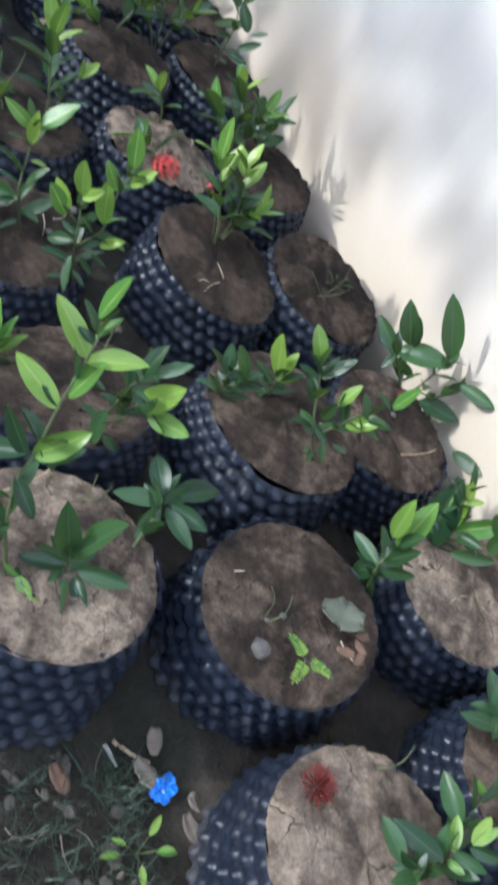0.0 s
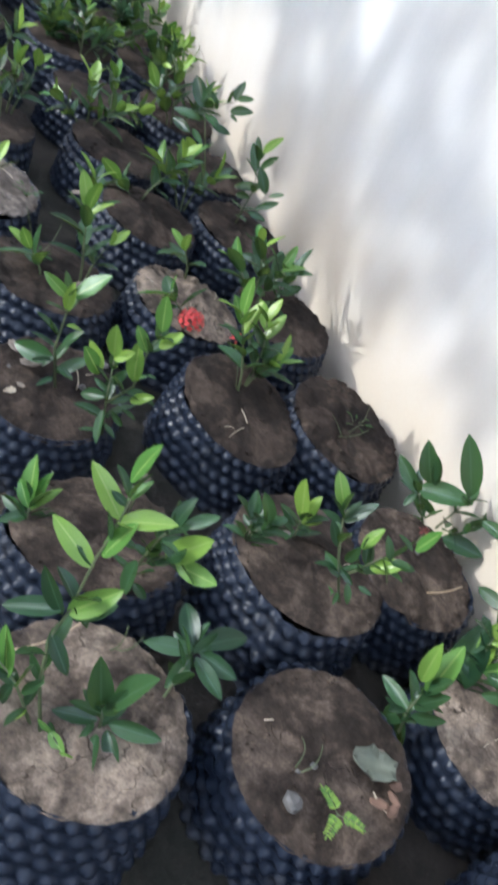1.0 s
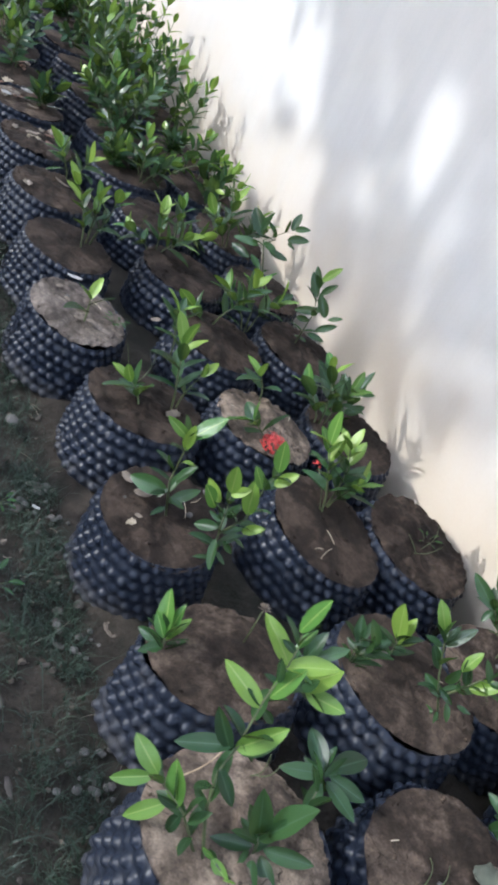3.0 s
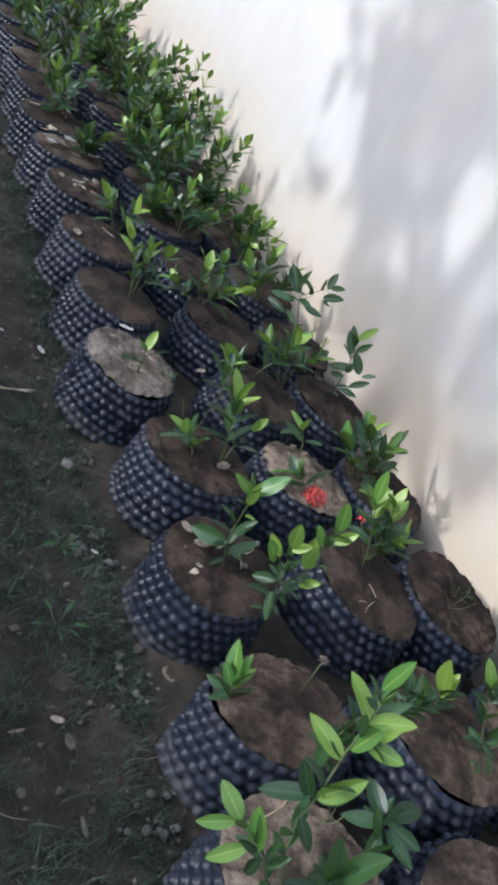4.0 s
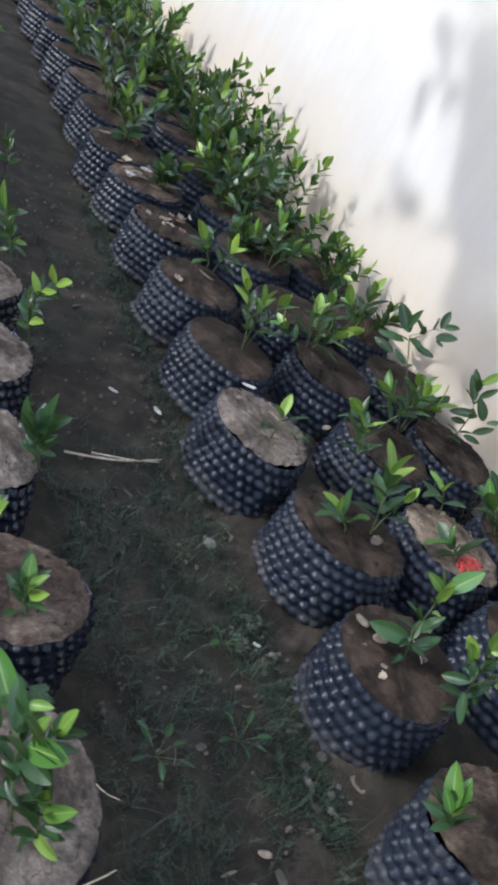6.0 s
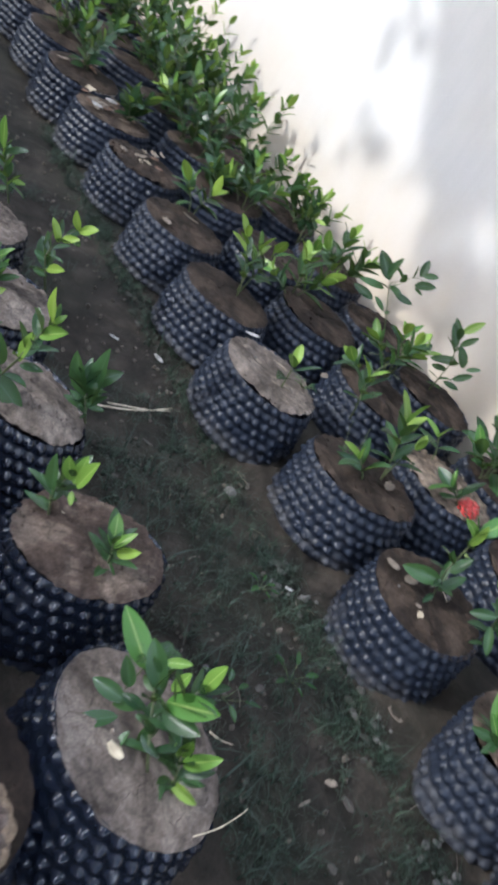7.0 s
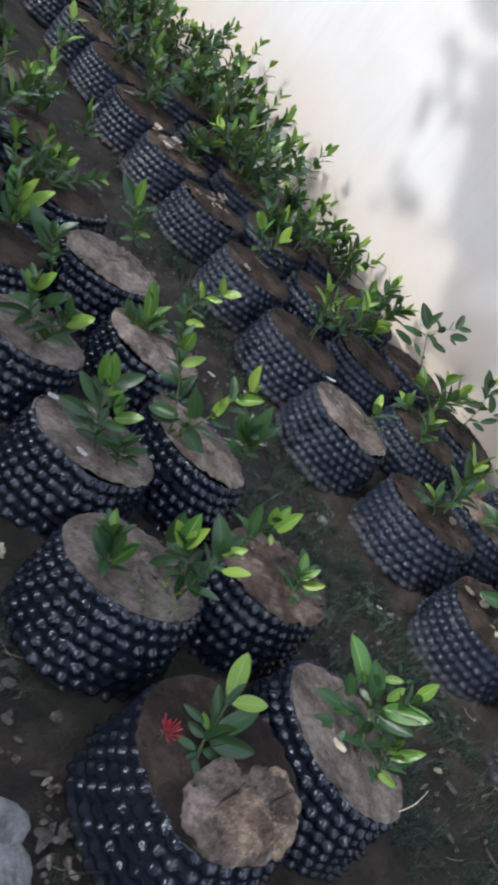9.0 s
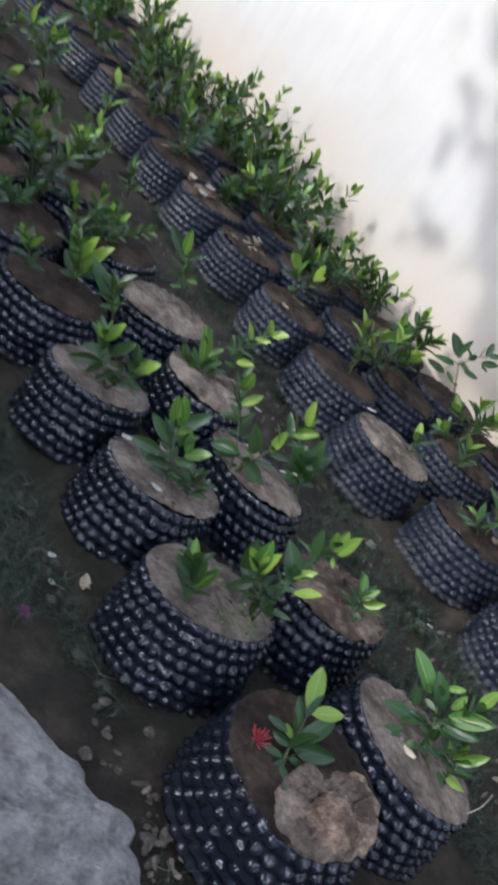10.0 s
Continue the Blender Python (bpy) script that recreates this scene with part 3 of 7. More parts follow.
def shrub(stems, size=0.075, pairs=5, young=0.45, label="", group="shrubs in the pots"):
    """A small ixora shrub: each stem is (foot, reach)."""
    shrub_count[0] += 1
    rnd = random.Random(shrub_count[0] * 17)
    foot = Vector(stems[0][0])
    base = new("ixora_shrub")
    base.matrix_basis = Matrix.Translation(foot)
    tagged(base, label or "young ixora shrub with glossy green leaves growing in a pot", "shrub", group)
    for b, reach in stems:
        pts = [p - foot for p in stem_points(b, reach, rnd)]
        pts[0].z -= 0.035
        bm = bmesh.new()
        tube(bm, pts, [0.0032, 0.0029, 0.0026, 0.0022, 0.0018, 0.0013], 6)
        part("stem", bm, STEM, base)
        n = max(2, round(pairs * min(1.3, Vector(reach).length / 0.2 + 0.25)))
        for m, is_new in leaf_poses(rnd, pts, size, n, young):
            part("leaf", rnd.choice(NEW_LEAVES if is_new else OLD_LEAVES), None, base, "", m)
    return base


def shrub_foot(foot, stems, label):
    base = new("ixora_shrub")
    base.matrix_basis = Matrix.Translation(foot)
    tagged(base, label, "shrub", "shrubs in the pots")
    for pts in stems:
        bm = bmesh.new()
        pts = [Vector(p) for p in pts]
        if pts[0].length < 0.01:
            pts[0].z -= 0.012
        tube(bm, pts, [0.0032 - 0.0019 * k / (len(pts) - 1) for k in range(len(pts))], 6)
        part("stem", bm, STEM, base)
        rnd = random.Random(len(pts) * 7 + round(pts[-1].z * 1000))
        if (pts[-1] - pts[0]).length > 0.05:
            for m, _ in leaf_poses(rnd, pts, 0.066, 6 if foot[0] < 0 else 4, 0.0, 0.10):
                part("leaf", rnd.choice(OLD_LEAVES), None, base, "", m)
    return base


leaf_rnd = random.Random(5)


def leaf(base, start, tip, young=False, slim=1.0):
    """One leaf from its stalk to its tip, its upper side turned to the sky and the open path."""
    a, b = Vector(start), Vector(tip)
    up = Vector((-0.65 + leaf_rnd.uniform(-0.5, 0.5), -0.3 + leaf_rnd.uniform(-0.5, 0.5), 0.7))
    m = leaf_frame(a, b - a, up, (b - a).length * 1.02) @ Matrix.Diagonal((slim, 1, 1, 1))
    part("leaf", leaf_rnd.choice(NEW_LEAVES if young else OLD_LEAVES), None, base, "", m)


s = shrub_foot((0.444, 0.663, 0.212), [[(0, 0, 0), (-0.015, 0.046, 0.069), (-0.012, 0.079, 0.139), (0.006, 0.092, 0.191), (0.024, 0.121, 0.274), (0.04, 0.134, 0.322), (0.05, 0.149, 0.367), (0.051, 0.16, 0.391)]], "ixora shrub with large glossy green leaves growing in a pot")
leaf(s, (0.047, 0.164, 0.393), (0.063, 0.165, 0.469), True)
leaf(s, (0.044, 0.14, 0.34), (-0.001, 0.187, 0.401), True)
leaf(s, (0.048, 0.151, 0.367), (0.078, 0.164, 0.399), True)
leaf(s, (0.041, 0.139, 0.335), (0.112, 0.112, 0.372), True)
leaf(s, (0.031, 0.12, 0.282), (0.055, 0.117, 0.359), True)
leaf(s, (0.023, 0.115, 0.261), (-0.036, 0.174, 0.301), True)
leaf(s, (0.022, 0.117, 0.263), (-0.001, 0.14, 0.279))
leaf(s, (0.003, 0.091, 0.185), (0.056, 0.071, 0.26), True)
leaf(s, (0.007, 0.087, 0.183), (0.065, 0.077, 0.219))
leaf(s, (-0.003, 0.092, 0.177), (-0.041, 0.129, 0.242))
leaf(s, (-0.013, 0.083, 0.147), (0.016, 0.035, 0.103))
leaf(s, (-0.001, 0.095, 0.187), (-0.079, 0.132, 0.148))
leaf(s, (0.04, 0.132, 0.319), (0.069, 0.106, 0.318))
leaf(s, (0.009, 0.095, 0.2), (0.036, 0.069, 0.179))
leaf(s, (-0.014, 0.054, 0.087), (0.002, 0.075, 0.127))
leaf(s, (-0.012, 0.044, 0.071), (-0.029, 0.087, 0.081))
leaf(s, (0.048, 0.148, 0.362), (0.025, 0.159, 0.377))
s = shrub_foot((0.64, 0.916, 0.212), [[(0, 0, 0), (-0.006, 0.016, 0.06), (0.029, 0.001, 0.109), (0.056, -0.018, 0.117)], [(-0.003, 0.016, 0.069), (0.013, 0.019, 0.138), (0.029, 0.015, 0.178)]], "ixora shrub with large glossy green leaves growing in a pot")
leaf(s, (0.025, 0.016, 0.17), (0.039, 0.027, 0.235))
leaf(s, (0.038, 0.009, 0.184), (0.084, -0.005, 0.23))
leaf(s, (0.03, 0, 0.106), (0.078, -0.029, 0.193), True)
leaf(s, (0.048, -0.014, 0.107), (0.101, -0.073, 0.127), True)
leaf(s, (0.012, 0.019, 0.141), (0.016, 0.024, 0.062))
leaf(s, (-0.007, 0.02, 0.072), (-0.022, -0.008, 0.005))
leaf(s, (0.016, 0.016, 0.134), (0.042, -0.016, 0.121))
leaf(s, (0.021, 0.018, 0.163), (0.01, 0.048, 0.173))
leaf(s, (0.006, 0.013, 0.089), (-0.018, 0.038, 0.099))
leaf(s, (-0.002, 0.006, 0.023), (0.025, -0.019, 0.005))
s = shrub_foot((0.433, 0.675, 0.212), [[(0, 0, 0), (-0.035, 0.044, 0.053), (-0.084, 0.093, 0.091)]], "ixora shrub with large glossy green leaves growing in a pot")
leaf(s, (-0.084, 0.094, 0.093), (-0.122, 0.147, 0.128), True)
leaf(s, (-0.09, 0.095, 0.087), (-0.154, 0.109, 0.064), True)
leaf(s, (-0.047, 0.053, 0.055), (-0.061, 0.099, 0.121), True)
leaf(s, (-0.061, 0.064, 0.055), (-0.119, 0.072, 0.005), True)
leaf(s, (-0.045, 0.053, 0.056), (-0.084, 0.067, 0.075))
leaf(s, (-0.037, 0.045, 0.051), (-0.054, 0.037, 0.005))
leaf(s, (-0.084, 0.093, 0.091), (-0.076, 0.113, 0.104))
leaf(s, (-0.025, 0.033, 0.041), (-0.007, 0.024, 0.087))
leaf(s, (-0.013, 0.017, 0.019), (-0.038, 0.009, 0.005), True)
s = shrub_foot((0.535, 0.659, 0.212), [[(0, 0, 0), (-0.004, 0.004, 0.029), (-0.01, 0.009, 0.05)]], "ixora shrub with large glossy green leaves growing in a pot")
leaf(s, (-0.008, 0.007, 0.041), (-0.039, 0.027, 0.148))
leaf(s, (-0.001, 0.001, 0.068), (0.024, -0.012, 0.174))
leaf(s, (0.006, -0.005, 0.027), (0.07, -0.054, 0.057))
leaf(s, (-0.007, 0.007, 0.017), (-0.072, 0.037, 0.005))
leaf(s, (0.007, -0.007, 0.011), (0.011, -0.066, 0.005))
leaf(s, (-0.009, -0.01, 0.005), (-0.038, -0.075, 0.005))
leaf(s, (-0.01, 0.008, 0.007), (-0.036, -0.014, 0.005))
leaf(s, (-0.009, 0.008, 0.035), (-0.034, 0.042, 0.053))
leaf(s, (-0.004, 0.004, 0.042), (0.003, -0.005, 0.116))
s = shrub_foot((0.458, 0.665, 0.212), [[(0, 0, 0), (0.002, -0.015, 0.005), (0.006, -0.026, 0.005)]], "sparse ixora shrub with a few green leaves on dry soil")
leaf(s, (-0.004, -0.004, 0.005), (0.012, -0.044, 0.005), True)
leaf(s, (0.006, -0.04, 0.005), (0.028, -0.055, 0.005), True)
leaf(s, (-0.001, -0.006, 0.005), (-0.025, 0.006, 0.021), True)
leaf(s, (0.002, -0.015, 0.005), (-0.004, 0.012, 0.005))
s = shrub_foot((0.655, 0.705, 0.212), [[(0, 0, 0), (0.045, 0.047, 0.02), (0.068, 0.069, 0.03)]], "ixora shrub with large glossy green leaves growing in a pot")
leaf(s, (0.066, 0.07, 0.029), (-0.019, 0.095, 0.022))
leaf(s, (0.065, 0.077, 0.031), (0.064, 0.16, 0.049))
leaf(s, (0.071, 0.082, 0.033), (0.089, 0.109, 0.06))
leaf(s, (0.077, 0.074, 0.033), (0.175, 0.09, 0.048))
leaf(s, (0.076, 0.062, 0.03), (0.121, 0.005, 0.038))
leaf(s, (0.055, 0.059, 0.025), (0.009, 0.016, 0.008))
leaf(s, (0.065, 0.057, 0.027), (0.091, -0.023, 0.026))
leaf(s, (0.056, 0.073, 0.028), (0.034, 0.108, 0.028))
leaf(s, (0.07, 0.066, 0.03), (0.098, 0.063, 0.04))
leaf(s, (0.059, 0.063, 0.027), (0.038, 0.028, 0.009))
s = shrub_foot((0.463, 1.07, 0.212), [[(0, 0, 0), (0.007, 0.017, 0.016), (0.01, 0.033, 0.03)]], "young ixora shrub with glossy green leaves growing in a pot")
leaf(s, (0.008, 0.026, 0.024), (0.006, 0.088, 0.093), True)
leaf(s, (0.014, 0.022, 0.023), (0.036, 0.06, 0.082), True)
leaf(s, (0.011, 0.019, 0.019), (0.063, 0.056, 0.051), True)
leaf(s, (0, 0.018, 0.015), (-0.04, 0.055, 0.013))
leaf(s, (0.005, 0.012, 0.012), (-0.046, 0.005, 0.005))
leaf(s, (0.011, 0.011, 0.013), (0.041, 0.022, 0.005))
leaf(s, (0.006, 0.023, 0.021), (-0.016, 0.056, 0.059), True)
s = shrub_foot((0.581, 1.472, 0.212), [[(0, 0, 0), (-0.026, 0.014, 0.092), (-0.025, 0.017, 0.184), (-0.028, 0.02, 0.228)]], "ixora shrub with large glossy green leaves growing in a pot")
leaf(s, (-0.024, 0.018, 0.224), (0.036, 0.014, 0.298), True)
leaf(s, (-0.03, 0.02, 0.222), (-0.086, 0.029, 0.264), True)
leaf(s, (-0.018, 0.013, 0.156), (0.022, 0.018, 0.151), True)
leaf(s, (-0.013, 0.009, 0.095), (0.014, 0.006, 0.154))
leaf(s, (-0.024, 0.013, 0.093), (-0.077, 0.039, 0.109))
leaf(s, (-0.021, 0.011, 0.062), (-0.102, 0.063, 0.053))
leaf(s, (-0.01, 0.005, 0.033), (0.048, -0.003, 0.09))
leaf(s, (-0.008, 0.004, 0.017), (-0.048, -0.009, 0.005))
leaf(s, (-0.026, 0.018, 0.191), (-0.036, 0.004, 0.261), True)
leaf(s, (-0.025, 0.015, 0.125), (-0.056, 0.023, 0.16))
leaf(s, (-0.011, 0.006, 0.049), (0.02, -0.024, 0.045))
leaf(s, (-0.021, 0.011, 0.07), (-0.045, 0.006, 0.046))
s = shrub_foot((0.665, 1.339, 0.212), [[(0, 0, 0), (-0.018, 0.009, 0.091), (-0.03, 0.015, 0.182)], [(-0.014, 0.007, 0.076), (0.019, -0.01, 0.141), (0.019, -0.01, 0.237), (0.029, -0.015, 0.291)]], "ixora shrub with large glossy green leaves growing in a pot")
leaf(s, (-0.033, 0.017, 0.193), (-0.053, 0.014, 0.269), True)
leaf(s, (-0.044, 0.022, 0.155), (-0.077, 0.055, 0.194), True)
leaf(s, (-0.047, 0.024, 0.138), (-0.091, 0.029, 0.197), True)
leaf(s, (-0.031, 0.016, 0.187), (-0.006, -0.006, 0.228), True)
leaf(s, (0.017, -0.009, 0.156), (-0.002, 0.001, 0.246), True)
leaf(s, (0.012, -0.006, 0.154), (0.044, -0.007, 0.181), True)
leaf(s, (-0.021, 0.01, 0.089), (-0.061, 0.051, 0.058))
leaf(s, (-0.009, 0.004, 0.079), (0.028, -0.005, 0.109))
leaf(s, (0.025, -0.013, 0.105), (0.054, -0.04, 0.147), True)
leaf(s, (-0.009, -0.009, 0.005), (-0.053, 0, 0.005))
leaf(s, (0.016, -0.008, 0.075), (0.054, -0.018, 0.06))
leaf(s, (-0.014, 0.007, 0.055), (-0.027, -0.044, 0.005))
leaf(s, (0.028, -0.014, 0.294), (0.015, 0.001, 0.366), True)
leaf(s, (0.033, -0.017, 0.259), (0.06, -0.037, 0.313), True)
leaf(s, (0.017, -0.009, 0.236), (-0.012, 0.01, 0.282), True)
leaf(s, (-0.021, 0.011, 0.106), (-0.049, 0.032, 0.117))
leaf(s, (-0.015, 0.008, 0.126), (-0.001, 0.008, 0.167))
leaf(s, (0.001, -0.001, 0.041), (-0.039, 0.02, 0.036))
leaf(s, (0.002, -0.001, 0.059), (0.031, -0.013, 0.029))
leaf(s, (-0.005, 0.003, 0.02), (0.02, -0.025, 0.005))
s = shrub_foot((1.3, 2.7, 0.212), [[(0, 0, 0), (-0.046, 0.114, 0.181), (0.014, 0.066, 0.265)]], "young ixora shrub with glossy green leaves growing in a pot")
leaf(s, (-0.05, 0.121, 0.192), (-0.095, 0.199, 0.266))
leaf(s, (-0.059, 0.133, 0.194), (-0.055, 0.128, 0.29))
leaf(s, (-0.044, 0.109, 0.175), (-0.002, 0.053, 0.169))
leaf(s, (0.014, 0.055, 0.23), (0.065, 0.009, 0.271))
leaf(s, (0.019, 0.061, 0.267), (0.034, 0.086, 0.334))
leaf(s, (0.024, 0.057, 0.276), (0.056, 0.02, 0.307))
leaf(s, (-0.055, 0.115, 0.154), (-0.137, 0.175, 0.148))
leaf(s, (-0.023, 0.078, 0.162), (0.028, 0.021, 0.168))
leaf(s, (0.017, 0.05, 0.223), (0.029, 0.011, 0.223))
leaf(s, (-0.07, 0.116, 0.096), (-0.122, 0.2, 0.104))
leaf(s, (-0.067, 0.116, 0.111), (-0.036, 0.063, 0.089))
leaf(s, (-0.017, 0.09, 0.221), (-0.049, 0.13, 0.255))
s = shrub_foot((1.32, 2.4, 0.212), [[(0, 0, 0), (0.019, 0.012, 0.136), (0.009, 0.056, 0.234)]], "young ixora shrub with glossy green leaves growing in a pot")
leaf(s, (0.013, 0.046, 0.221), (0.004, 0.108, 0.268))
leaf(s, (0.013, 0.052, 0.243), (0.042, 0.024, 0.32), True)
leaf(s, (0.019, 0.031, 0.202), (0.042, 0.003, 0.263))
leaf(s, (0.014, 0.034, 0.186), (-0.016, 0.084, 0.254))
leaf(s, (0.03, 0, 0.148), (-0.028, 0.07, 0.108))
leaf(s, (0.046, -0.024, 0.145), (0.009, 0.013, 0.21))
leaf(s, (0.053, -0.035, 0.145), (0.083, -0.064, 0.179))
leaf(s, (0.035, -0.025, 0.088), (0.089, -0.051, 0.138))
leaf(s, (0.015, 0.008, 0.103), (-0.015, 0.053, 0.086))
leaf(s, (0.02, -0.011, 0.064), (0.067, -0.055, 0.07))
leaf(s, (0.023, -0.023, 0.033), (0.005, 0.039, 0.025))
s = shrub_foot((1.325, 1.96, 0.212), [[(0, 0, 0), (-0.001, 0.02, 0.023), (0.036, 0.05, 0.108)]], "young ixora shrub with glossy green leaves growing in a pot")
leaf(s, (0.037, 0.045, 0.103), (0.079, 0.082, 0.169))
leaf(s, (0.031, 0.04, 0.09), (0.085, 0.027, 0.118))
leaf(s, (0.009, 0.015, 0.03), (0.065, 0.016, 0.072))
leaf(s, (-0.01, 0.049, 0.047), (0.005, 0.118, 0.119))
leaf(s, (-0.036, 0.086, 0.06), (-0.079, 0.161, 0.122))
leaf(s, (-0.054, 0.117, 0.073), (-0.104, 0.155, 0.058))
leaf(s, (-0.03, 0.03, 0.008), (-0.076, 0.071, 0.008))
leaf(s, (-0.019, 0.004, 0.008), (-0.101, -0.095, 0.008))
leaf(s, (0.003, 0.026, 0.036), (-0.032, 0.078, 0.047))
leaf(s, (-0.033, -0.021, 0.008), (0.003, -0.069, 0.008))
leaf(s, (0.019, 0.034, 0.066), (0.053, 0.068, 0.14))
s = shrub_foot((1.099, 0.884, 0.212), [[(0, 0, 0), (-0.036, 0.055, 0.094), (-0.054, 0.087, 0.169), (-0.06, 0.098, 0.193)], [(-0.02, 0.031, 0.054), (0.001, 0.016, 0.106), (0.016, 0.007, 0.15), (0.034, -0.013, 0.158)]], "ixora shrub with large glossy green leaves growing in a pot")
leaf(s, (-0.06, 0.098, 0.192), (-0.082, 0.142, 0.246), True)
leaf(s, (-0.05, 0.083, 0.166), (-0.011, 0.079, 0.231))
leaf(s, (-0.054, 0.087, 0.161), (-0.096, 0.104, 0.176))
leaf(s, (-0.042, 0.065, 0.109), (-0.068, 0.092, 0.155))
leaf(s, (-0.014, 0.038, 0.139), (0.008, 0.041, 0.198), True)
leaf(s, (0.002, 0.016, 0.115), (-0.008, 0.046, 0.165))
leaf(s, (0.009, 0.009, 0.114), (0.042, -0.028, 0.176), True)
leaf(s, (-0.017, 0.029, 0.056), (-0.053, 0.071, 0.078))
leaf(s, (-0.017, 0.021, 0.013), (-0.041, 0.063, -0.034))
leaf(s, (-0.008, 0.017, 0.052), (-0.001, -0.014, 0.02))
leaf(s, (0.007, 0.002, 0.062), (0.025, -0.024, 0.068))
leaf(s, (0.027, -0.006, 0.156), (0.008, 0.018, 0.201))
leaf(s, (0.048, -0.02, 0.209), (0.053, -0.033, 0.282), True)
leaf(s, (0.045, -0.018, 0.204), (0.017, 0.007, 0.225))
leaf(s, (-0.023, 0.041, 0.093), (-0.026, 0.031, 0.146))
leaf(s, (-0.026, 0.041, 0.072), (-0.007, 0.004, 0.061))
leaf(s, (-0.012, 0.017, 0.02), (-0.03, -0.006, 0.013))
s = shrub_foot((1.05, 1.06, 0.212), [[(0, 0, 0), (-0.001, 0.005, 0.025), (-0.002, 0.009, 0.051)]], "ixora shrub with large glossy green leaves growing in a pot")
leaf(s, (-0.002, 0.008, 0.047), (-0.038, 0.031, 0.147), True)
leaf(s, (0, 0.006, 0.05), (0.023, 0.025, 0.108), True)
leaf(s, (-0.003, 0.009, 0.042), (0.043, -0.001, 0.063), True)
leaf(s, (-0.006, 0.009, 0.025), (-0.039, 0.048, 0.053))
leaf(s, (-0.005, 0.009, 0.03), (0.029, -0.006, 0.029))
leaf(s, (-0.004, 0.006, 0.013), (-0.032, -0.007, -0.004))
s = shrub_foot((0.917, 1.036, 0.212), [[(0, 0, 0), (-0.005, 0.01, 0.048), (-0.003, 0.013, 0.082)], [(0, 0, 0), (0.004, 0.002, 0.039), (0.028, -0.013, 0.083)]], "ixora shrub with large glossy green leaves growing in a pot")
leaf(s, (-0.004, 0.012, 0.064), (-0.009, 0.045, 0.117))
leaf(s, (0.004, 0.006, 0.072), (-0.017, 0.015, 0.061))
leaf(s, (0.005, 0.003, 0.052), (0.051, -0.009, 0.099))
leaf(s, (0.01, -0.007, 0.011), (0.077, -0.032, -0.025))
leaf(s, (0.023, -0.009, 0.082), (-0.015, 0.003, 0.151))
leaf(s, (0.002, 0.004, 0.045), (-0.006, 0.046, 0.043))
s = shrub_foot((1.447, 1.1, 0.212), [[(0, 0, 0), (-0.024, 0.035, 0.038), (-0.04, 0.06, 0.07)], [(0.012, -0.012, 0.016), (0.025, -0.015, 0.089), (0.034, -0.017, 0.138)], [(0.021, -0.02, 0.026), (0.042, -0.044, 0.034), (0.067, -0.062, 0.093)]], "ixora shrub with large glossy green leaves growing in a pot")
leaf(s, (-0.04, 0.057, 0.065), (-0.077, 0.143, 0.102))
leaf(s, (-0.029, 0.052, 0.106), (-0.081, 0.085, 0.194))
leaf(s, (-0.022, 0.044, 0.107), (-0.045, 0.071, 0.176))
leaf(s, (-0.041, 0.061, 0.074), (0.02, -0.028, 0.142))
leaf(s, (-0.011, 0.018, 0.022), (-0.03, 0.066, 0.044))
leaf(s, (0.033, -0.015, 0.141), (-0.025, 0.044, 0.266))
leaf(s, (0.028, -0.032, 0.008), (0.087, -0.109, 0.037))
leaf(s, (0.067, -0.061, 0.105), (0.103, -0.147, 0.128))
leaf(s, (0.091, -0.159, -0.021), (0.096, -0.248, 0.014))
leaf(s, (-0.03, 0.045, 0.059), (0.014, 0.013, 0.032))
leaf(s, (-0.04, 0.057, 0.061), (-0.07, 0.044, 0.034))
s = shrub_foot((1.116, 0.606, 0.212), [[(0, 0, 0), (-0.005, 0.017, 0.042), (-0.001, 0.022, 0.103)]], "ixora shrub with large glossy green leaves growing in a pot")
leaf(s, (0.002, 0.017, 0.099), (0.027, 0.044, 0.207), True)
leaf(s, (-0.009, 0.036, 0.112), (-0.028, 0.046, 0.203), True)
leaf(s, (-0.004, 0.015, 0.042), (-0.022, 0.093, 0.038))
leaf(s, (-0.012, 0.018, -0.01), (-0.072, 0.087, -0.064))
leaf(s, (-0.003, 0.02, 0.073), (-0.001, 0.056, 0.079))
leaf(s, (-0.002, 0.015, 0.058), (-0.005, -0.014, 0.145))
leaf(s, (0.001, 0.007, 0.037), (0.019, -0.035, 0.088))
leaf(s, (0.001, 0.019, 0.098), (0.004, 0.006, 0.166))
leaf(s, (-0.001, 0.004, 0.016), (0.026, -0.003, -0.063))
leaf(s, (0.001, 0.013, 0.072), (0.035, -0.004, 0.057))
leaf(s, (-0.001, 0.01, 0.042), (-0.006, 0.05, -0.036))
s = shrub_foot((1.311, 0.663, 0.212), [[(-0.004, 0.007, 0), (-0.001, 0.011, 0.043), (-0.001, 0.022, 0.093)], [(-0.001, 0.011, 0.043), (-0.007, 0.038, 0.12), (-0.007, 0.047, 0.163)]], "ixora shrub with large glossy green leaves growing in a pot")
leaf(s, (0, 0.016, 0.071), (-0.004, 0.063, 0.157), True)
leaf(s, (-0.002, 0.035, 0.143), (-0.015, 0.052, 0.18), True)
leaf(s, (0.002, 0.011, 0.068), (0.059, -0.027, 0.147), True)
leaf(s, (-0.015, 0.024, -0.009), (-0.031, 0.055, 0.153))
leaf(s, (0.013, -0.016, 0.028), (0.066, -0.066, 0.073))
leaf(s, (-0.009, 0.041, 0.115), (-0.032, 0.038, 0.098))
leaf(s, (0.007, 0.003, 0.07), (0.014, -0.043, 0.1))
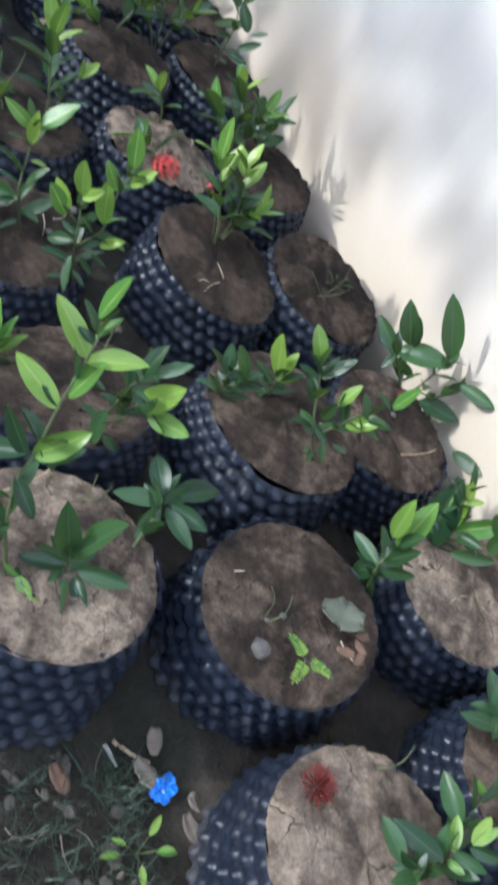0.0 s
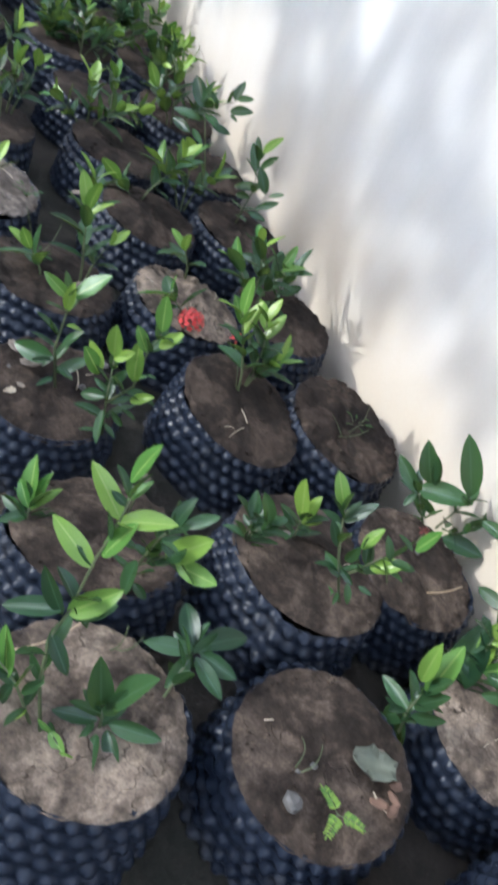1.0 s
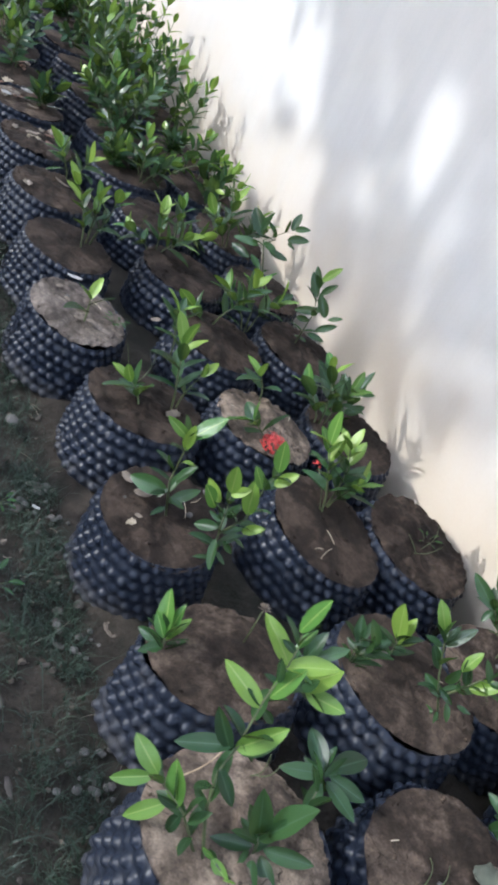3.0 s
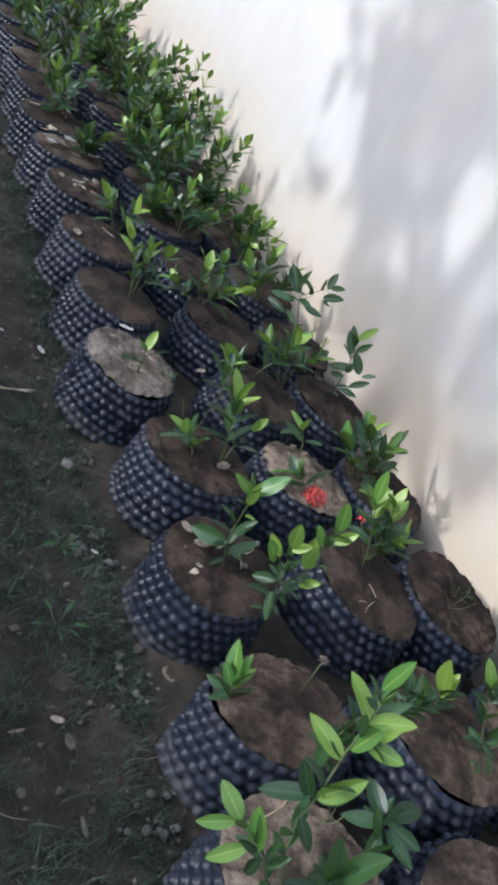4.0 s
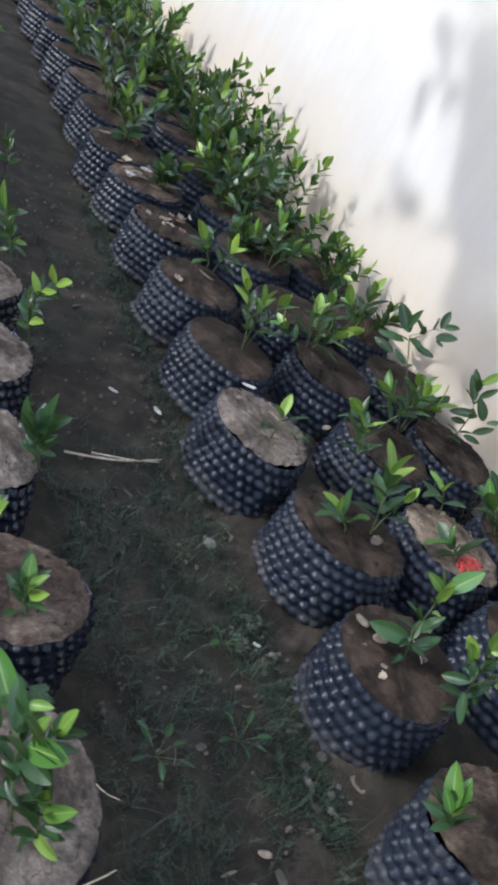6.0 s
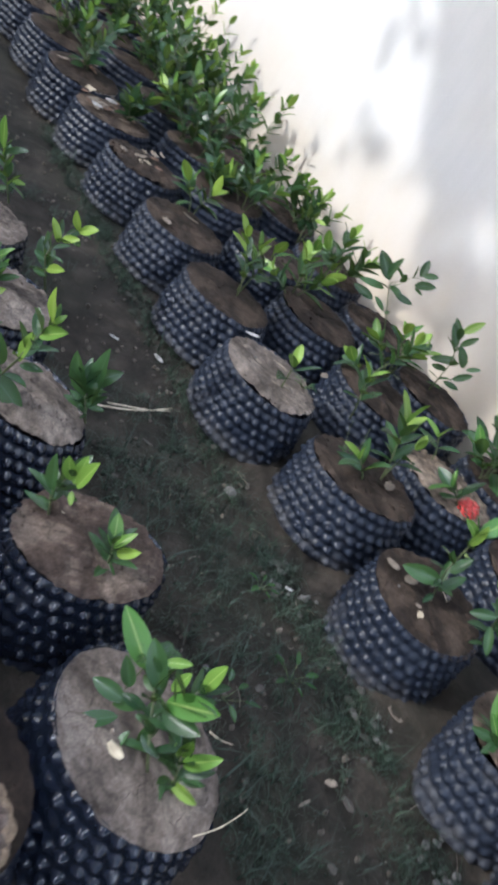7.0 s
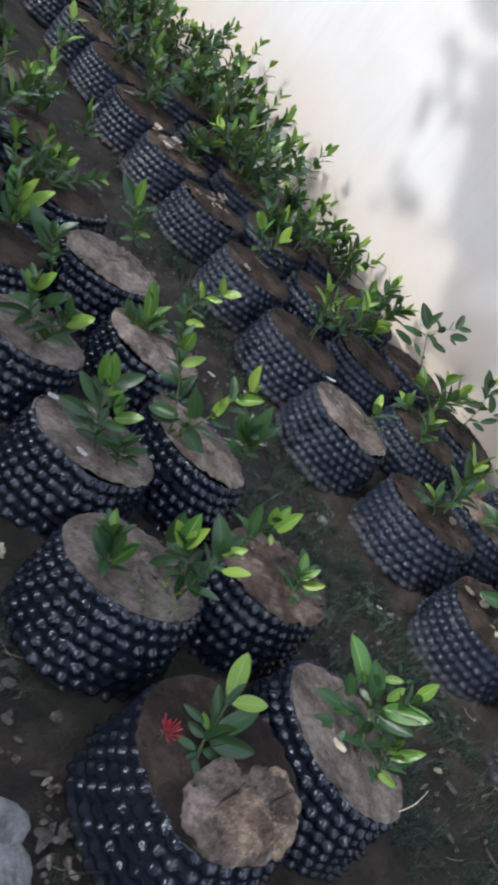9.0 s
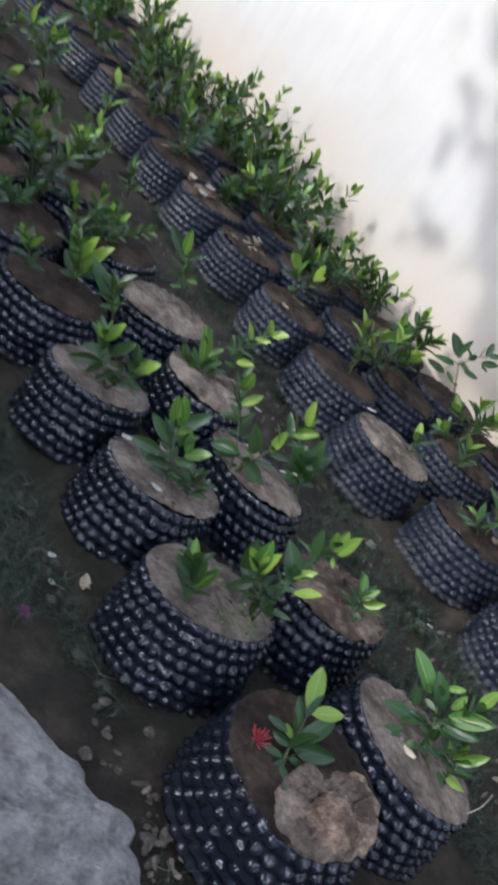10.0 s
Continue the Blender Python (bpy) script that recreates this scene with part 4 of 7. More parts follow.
leaf(s, (-0.006, 0.039, 0.13), (0.018, 0.022, 0.156), True)
leaf(s, (-0.001, 0.011, 0.043), (-0.035, 0.044, 0.064))
leaf(s, (0.011, -0.004, 0.069), (0.014, -0.049, 0.086))
leaf(s, (0.038, -0.037, 0.126), (0.004, -0.022, 0.193))
leaf(s, (0.043, -0.053, 0.09), (0.023, -0.057, 0.171))
s = shrub_foot((-0.39, 1.162, 0.225), [[(0, 0, 0), (-0.007, 0.041, 0.043), (-0.01, 0.078, 0.091), (-0.012, 0.102, 0.125)], [(-0.005, 0.039, 0.045), (0.007, 0.049, 0.12), (0.021, 0.039, 0.172)]], "ixora shrub with large glossy green leaves growing in a pot")
leaf(s, (-0.02, 0.117, 0.116), (-0.057, 0.193, 0.175), True)
leaf(s, (-0.007, 0.081, 0.112), (-0.028, 0.133, 0.17))
leaf(s, (-0.008, 0.105, 0.15), (0.02, 0.083, 0.174), True)
leaf(s, (0.001, 0.068, 0.127), (0.014, 0.069, 0.17), True)
leaf(s, (0, 0.061, 0.108), (0.021, -0.008, 0.181), True)
leaf(s, (0.021, 0.039, 0.172), (0.031, 0.039, 0.232), True)
leaf(s, (0.019, 0.044, 0.17), (0.028, 0.029, 0.19), True)
leaf(s, (-0.03, 0.103, 0.047), (-0.068, 0.157, 0.037))
leaf(s, (-0.033, 0.095, 0.015), (-0.11, 0.108, -0.008))
leaf(s, (-0.029, 0.115, 0.069), (-0.048, 0.141, 0.115))
leaf(s, (-0.01, 0.063, 0.065), (0.014, 0.013, 0.116))
leaf(s, (-0.022, 0.067, 0.016), (-0.053, 0.048, -0.008))
leaf(s, (-0.013, 0.051, 0.031), (0.001, 0.007, 0.032))
leaf(s, (-0.02, 0.079, 0.046), (-0.006, 0.056, 0.054))
leaf(s, (-0.012, 0.086, 0.099), (-0.015, 0.122, 0.093))
leaf(s, (-0.009, 0.088, 0.118), (0.012, 0.105, 0.14), True)
leaf(s, (-0.015, 0.074, 0.065), (-0.04, 0.112, 0.06))
leaf(s, (-0.01, 0.055, 0.051), (-0.009, 0.047, 0.009))
leaf(s, (-0.004, 0.058, 0.084), (0.02, 0.016, 0.08))
leaf(s, (-0.017, 0.083, 0.067), (-0.046, 0.11, 0.026))
leaf(s, (-0.002, 0.056, 0.094), (0.009, -0.012, 0.134))
s = shrub_foot((-0.356, 1.131, 0.225), [[(0, 0, 0), (-0.002, 0.014, 0.026), (-0.004, 0.032, 0.059)]], "ixora shrub with large glossy green leaves growing in a pot")
leaf(s, (-0.005, 0.029, 0.041), (0.007, 0.064, 0.068), True)
leaf(s, (0.001, 0.017, 0.06), (-0.012, 0.048, 0.114))
leaf(s, (-0.001, 0.018, 0.043), (0.011, -0.017, 0.109), True)
leaf(s, (0.002, 0.006, 0.032), (0.031, -0.016, 0.067))
leaf(s, (-0.004, 0.012, 0), (0.017, -0.037, 0.008), True)
leaf(s, (-0.008, 0.022, -0.003), (-0.046, -0.018, -0.008))
leaf(s, (-0.005, 0.022, 0.025), (-0.003, 0.053, 0.025))
leaf(s, (-0.004, 0.029, 0.048), (-0.015, 0.02, 0.103), True)
leaf(s, (0, 0.006, 0.018), (0.022, -0.023, 0.042))
leaf(s, (-0.001, 0.006, 0.005), (-0.027, 0.002, -0.008))
leaf(s, (-0.002, 0.017, 0.029), (-0.026, 0.035, 0.029))
s = shrub_foot((-0.806, 1.233, 0.211), [[(0, 0, 0), (0.021, 0.033, 0.02), (0.05, 0.056, 0.041), (0.076, 0.079, 0.06)]], "ixora shrub with large glossy green leaves growing in a pot")
leaf(s, (0.08, 0.083, 0.063), (0.14, 0.159, 0.105), True)
leaf(s, (0.083, 0.076, 0.062), (0.166, 0.059, 0.07), True)
leaf(s, (0.052, 0.068, 0.045), (0.057, 0.109, 0.077))
leaf(s, (0.04, 0.04, 0.031), (0.139, 0.05, 0.072))
leaf(s, (0.031, 0.035, 0.025), (0.096, -0.02, 0.048))
leaf(s, (0.028, 0.062, 0.032), (0.009, 0.106, 0.024))
leaf(s, (0.004, 0.024, 0.01), (-0.022, 0.06, 0.006))
leaf(s, (0, 0.011, 0.006), (-0.039, -0.047, 0.006))
leaf(s, (0.033, 0.047, 0.03), (0.041, 0.084, 0.027), True)
leaf(s, (0.009, 0.017, 0.01), (-0.02, 0.016, 0.006))
leaf(s, (0.025, 0.038, 0.023), (0.007, 0.075, 0.017))
leaf(s, (0.016, 0.021, 0.014), (0.053, -0.002, 0.006))
leaf(s, (0.038, 0.04, 0.03), (0.067, 0.022, 0.041))
s = shrub_foot((1.039, 0.123, 0.214), [[(0, 0, 0), (0.001, 0.03, 0.036), (0.039, 0.059, 0.056), (0.066, 0.072, 0.066)], [(0, 0, 0), (-0.041, 0.01, 0.026), (-0.098, 0.006, 0.046)]], "ixora shrub with large glossy green leaves growing in a pot")
leaf(s, (-0.041, 0.009, 0.046), (-0.112, 0.071, 0.066))
leaf(s, (-0.112, 0.02, 0.046), (-0.123, 0.085, 0.056))
leaf(s, (0.008, 0.048, 0.056), (0, 0.119, 0.076))
leaf(s, (0.062, 0.07, 0.066), (0.11, 0.091, 0.076))
leaf(s, (0.068, 0.074, 0.066), (0.05, 0.095, 0.086), True)
leaf(s, (-0.017, 0.019, 0.046), (0.019, -0.028, 0.056))
leaf(s, (-0.017, 0.015, 0.046), (0.003, 0.059, 0.066), True)
leaf(s, (-0.025, 0.008, 0.036), (-0.021, -0.016, 0.056), True)
leaf(s, (-0.019, 0.024, 0.046), (0.052, 0.045, 0.056))
leaf(s, (0.017, 0.016, 0.056), (0.035, 0.04, 0.096), True)
leaf(s, (0.017, 0.016, 0.056), (0.043, 0.022, 0.096), True)
leaf(s, (0.009, 0.015, 0.056), (0.051, -0.02, 0.066))
leaf(s, (-0.089, -0.002, 0.036), (-0.074, 0.024, 0.056))
leaf(s, (-0.082, 0.001, 0.036), (-0.144, 0.003, 0.056))
s = shrub_foot((1.292, 0.292, 0.214), [[(0, 0, 0), (-0.05, 0.016, 0.046), (-0.074, 0.025, 0.066)]], "ixora shrub with large glossy green leaves growing in a pot")
leaf(s, (-0.083, 0.003, 0.056), (-0.153, 0.034, 0.066))
leaf(s, (-0.08, 0.018, 0.066), (-0.065, 0.096, 0.086))
leaf(s, (-0.072, 0.017, 0.066), (-0.011, 0.031, 0.086))
leaf(s, (-0.076, 0.022, 0.066), (-0.026, 0.084, 0.086), True)
leaf(s, (-0.06, 0.008, 0.046), (-0.034, -0.025, 0.056))
shrub([((1.062, 1.519, 0.215), (-0.064, 0.065, 0.202)), ((1.084, 1.554, 0.215), (-0.014, 0.032, 0.196)), ((1.084, 1.554, 0.215), (0.047, -0.018, 0.107))], 0.09, 5, 0.4)
shrub([((1.047, 2.023, 0.215), (-0.032, 0.023, 0.073))], 0.09, 5, 0.4)
shrub([((0.984, 1.807, 0.215), (-0.057, 0.035, 0.047))], 0.09, 5, 0.4)
shrub([((0.6, 1.874, 0.215), (-0.046, 0.033, 0.066))], 0.098, 5, 0.25)
shrub([((0.71, 1.902, 0.215), (-0.03, 0.039, 0.191)), ((0.723, 1.918, 0.215), (0.033, -0.008, 0.122))], 0.098, 5, 0.25)
shrub([((0.786, 2.196, 0.215), (-0.023, 0.025, 0.131))], 0.098, 5, 0.25)
shrub([((0.97, 2.403, 0.215), (0.082, -0.028, 0.198)), ((0.958, 2.398, 0.215), (-0.055, 0.036, 0.044))], 0.098, 5, 0.25)
shrub([((0.505, 2.259, 0.215), (-0.004, 0.009, 0.087))], 0.098, 5, 0.25)
shrub([((1.312, 3.119, 0.212), (0.071, 0.021, 0.144))], 0.08, 4, 0.3)
shrub([((0.581, 2.744, 0.215), (-0.071, 0.043, 0.209)), ((0.614, 2.8, 0.215), (0.048, -0.004, 0.179)), ((0.602, 2.793, 0.215), (0.002, 0.012, 0.166))], 0.09, 5, 0.4)
shrub([((0.974, 2.928, 0.215), (-0.017, 0.023, 0.159)), ((0.989, 2.978, 0.215), (0.106, -0.043, 0.072))], 0.098, 5, 0.25)
shrub([((0.617, 3.298, 0.215), (-0.06, 0.027, 0.113)), ((0.644, 3.317, 0.215), (0.037, -0.006, 0.091))], 0.098, 5, 0.25)
shrub([((0.965, 3.483, 0.215), (-0.024, 0.026, 0.195)), ((0.965, 3.483, 0.215), (0.099, -0.028, 0.131)), ((0.98, 3.546, 0.215), (-0.083, 0.039, 0.089))], 0.098, 5, 0.25)
shrub([((1.292, 3.715, 0.212), (0.069, 0.02, 0.131))], 0.098, 5, 0.25)
shrub([((1.299, 3.503, 0.212), (0.07, 0.022, 0.154))], 0.098, 5, 0.25)
shrub([((1.271, 4.332, 0.212), (0.073, 0.028, 0.234))], 0.098, 5, 0.25)
shrub([((1.26, 4.628, 0.212), (0.065, 0.017, 0.074))], 0.098, 5, 0.25)
shrub([((0.951, 4.179, 0.215), (-0.032, 0.027, 0.24)), ((0.951, 4.179, 0.215), (-0.163, 0.06, 0.146))], 0.098, 5, 0.25)
shrub([((0.987, 4.279, 0.215), (0.082, -0.016, 0.13))], 0.098, 5, 0.25)
shrub([((1.25, 4.909, 0.212), (0.072, 0.029, 0.255))], 0.098, 5, 0.25)
shrub([((1.237, 5.264, 0.212), (0.074, 0.034, 0.325))], 0.098, 5, 0.25)
s = shrub_foot((-0.712, 2.017, 0.212), [[(0, 0, 0), (-0.022, 0.023, 0.065), (-0.042, 0.045, 0.139)]], "young ixora shrub with glossy green leaves growing in a pot")
leaf(s, (-0.044, 0.047, 0.133), (-0.082, 0.052, 0.214), True)
leaf(s, (-0.036, 0.039, 0.142), (-0.066, 0.048, 0.221), True)
leaf(s, (-0.033, 0.036, 0.146), (0.01, 0.016, 0.206))
leaf(s, (-0.034, 0.037, 0.113), (-0.01, 0.018, 0.158), True)
leaf(s, (-0.036, 0.038, 0.084), (-0.098, 0.07, 0.136))
leaf(s, (0, 0, 0.089), (-0.016, 0.012, 0.146), True)
leaf(s, (-0.001, 0.001, 0.079), (0.033, -0.037, 0.128), True)
leaf(s, (-0.037, 0.04, 0.046), (-0.103, 0.081, 0.048))
leaf(s, (-0.029, 0.032, 0.019), (-0.066, 0.091, 0.007))
leaf(s, (-0.004, 0.004, 0.009), (-0.054, 0.024, 0.007))
leaf(s, (-0.011, 0.012, 0.013), (0.025, -0.037, 0.024))
leaf(s, (-0.036, 0.039, 0.098), (-0.062, 0.068, 0.136))
leaf(s, (-0.017, 0.018, 0.101), (-0.005, -0.001, 0.148))
leaf(s, (-0.022, 0.023, 0.045), (-0.048, 0.06, 0.04))
leaf(s, (-0.029, 0.031, 0.117), (-0.019, 0.041, 0.163), True)
leaf(s, (-0.011, 0.012, 0.027), (-0.024, 0.067, 0.007))
leaf(s, (-0.008, 0.009, 0.052), (0.012, -0.032, 0.083))
leaf(s, (-0.027, 0.029, 0.079), (-0.049, 0.066, 0.086))
leaf(s, (-0.017, 0.019, 0.091), (-0.016, 0.035, 0.134))
s = shrub_foot((-0.677, 1.956, 0.212), [[(0, 0, 0), (-0.008, 0.009, 0.027), (-0.012, 0.014, 0.047)]], "sparse ixora shrub with a few green leaves on dry soil")
leaf(s, (-0.003, 0.004, 0.016), (-0.014, 0.038, 0.007))
leaf(s, (-0.005, 0.006, 0.026), (0.044, -0.009, 0.059))
leaf(s, (-0.012, 0.014, 0.042), (-0.024, 0.009, 0.083))
leaf(s, (-0.003, 0.004, 0.016), (0.033, -0.025, 0.023))
leaf(s, (-0.008, 0.009, 0.027), (-0.022, 0.043, 0.018))
leaf(s, (-0.003, 0.003, 0.009), (-0.013, -0.004, 0.007))
s = shrub_foot((-0.469, 2.067, 0.212), [[(0, 0, 0), (-0.019, 0.024, 0.073), (-0.045, 0.055, 0.146), (-0.077, 0.094, 0.207), (-0.081, 0.099, 0.247)], [(0, 0, 0), (0.03, -0.036, 0.129), (0.039, -0.048, 0.194), (0.051, -0.063, 0.253)]], "young ixora shrub with glossy green leaves growing in a pot")
leaf(s, (-0.069, 0.085, 0.217), (-0.092, 0.066, 0.286), True)
leaf(s, (-0.057, 0.07, 0.182), (-0.014, 0.062, 0.228), True)
leaf(s, (-0.048, 0.059, 0.153), (-0.097, 0.101, 0.229))
leaf(s, (-0.042, 0.052, 0.139), (-0.085, 0.086, 0.134))
leaf(s, (-0.035, 0.043, 0.138), (-0.014, 0.054, 0.179))
leaf(s, (-0.01, 0.012, 0.065), (-0.058, 0.08, 0.035))
leaf(s, (-0.007, 0.008, 0.058), (-0.049, 0.058, 0.019))
leaf(s, (0, 0, 0.057), (0.075, -0.066, 0.009))
leaf(s, (0.011, -0.013, 0.089), (-0.033, -0.004, 0.168))
leaf(s, (0.005, -0.006, 0.074), (0.023, -0.009, 0.007))
leaf(s, (0.032, -0.039, 0.124), (0.025, -0.043, 0.204), True)
leaf(s, (0.053, -0.065, 0.249), (0.017, -0.06, 0.322), True)
leaf(s, (0.053, -0.065, 0.249), (0.068, -0.068, 0.278), True)
leaf(s, (0.04, -0.049, 0.2), (0.037, -0.005, 0.243))
leaf(s, (0.042, -0.052, 0.207), (0.061, -0.103, 0.261), True)
leaf(s, (0.035, -0.043, 0.117), (0.07, -0.074, 0.136))
leaf(s, (-0.027, 0.034, 0.106), (-0.059, 0.053, 0.098))
leaf(s, (-0.022, 0.027, 0.102), (0.003, 0.02, 0.125))
leaf(s, (-0.001, 0.002, 0.032), (0.003, 0.018, 0.007))
s = shrub_foot((-0.229, 2.012, 0.212), [[(0, 0, 0), (-0.015, 0.022, 0.04), (-0.03, 0.045, 0.085)]], "young ixora shrub with glossy green leaves growing in a pot")
leaf(s, (-0.019, 0.028, 0.045), (-0.067, 0.069, 0.129))
leaf(s, (-0.024, 0.036, 0.072), (0.02, 0.005, 0.143))
leaf(s, (-0.006, 0.009, 0.043), (-0.018, 0.044, 0.171))
leaf(s, (-0.013, 0.019, 0.031), (0.021, -0.011, 0.041))
leaf(s, (-0.02, 0.029, 0.032), (-0.023, 0.068, 0.007))
leaf(s, (-0.007, 0.011, 0.017), (-0.047, 0.062, 0.02))
leaf(s, (-0.021, 0.032, 0.065), (-0.02, 0.058, 0.121))
leaf(s, (-0.009, 0.013, 0.026), (0.021, 0.01, 0.069))
leaf(s, (-0.004, 0.006, 0.01), (-0.024, -0.007, 0.007))
s = shrub_foot((-0.766, 2.353, 0.212), [[(0, 0, 0), (-0.04, 0.032, 0.068), (-0.062, 0.051, 0.131)], [(0, 0, 0), (0.025, -0.021, 0.053), (0.025, -0.02, 0.11)]], "young ixora shrub with glossy green leaves growing in a pot")
leaf(s, (-0.057, 0.046, 0.112), (-0.082, 0.093, 0.129))
leaf(s, (-0.058, 0.047, 0.121), (-0.065, 0.044, 0.177), True)
leaf(s, (-0.052, 0.042, 0.116), (-0.037, 0.028, 0.185), True)
leaf(s, (-0.043, 0.035, 0.085), (-0.097, 0.051, 0.082))
leaf(s, (-0.036, 0.029, 0.052), (-0.094, 0.092, 0.007))
leaf(s, (-0.031, 0.025, 0.057), (-0.061, 0.034, 0.007))
leaf(s, (-0.027, 0.022, 0.08), (0.019, 0.013, 0.138))
leaf(s, (-0.028, 0.022, 0.096), (-0.011, -0.008, 0.158))
leaf(s, (0.035, -0.028, 0.079), (0.009, -0.003, 0.155))
leaf(s, (0.027, -0.022, 0.081), (0.063, -0.059, 0.145), True)
leaf(s, (0.014, -0.011, 0.048), (0.072, -0.049, 0.04))
leaf(s, (-0.004, 0.003, 0.042), (-0.04, 0.009, 0.007))
leaf(s, (-0.054, 0.044, 0.105), (-0.09, 0.048, 0.156), True)
leaf(s, (-0.022, 0.018, 0.045), (0.034, -0.009, 0.007))
leaf(s, (-0.024, 0.02, 0.063), (0.021, 0.003, 0.069))
s = shrub_foot((-0.344, 2.493, 0.212), [[(0, 0, 0), (-0.021, 0.021, 0.032), (-0.042, 0.042, 0.102)], [(0, 0, 0), (-0.053, 0.053, 0.008)]], "young ixora shrub with glossy green leaves growing in a pot")
leaf(s, (-0.044, 0.044, 0.007), (-0.071, 0.076, 0.056))
leaf(s, (-0.023, 0.023, 0.007), (-0.039, 0.074, 0.055))
leaf(s, (-0.022, 0.022, 0.042), (-0.068, 0.043, 0.156), True)
leaf(s, (-0.027, 0.027, 0.037), (0.008, 0.021, 0.112), True)
leaf(s, (-0.015, 0.015, 0.026), (-0.005, -0.023, 0.086))
leaf(s, (0.002, -0.002, 0.022), (0.016, 0.024, 0.076), True)
leaf(s, (-0.067, 0.066, 0.007), (-0.085, 0.095, 0.007))
leaf(s, (-0.025, 0.025, 0.007), (-0.055, 0.064, 0.007))
leaf(s, (-0.018, 0.018, 0.007), (-0.025, 0.065, 0.007))
leaf(s, (-0.003, 0.003, 0.016), (0.042, -0.017, 0.056))
s = shrub_foot((-0.185, 2.545, 0.212), [[(0, 0, 0), (-0.026, 0.028, 0.074), (-0.016, 0.017, 0.136), (0.01, -0.011, 0.199)]], "young ixora shrub with glossy green leaves growing in a pot")
leaf(s, (-0.013, 0.014, 0.045), (-0.041, 0.069, 0.105))
leaf(s, (-0.013, 0.014, 0.045), (0.001, -0.04, 0.083), True)
leaf(s, (-0.014, 0.014, 0.131), (-0.041, 0.031, 0.186), True)
leaf(s, (-0.027, 0.028, 0.109), (-0.048, 0.015, 0.16))
leaf(s, (0.012, -0.013, 0.192), (-0.017, -0.009, 0.24), True)
leaf(s, (0.012, -0.013, 0.192), (0.033, -0.06, 0.232), True)
leaf(s, (0.001, -0.001, 0.167), (0.039, -0.01, 0.148))
leaf(s, (-0.011, 0.011, 0.142), (0.003, -0.035, 0.18), True)
leaf(s, (-0.008, 0.008, 0.027), (-0.042, 0.027, 0.027))
leaf(s, (-0.02, 0.022, 0.062), (-0.05, 0.052, 0.073))
leaf(s, (-0.027, 0.028, 0.092), (-0.034, 0.066, 0.114))
s = shrub_foot((-0.598, 2.708, 0.212), [[(0, 0, 0), (-0.026, 0.02, 0.049), (-0.041, 0.031, 0.101)]], "sparse ixora shrub with a few green leaves on dry soil")
leaf(s, (-0.008, 0.006, 0.007), (-0.01, 0.042, 0.062), True)
leaf(s, (-0.033, 0.025, 0.065), (-0.011, 0.024, 0.155))
leaf(s, (-0.031, 0.023, 0.078), (-0.064, 0.027, 0.131))
leaf(s, (-0.032, 0.024, 0.044), (-0.108, 0.084, 0.13))
leaf(s, (-0.019, 0.014, 0.033), (0.014, 0.005, 0.061))
leaf(s, (-0.016, 0.012, 0.025), (-0.058, 0.01, 0.025))
s = shrub_foot((-0.674, 2.852, 0.212), [[(0, 0, 0), (-0.029, 0.019, 0.069), (-0.057, 0.037, 0.132)]], "young ixora shrub with glossy green leaves growing in a pot")
leaf(s, (-0.026, 0.017, 0.061), (-0.073, 0.061, 0.157), True)
leaf(s, (-0.029, 0.019, 0.069), (-0.022, 0.005, 0.171), True)
leaf(s, (-0.01, 0.007, 0.063), (0.029, -0.013, 0.163), True)
leaf(s, (-0.017, 0.011, 0.009), (0.001, 0.012, 0.106), True)
leaf(s, (-0.028, 0.018, 0.026), (-0.066, 0.055, 0.074))
leaf(s, (-0.016, 0.01, 0.036), (0.039, -0.024, 0.083))
leaf(s, (-0.015, 0.01, 0.015), (-0.057, 0.041, 0.007))
leaf(s, (-0.043, 0.028, 0.101), (-0.086, 0.035, 0.141))
s = shrub_foot((-0.845, 2.838, 0.212), [[(0, 0, 0), (-0.031, 0.018, 0.064), (-0.058, 0.033, 0.105)]], "sparse ixora shrub with a few green leaves on dry soil")
leaf(s, (-0.033, 0.019, 0.063), (-0.075, 0.043, 0.126), True)
leaf(s, (-0.033, 0.019, 0.063), (-0.025, -0.011, 0.129), True)
leaf(s, (-0.026, 0.015, 0.026), (-0.007, 0.003, 0.063))
leaf(s, (-0.024, 0.014, 0.039), (-0.058, 0.036, 0.042))
leaf(s, (-0.011, 0.007, 0.017), (0.037, -0.003, 0.027))
s = shrub_foot((-0.185, 2.985, 0.212), [[(0, 0, 0), (-0.026, 0.022, 0.059), (-0.054, 0.046, 0.12)]], "sparse ixora shrub with a few green leaves on dry soil")
leaf(s, (-0.06, 0.05, 0.127), (-0.126, 0.097, 0.193))
leaf(s, (-0.056, 0.047, 0.131), (-0.091, 0.039, 0.227), True)
leaf(s, (-0.052, 0.044, 0.122), (-0.006, 0.007, 0.169))
leaf(s, (-0.027, 0.023, 0.057), (-0.08, 0.044, 0.052))
leaf(s, (-0.016, 0.014, 0.055), (0.025, -0.002, 0.064), True)
leaf(s, (-0.027, 0.023, 0.057), (-0.035, 0.021, 0.112))
leaf(s, (-0.014, 0.012, 0.031), (-0.051, 0.034, 0.007))
leaf(s, (-0.015, 0.012, 0.043), (0.04, -0.002, 0.019))
s = shrub_foot((-0.188, 4.705, 0.212), [[(0, 0, 0), (-0.04, 0.019, 0.082), (-0.05, 0.024, 0.19)], [(0, 0, 0), (-0.128, 0.06, 0.191)]], "young ixora shrub with glossy green leaves growing in a pot")
leaf(s, (-0.133, 0.063, 0.193), (-0.157, 0.067, 0.262), True)
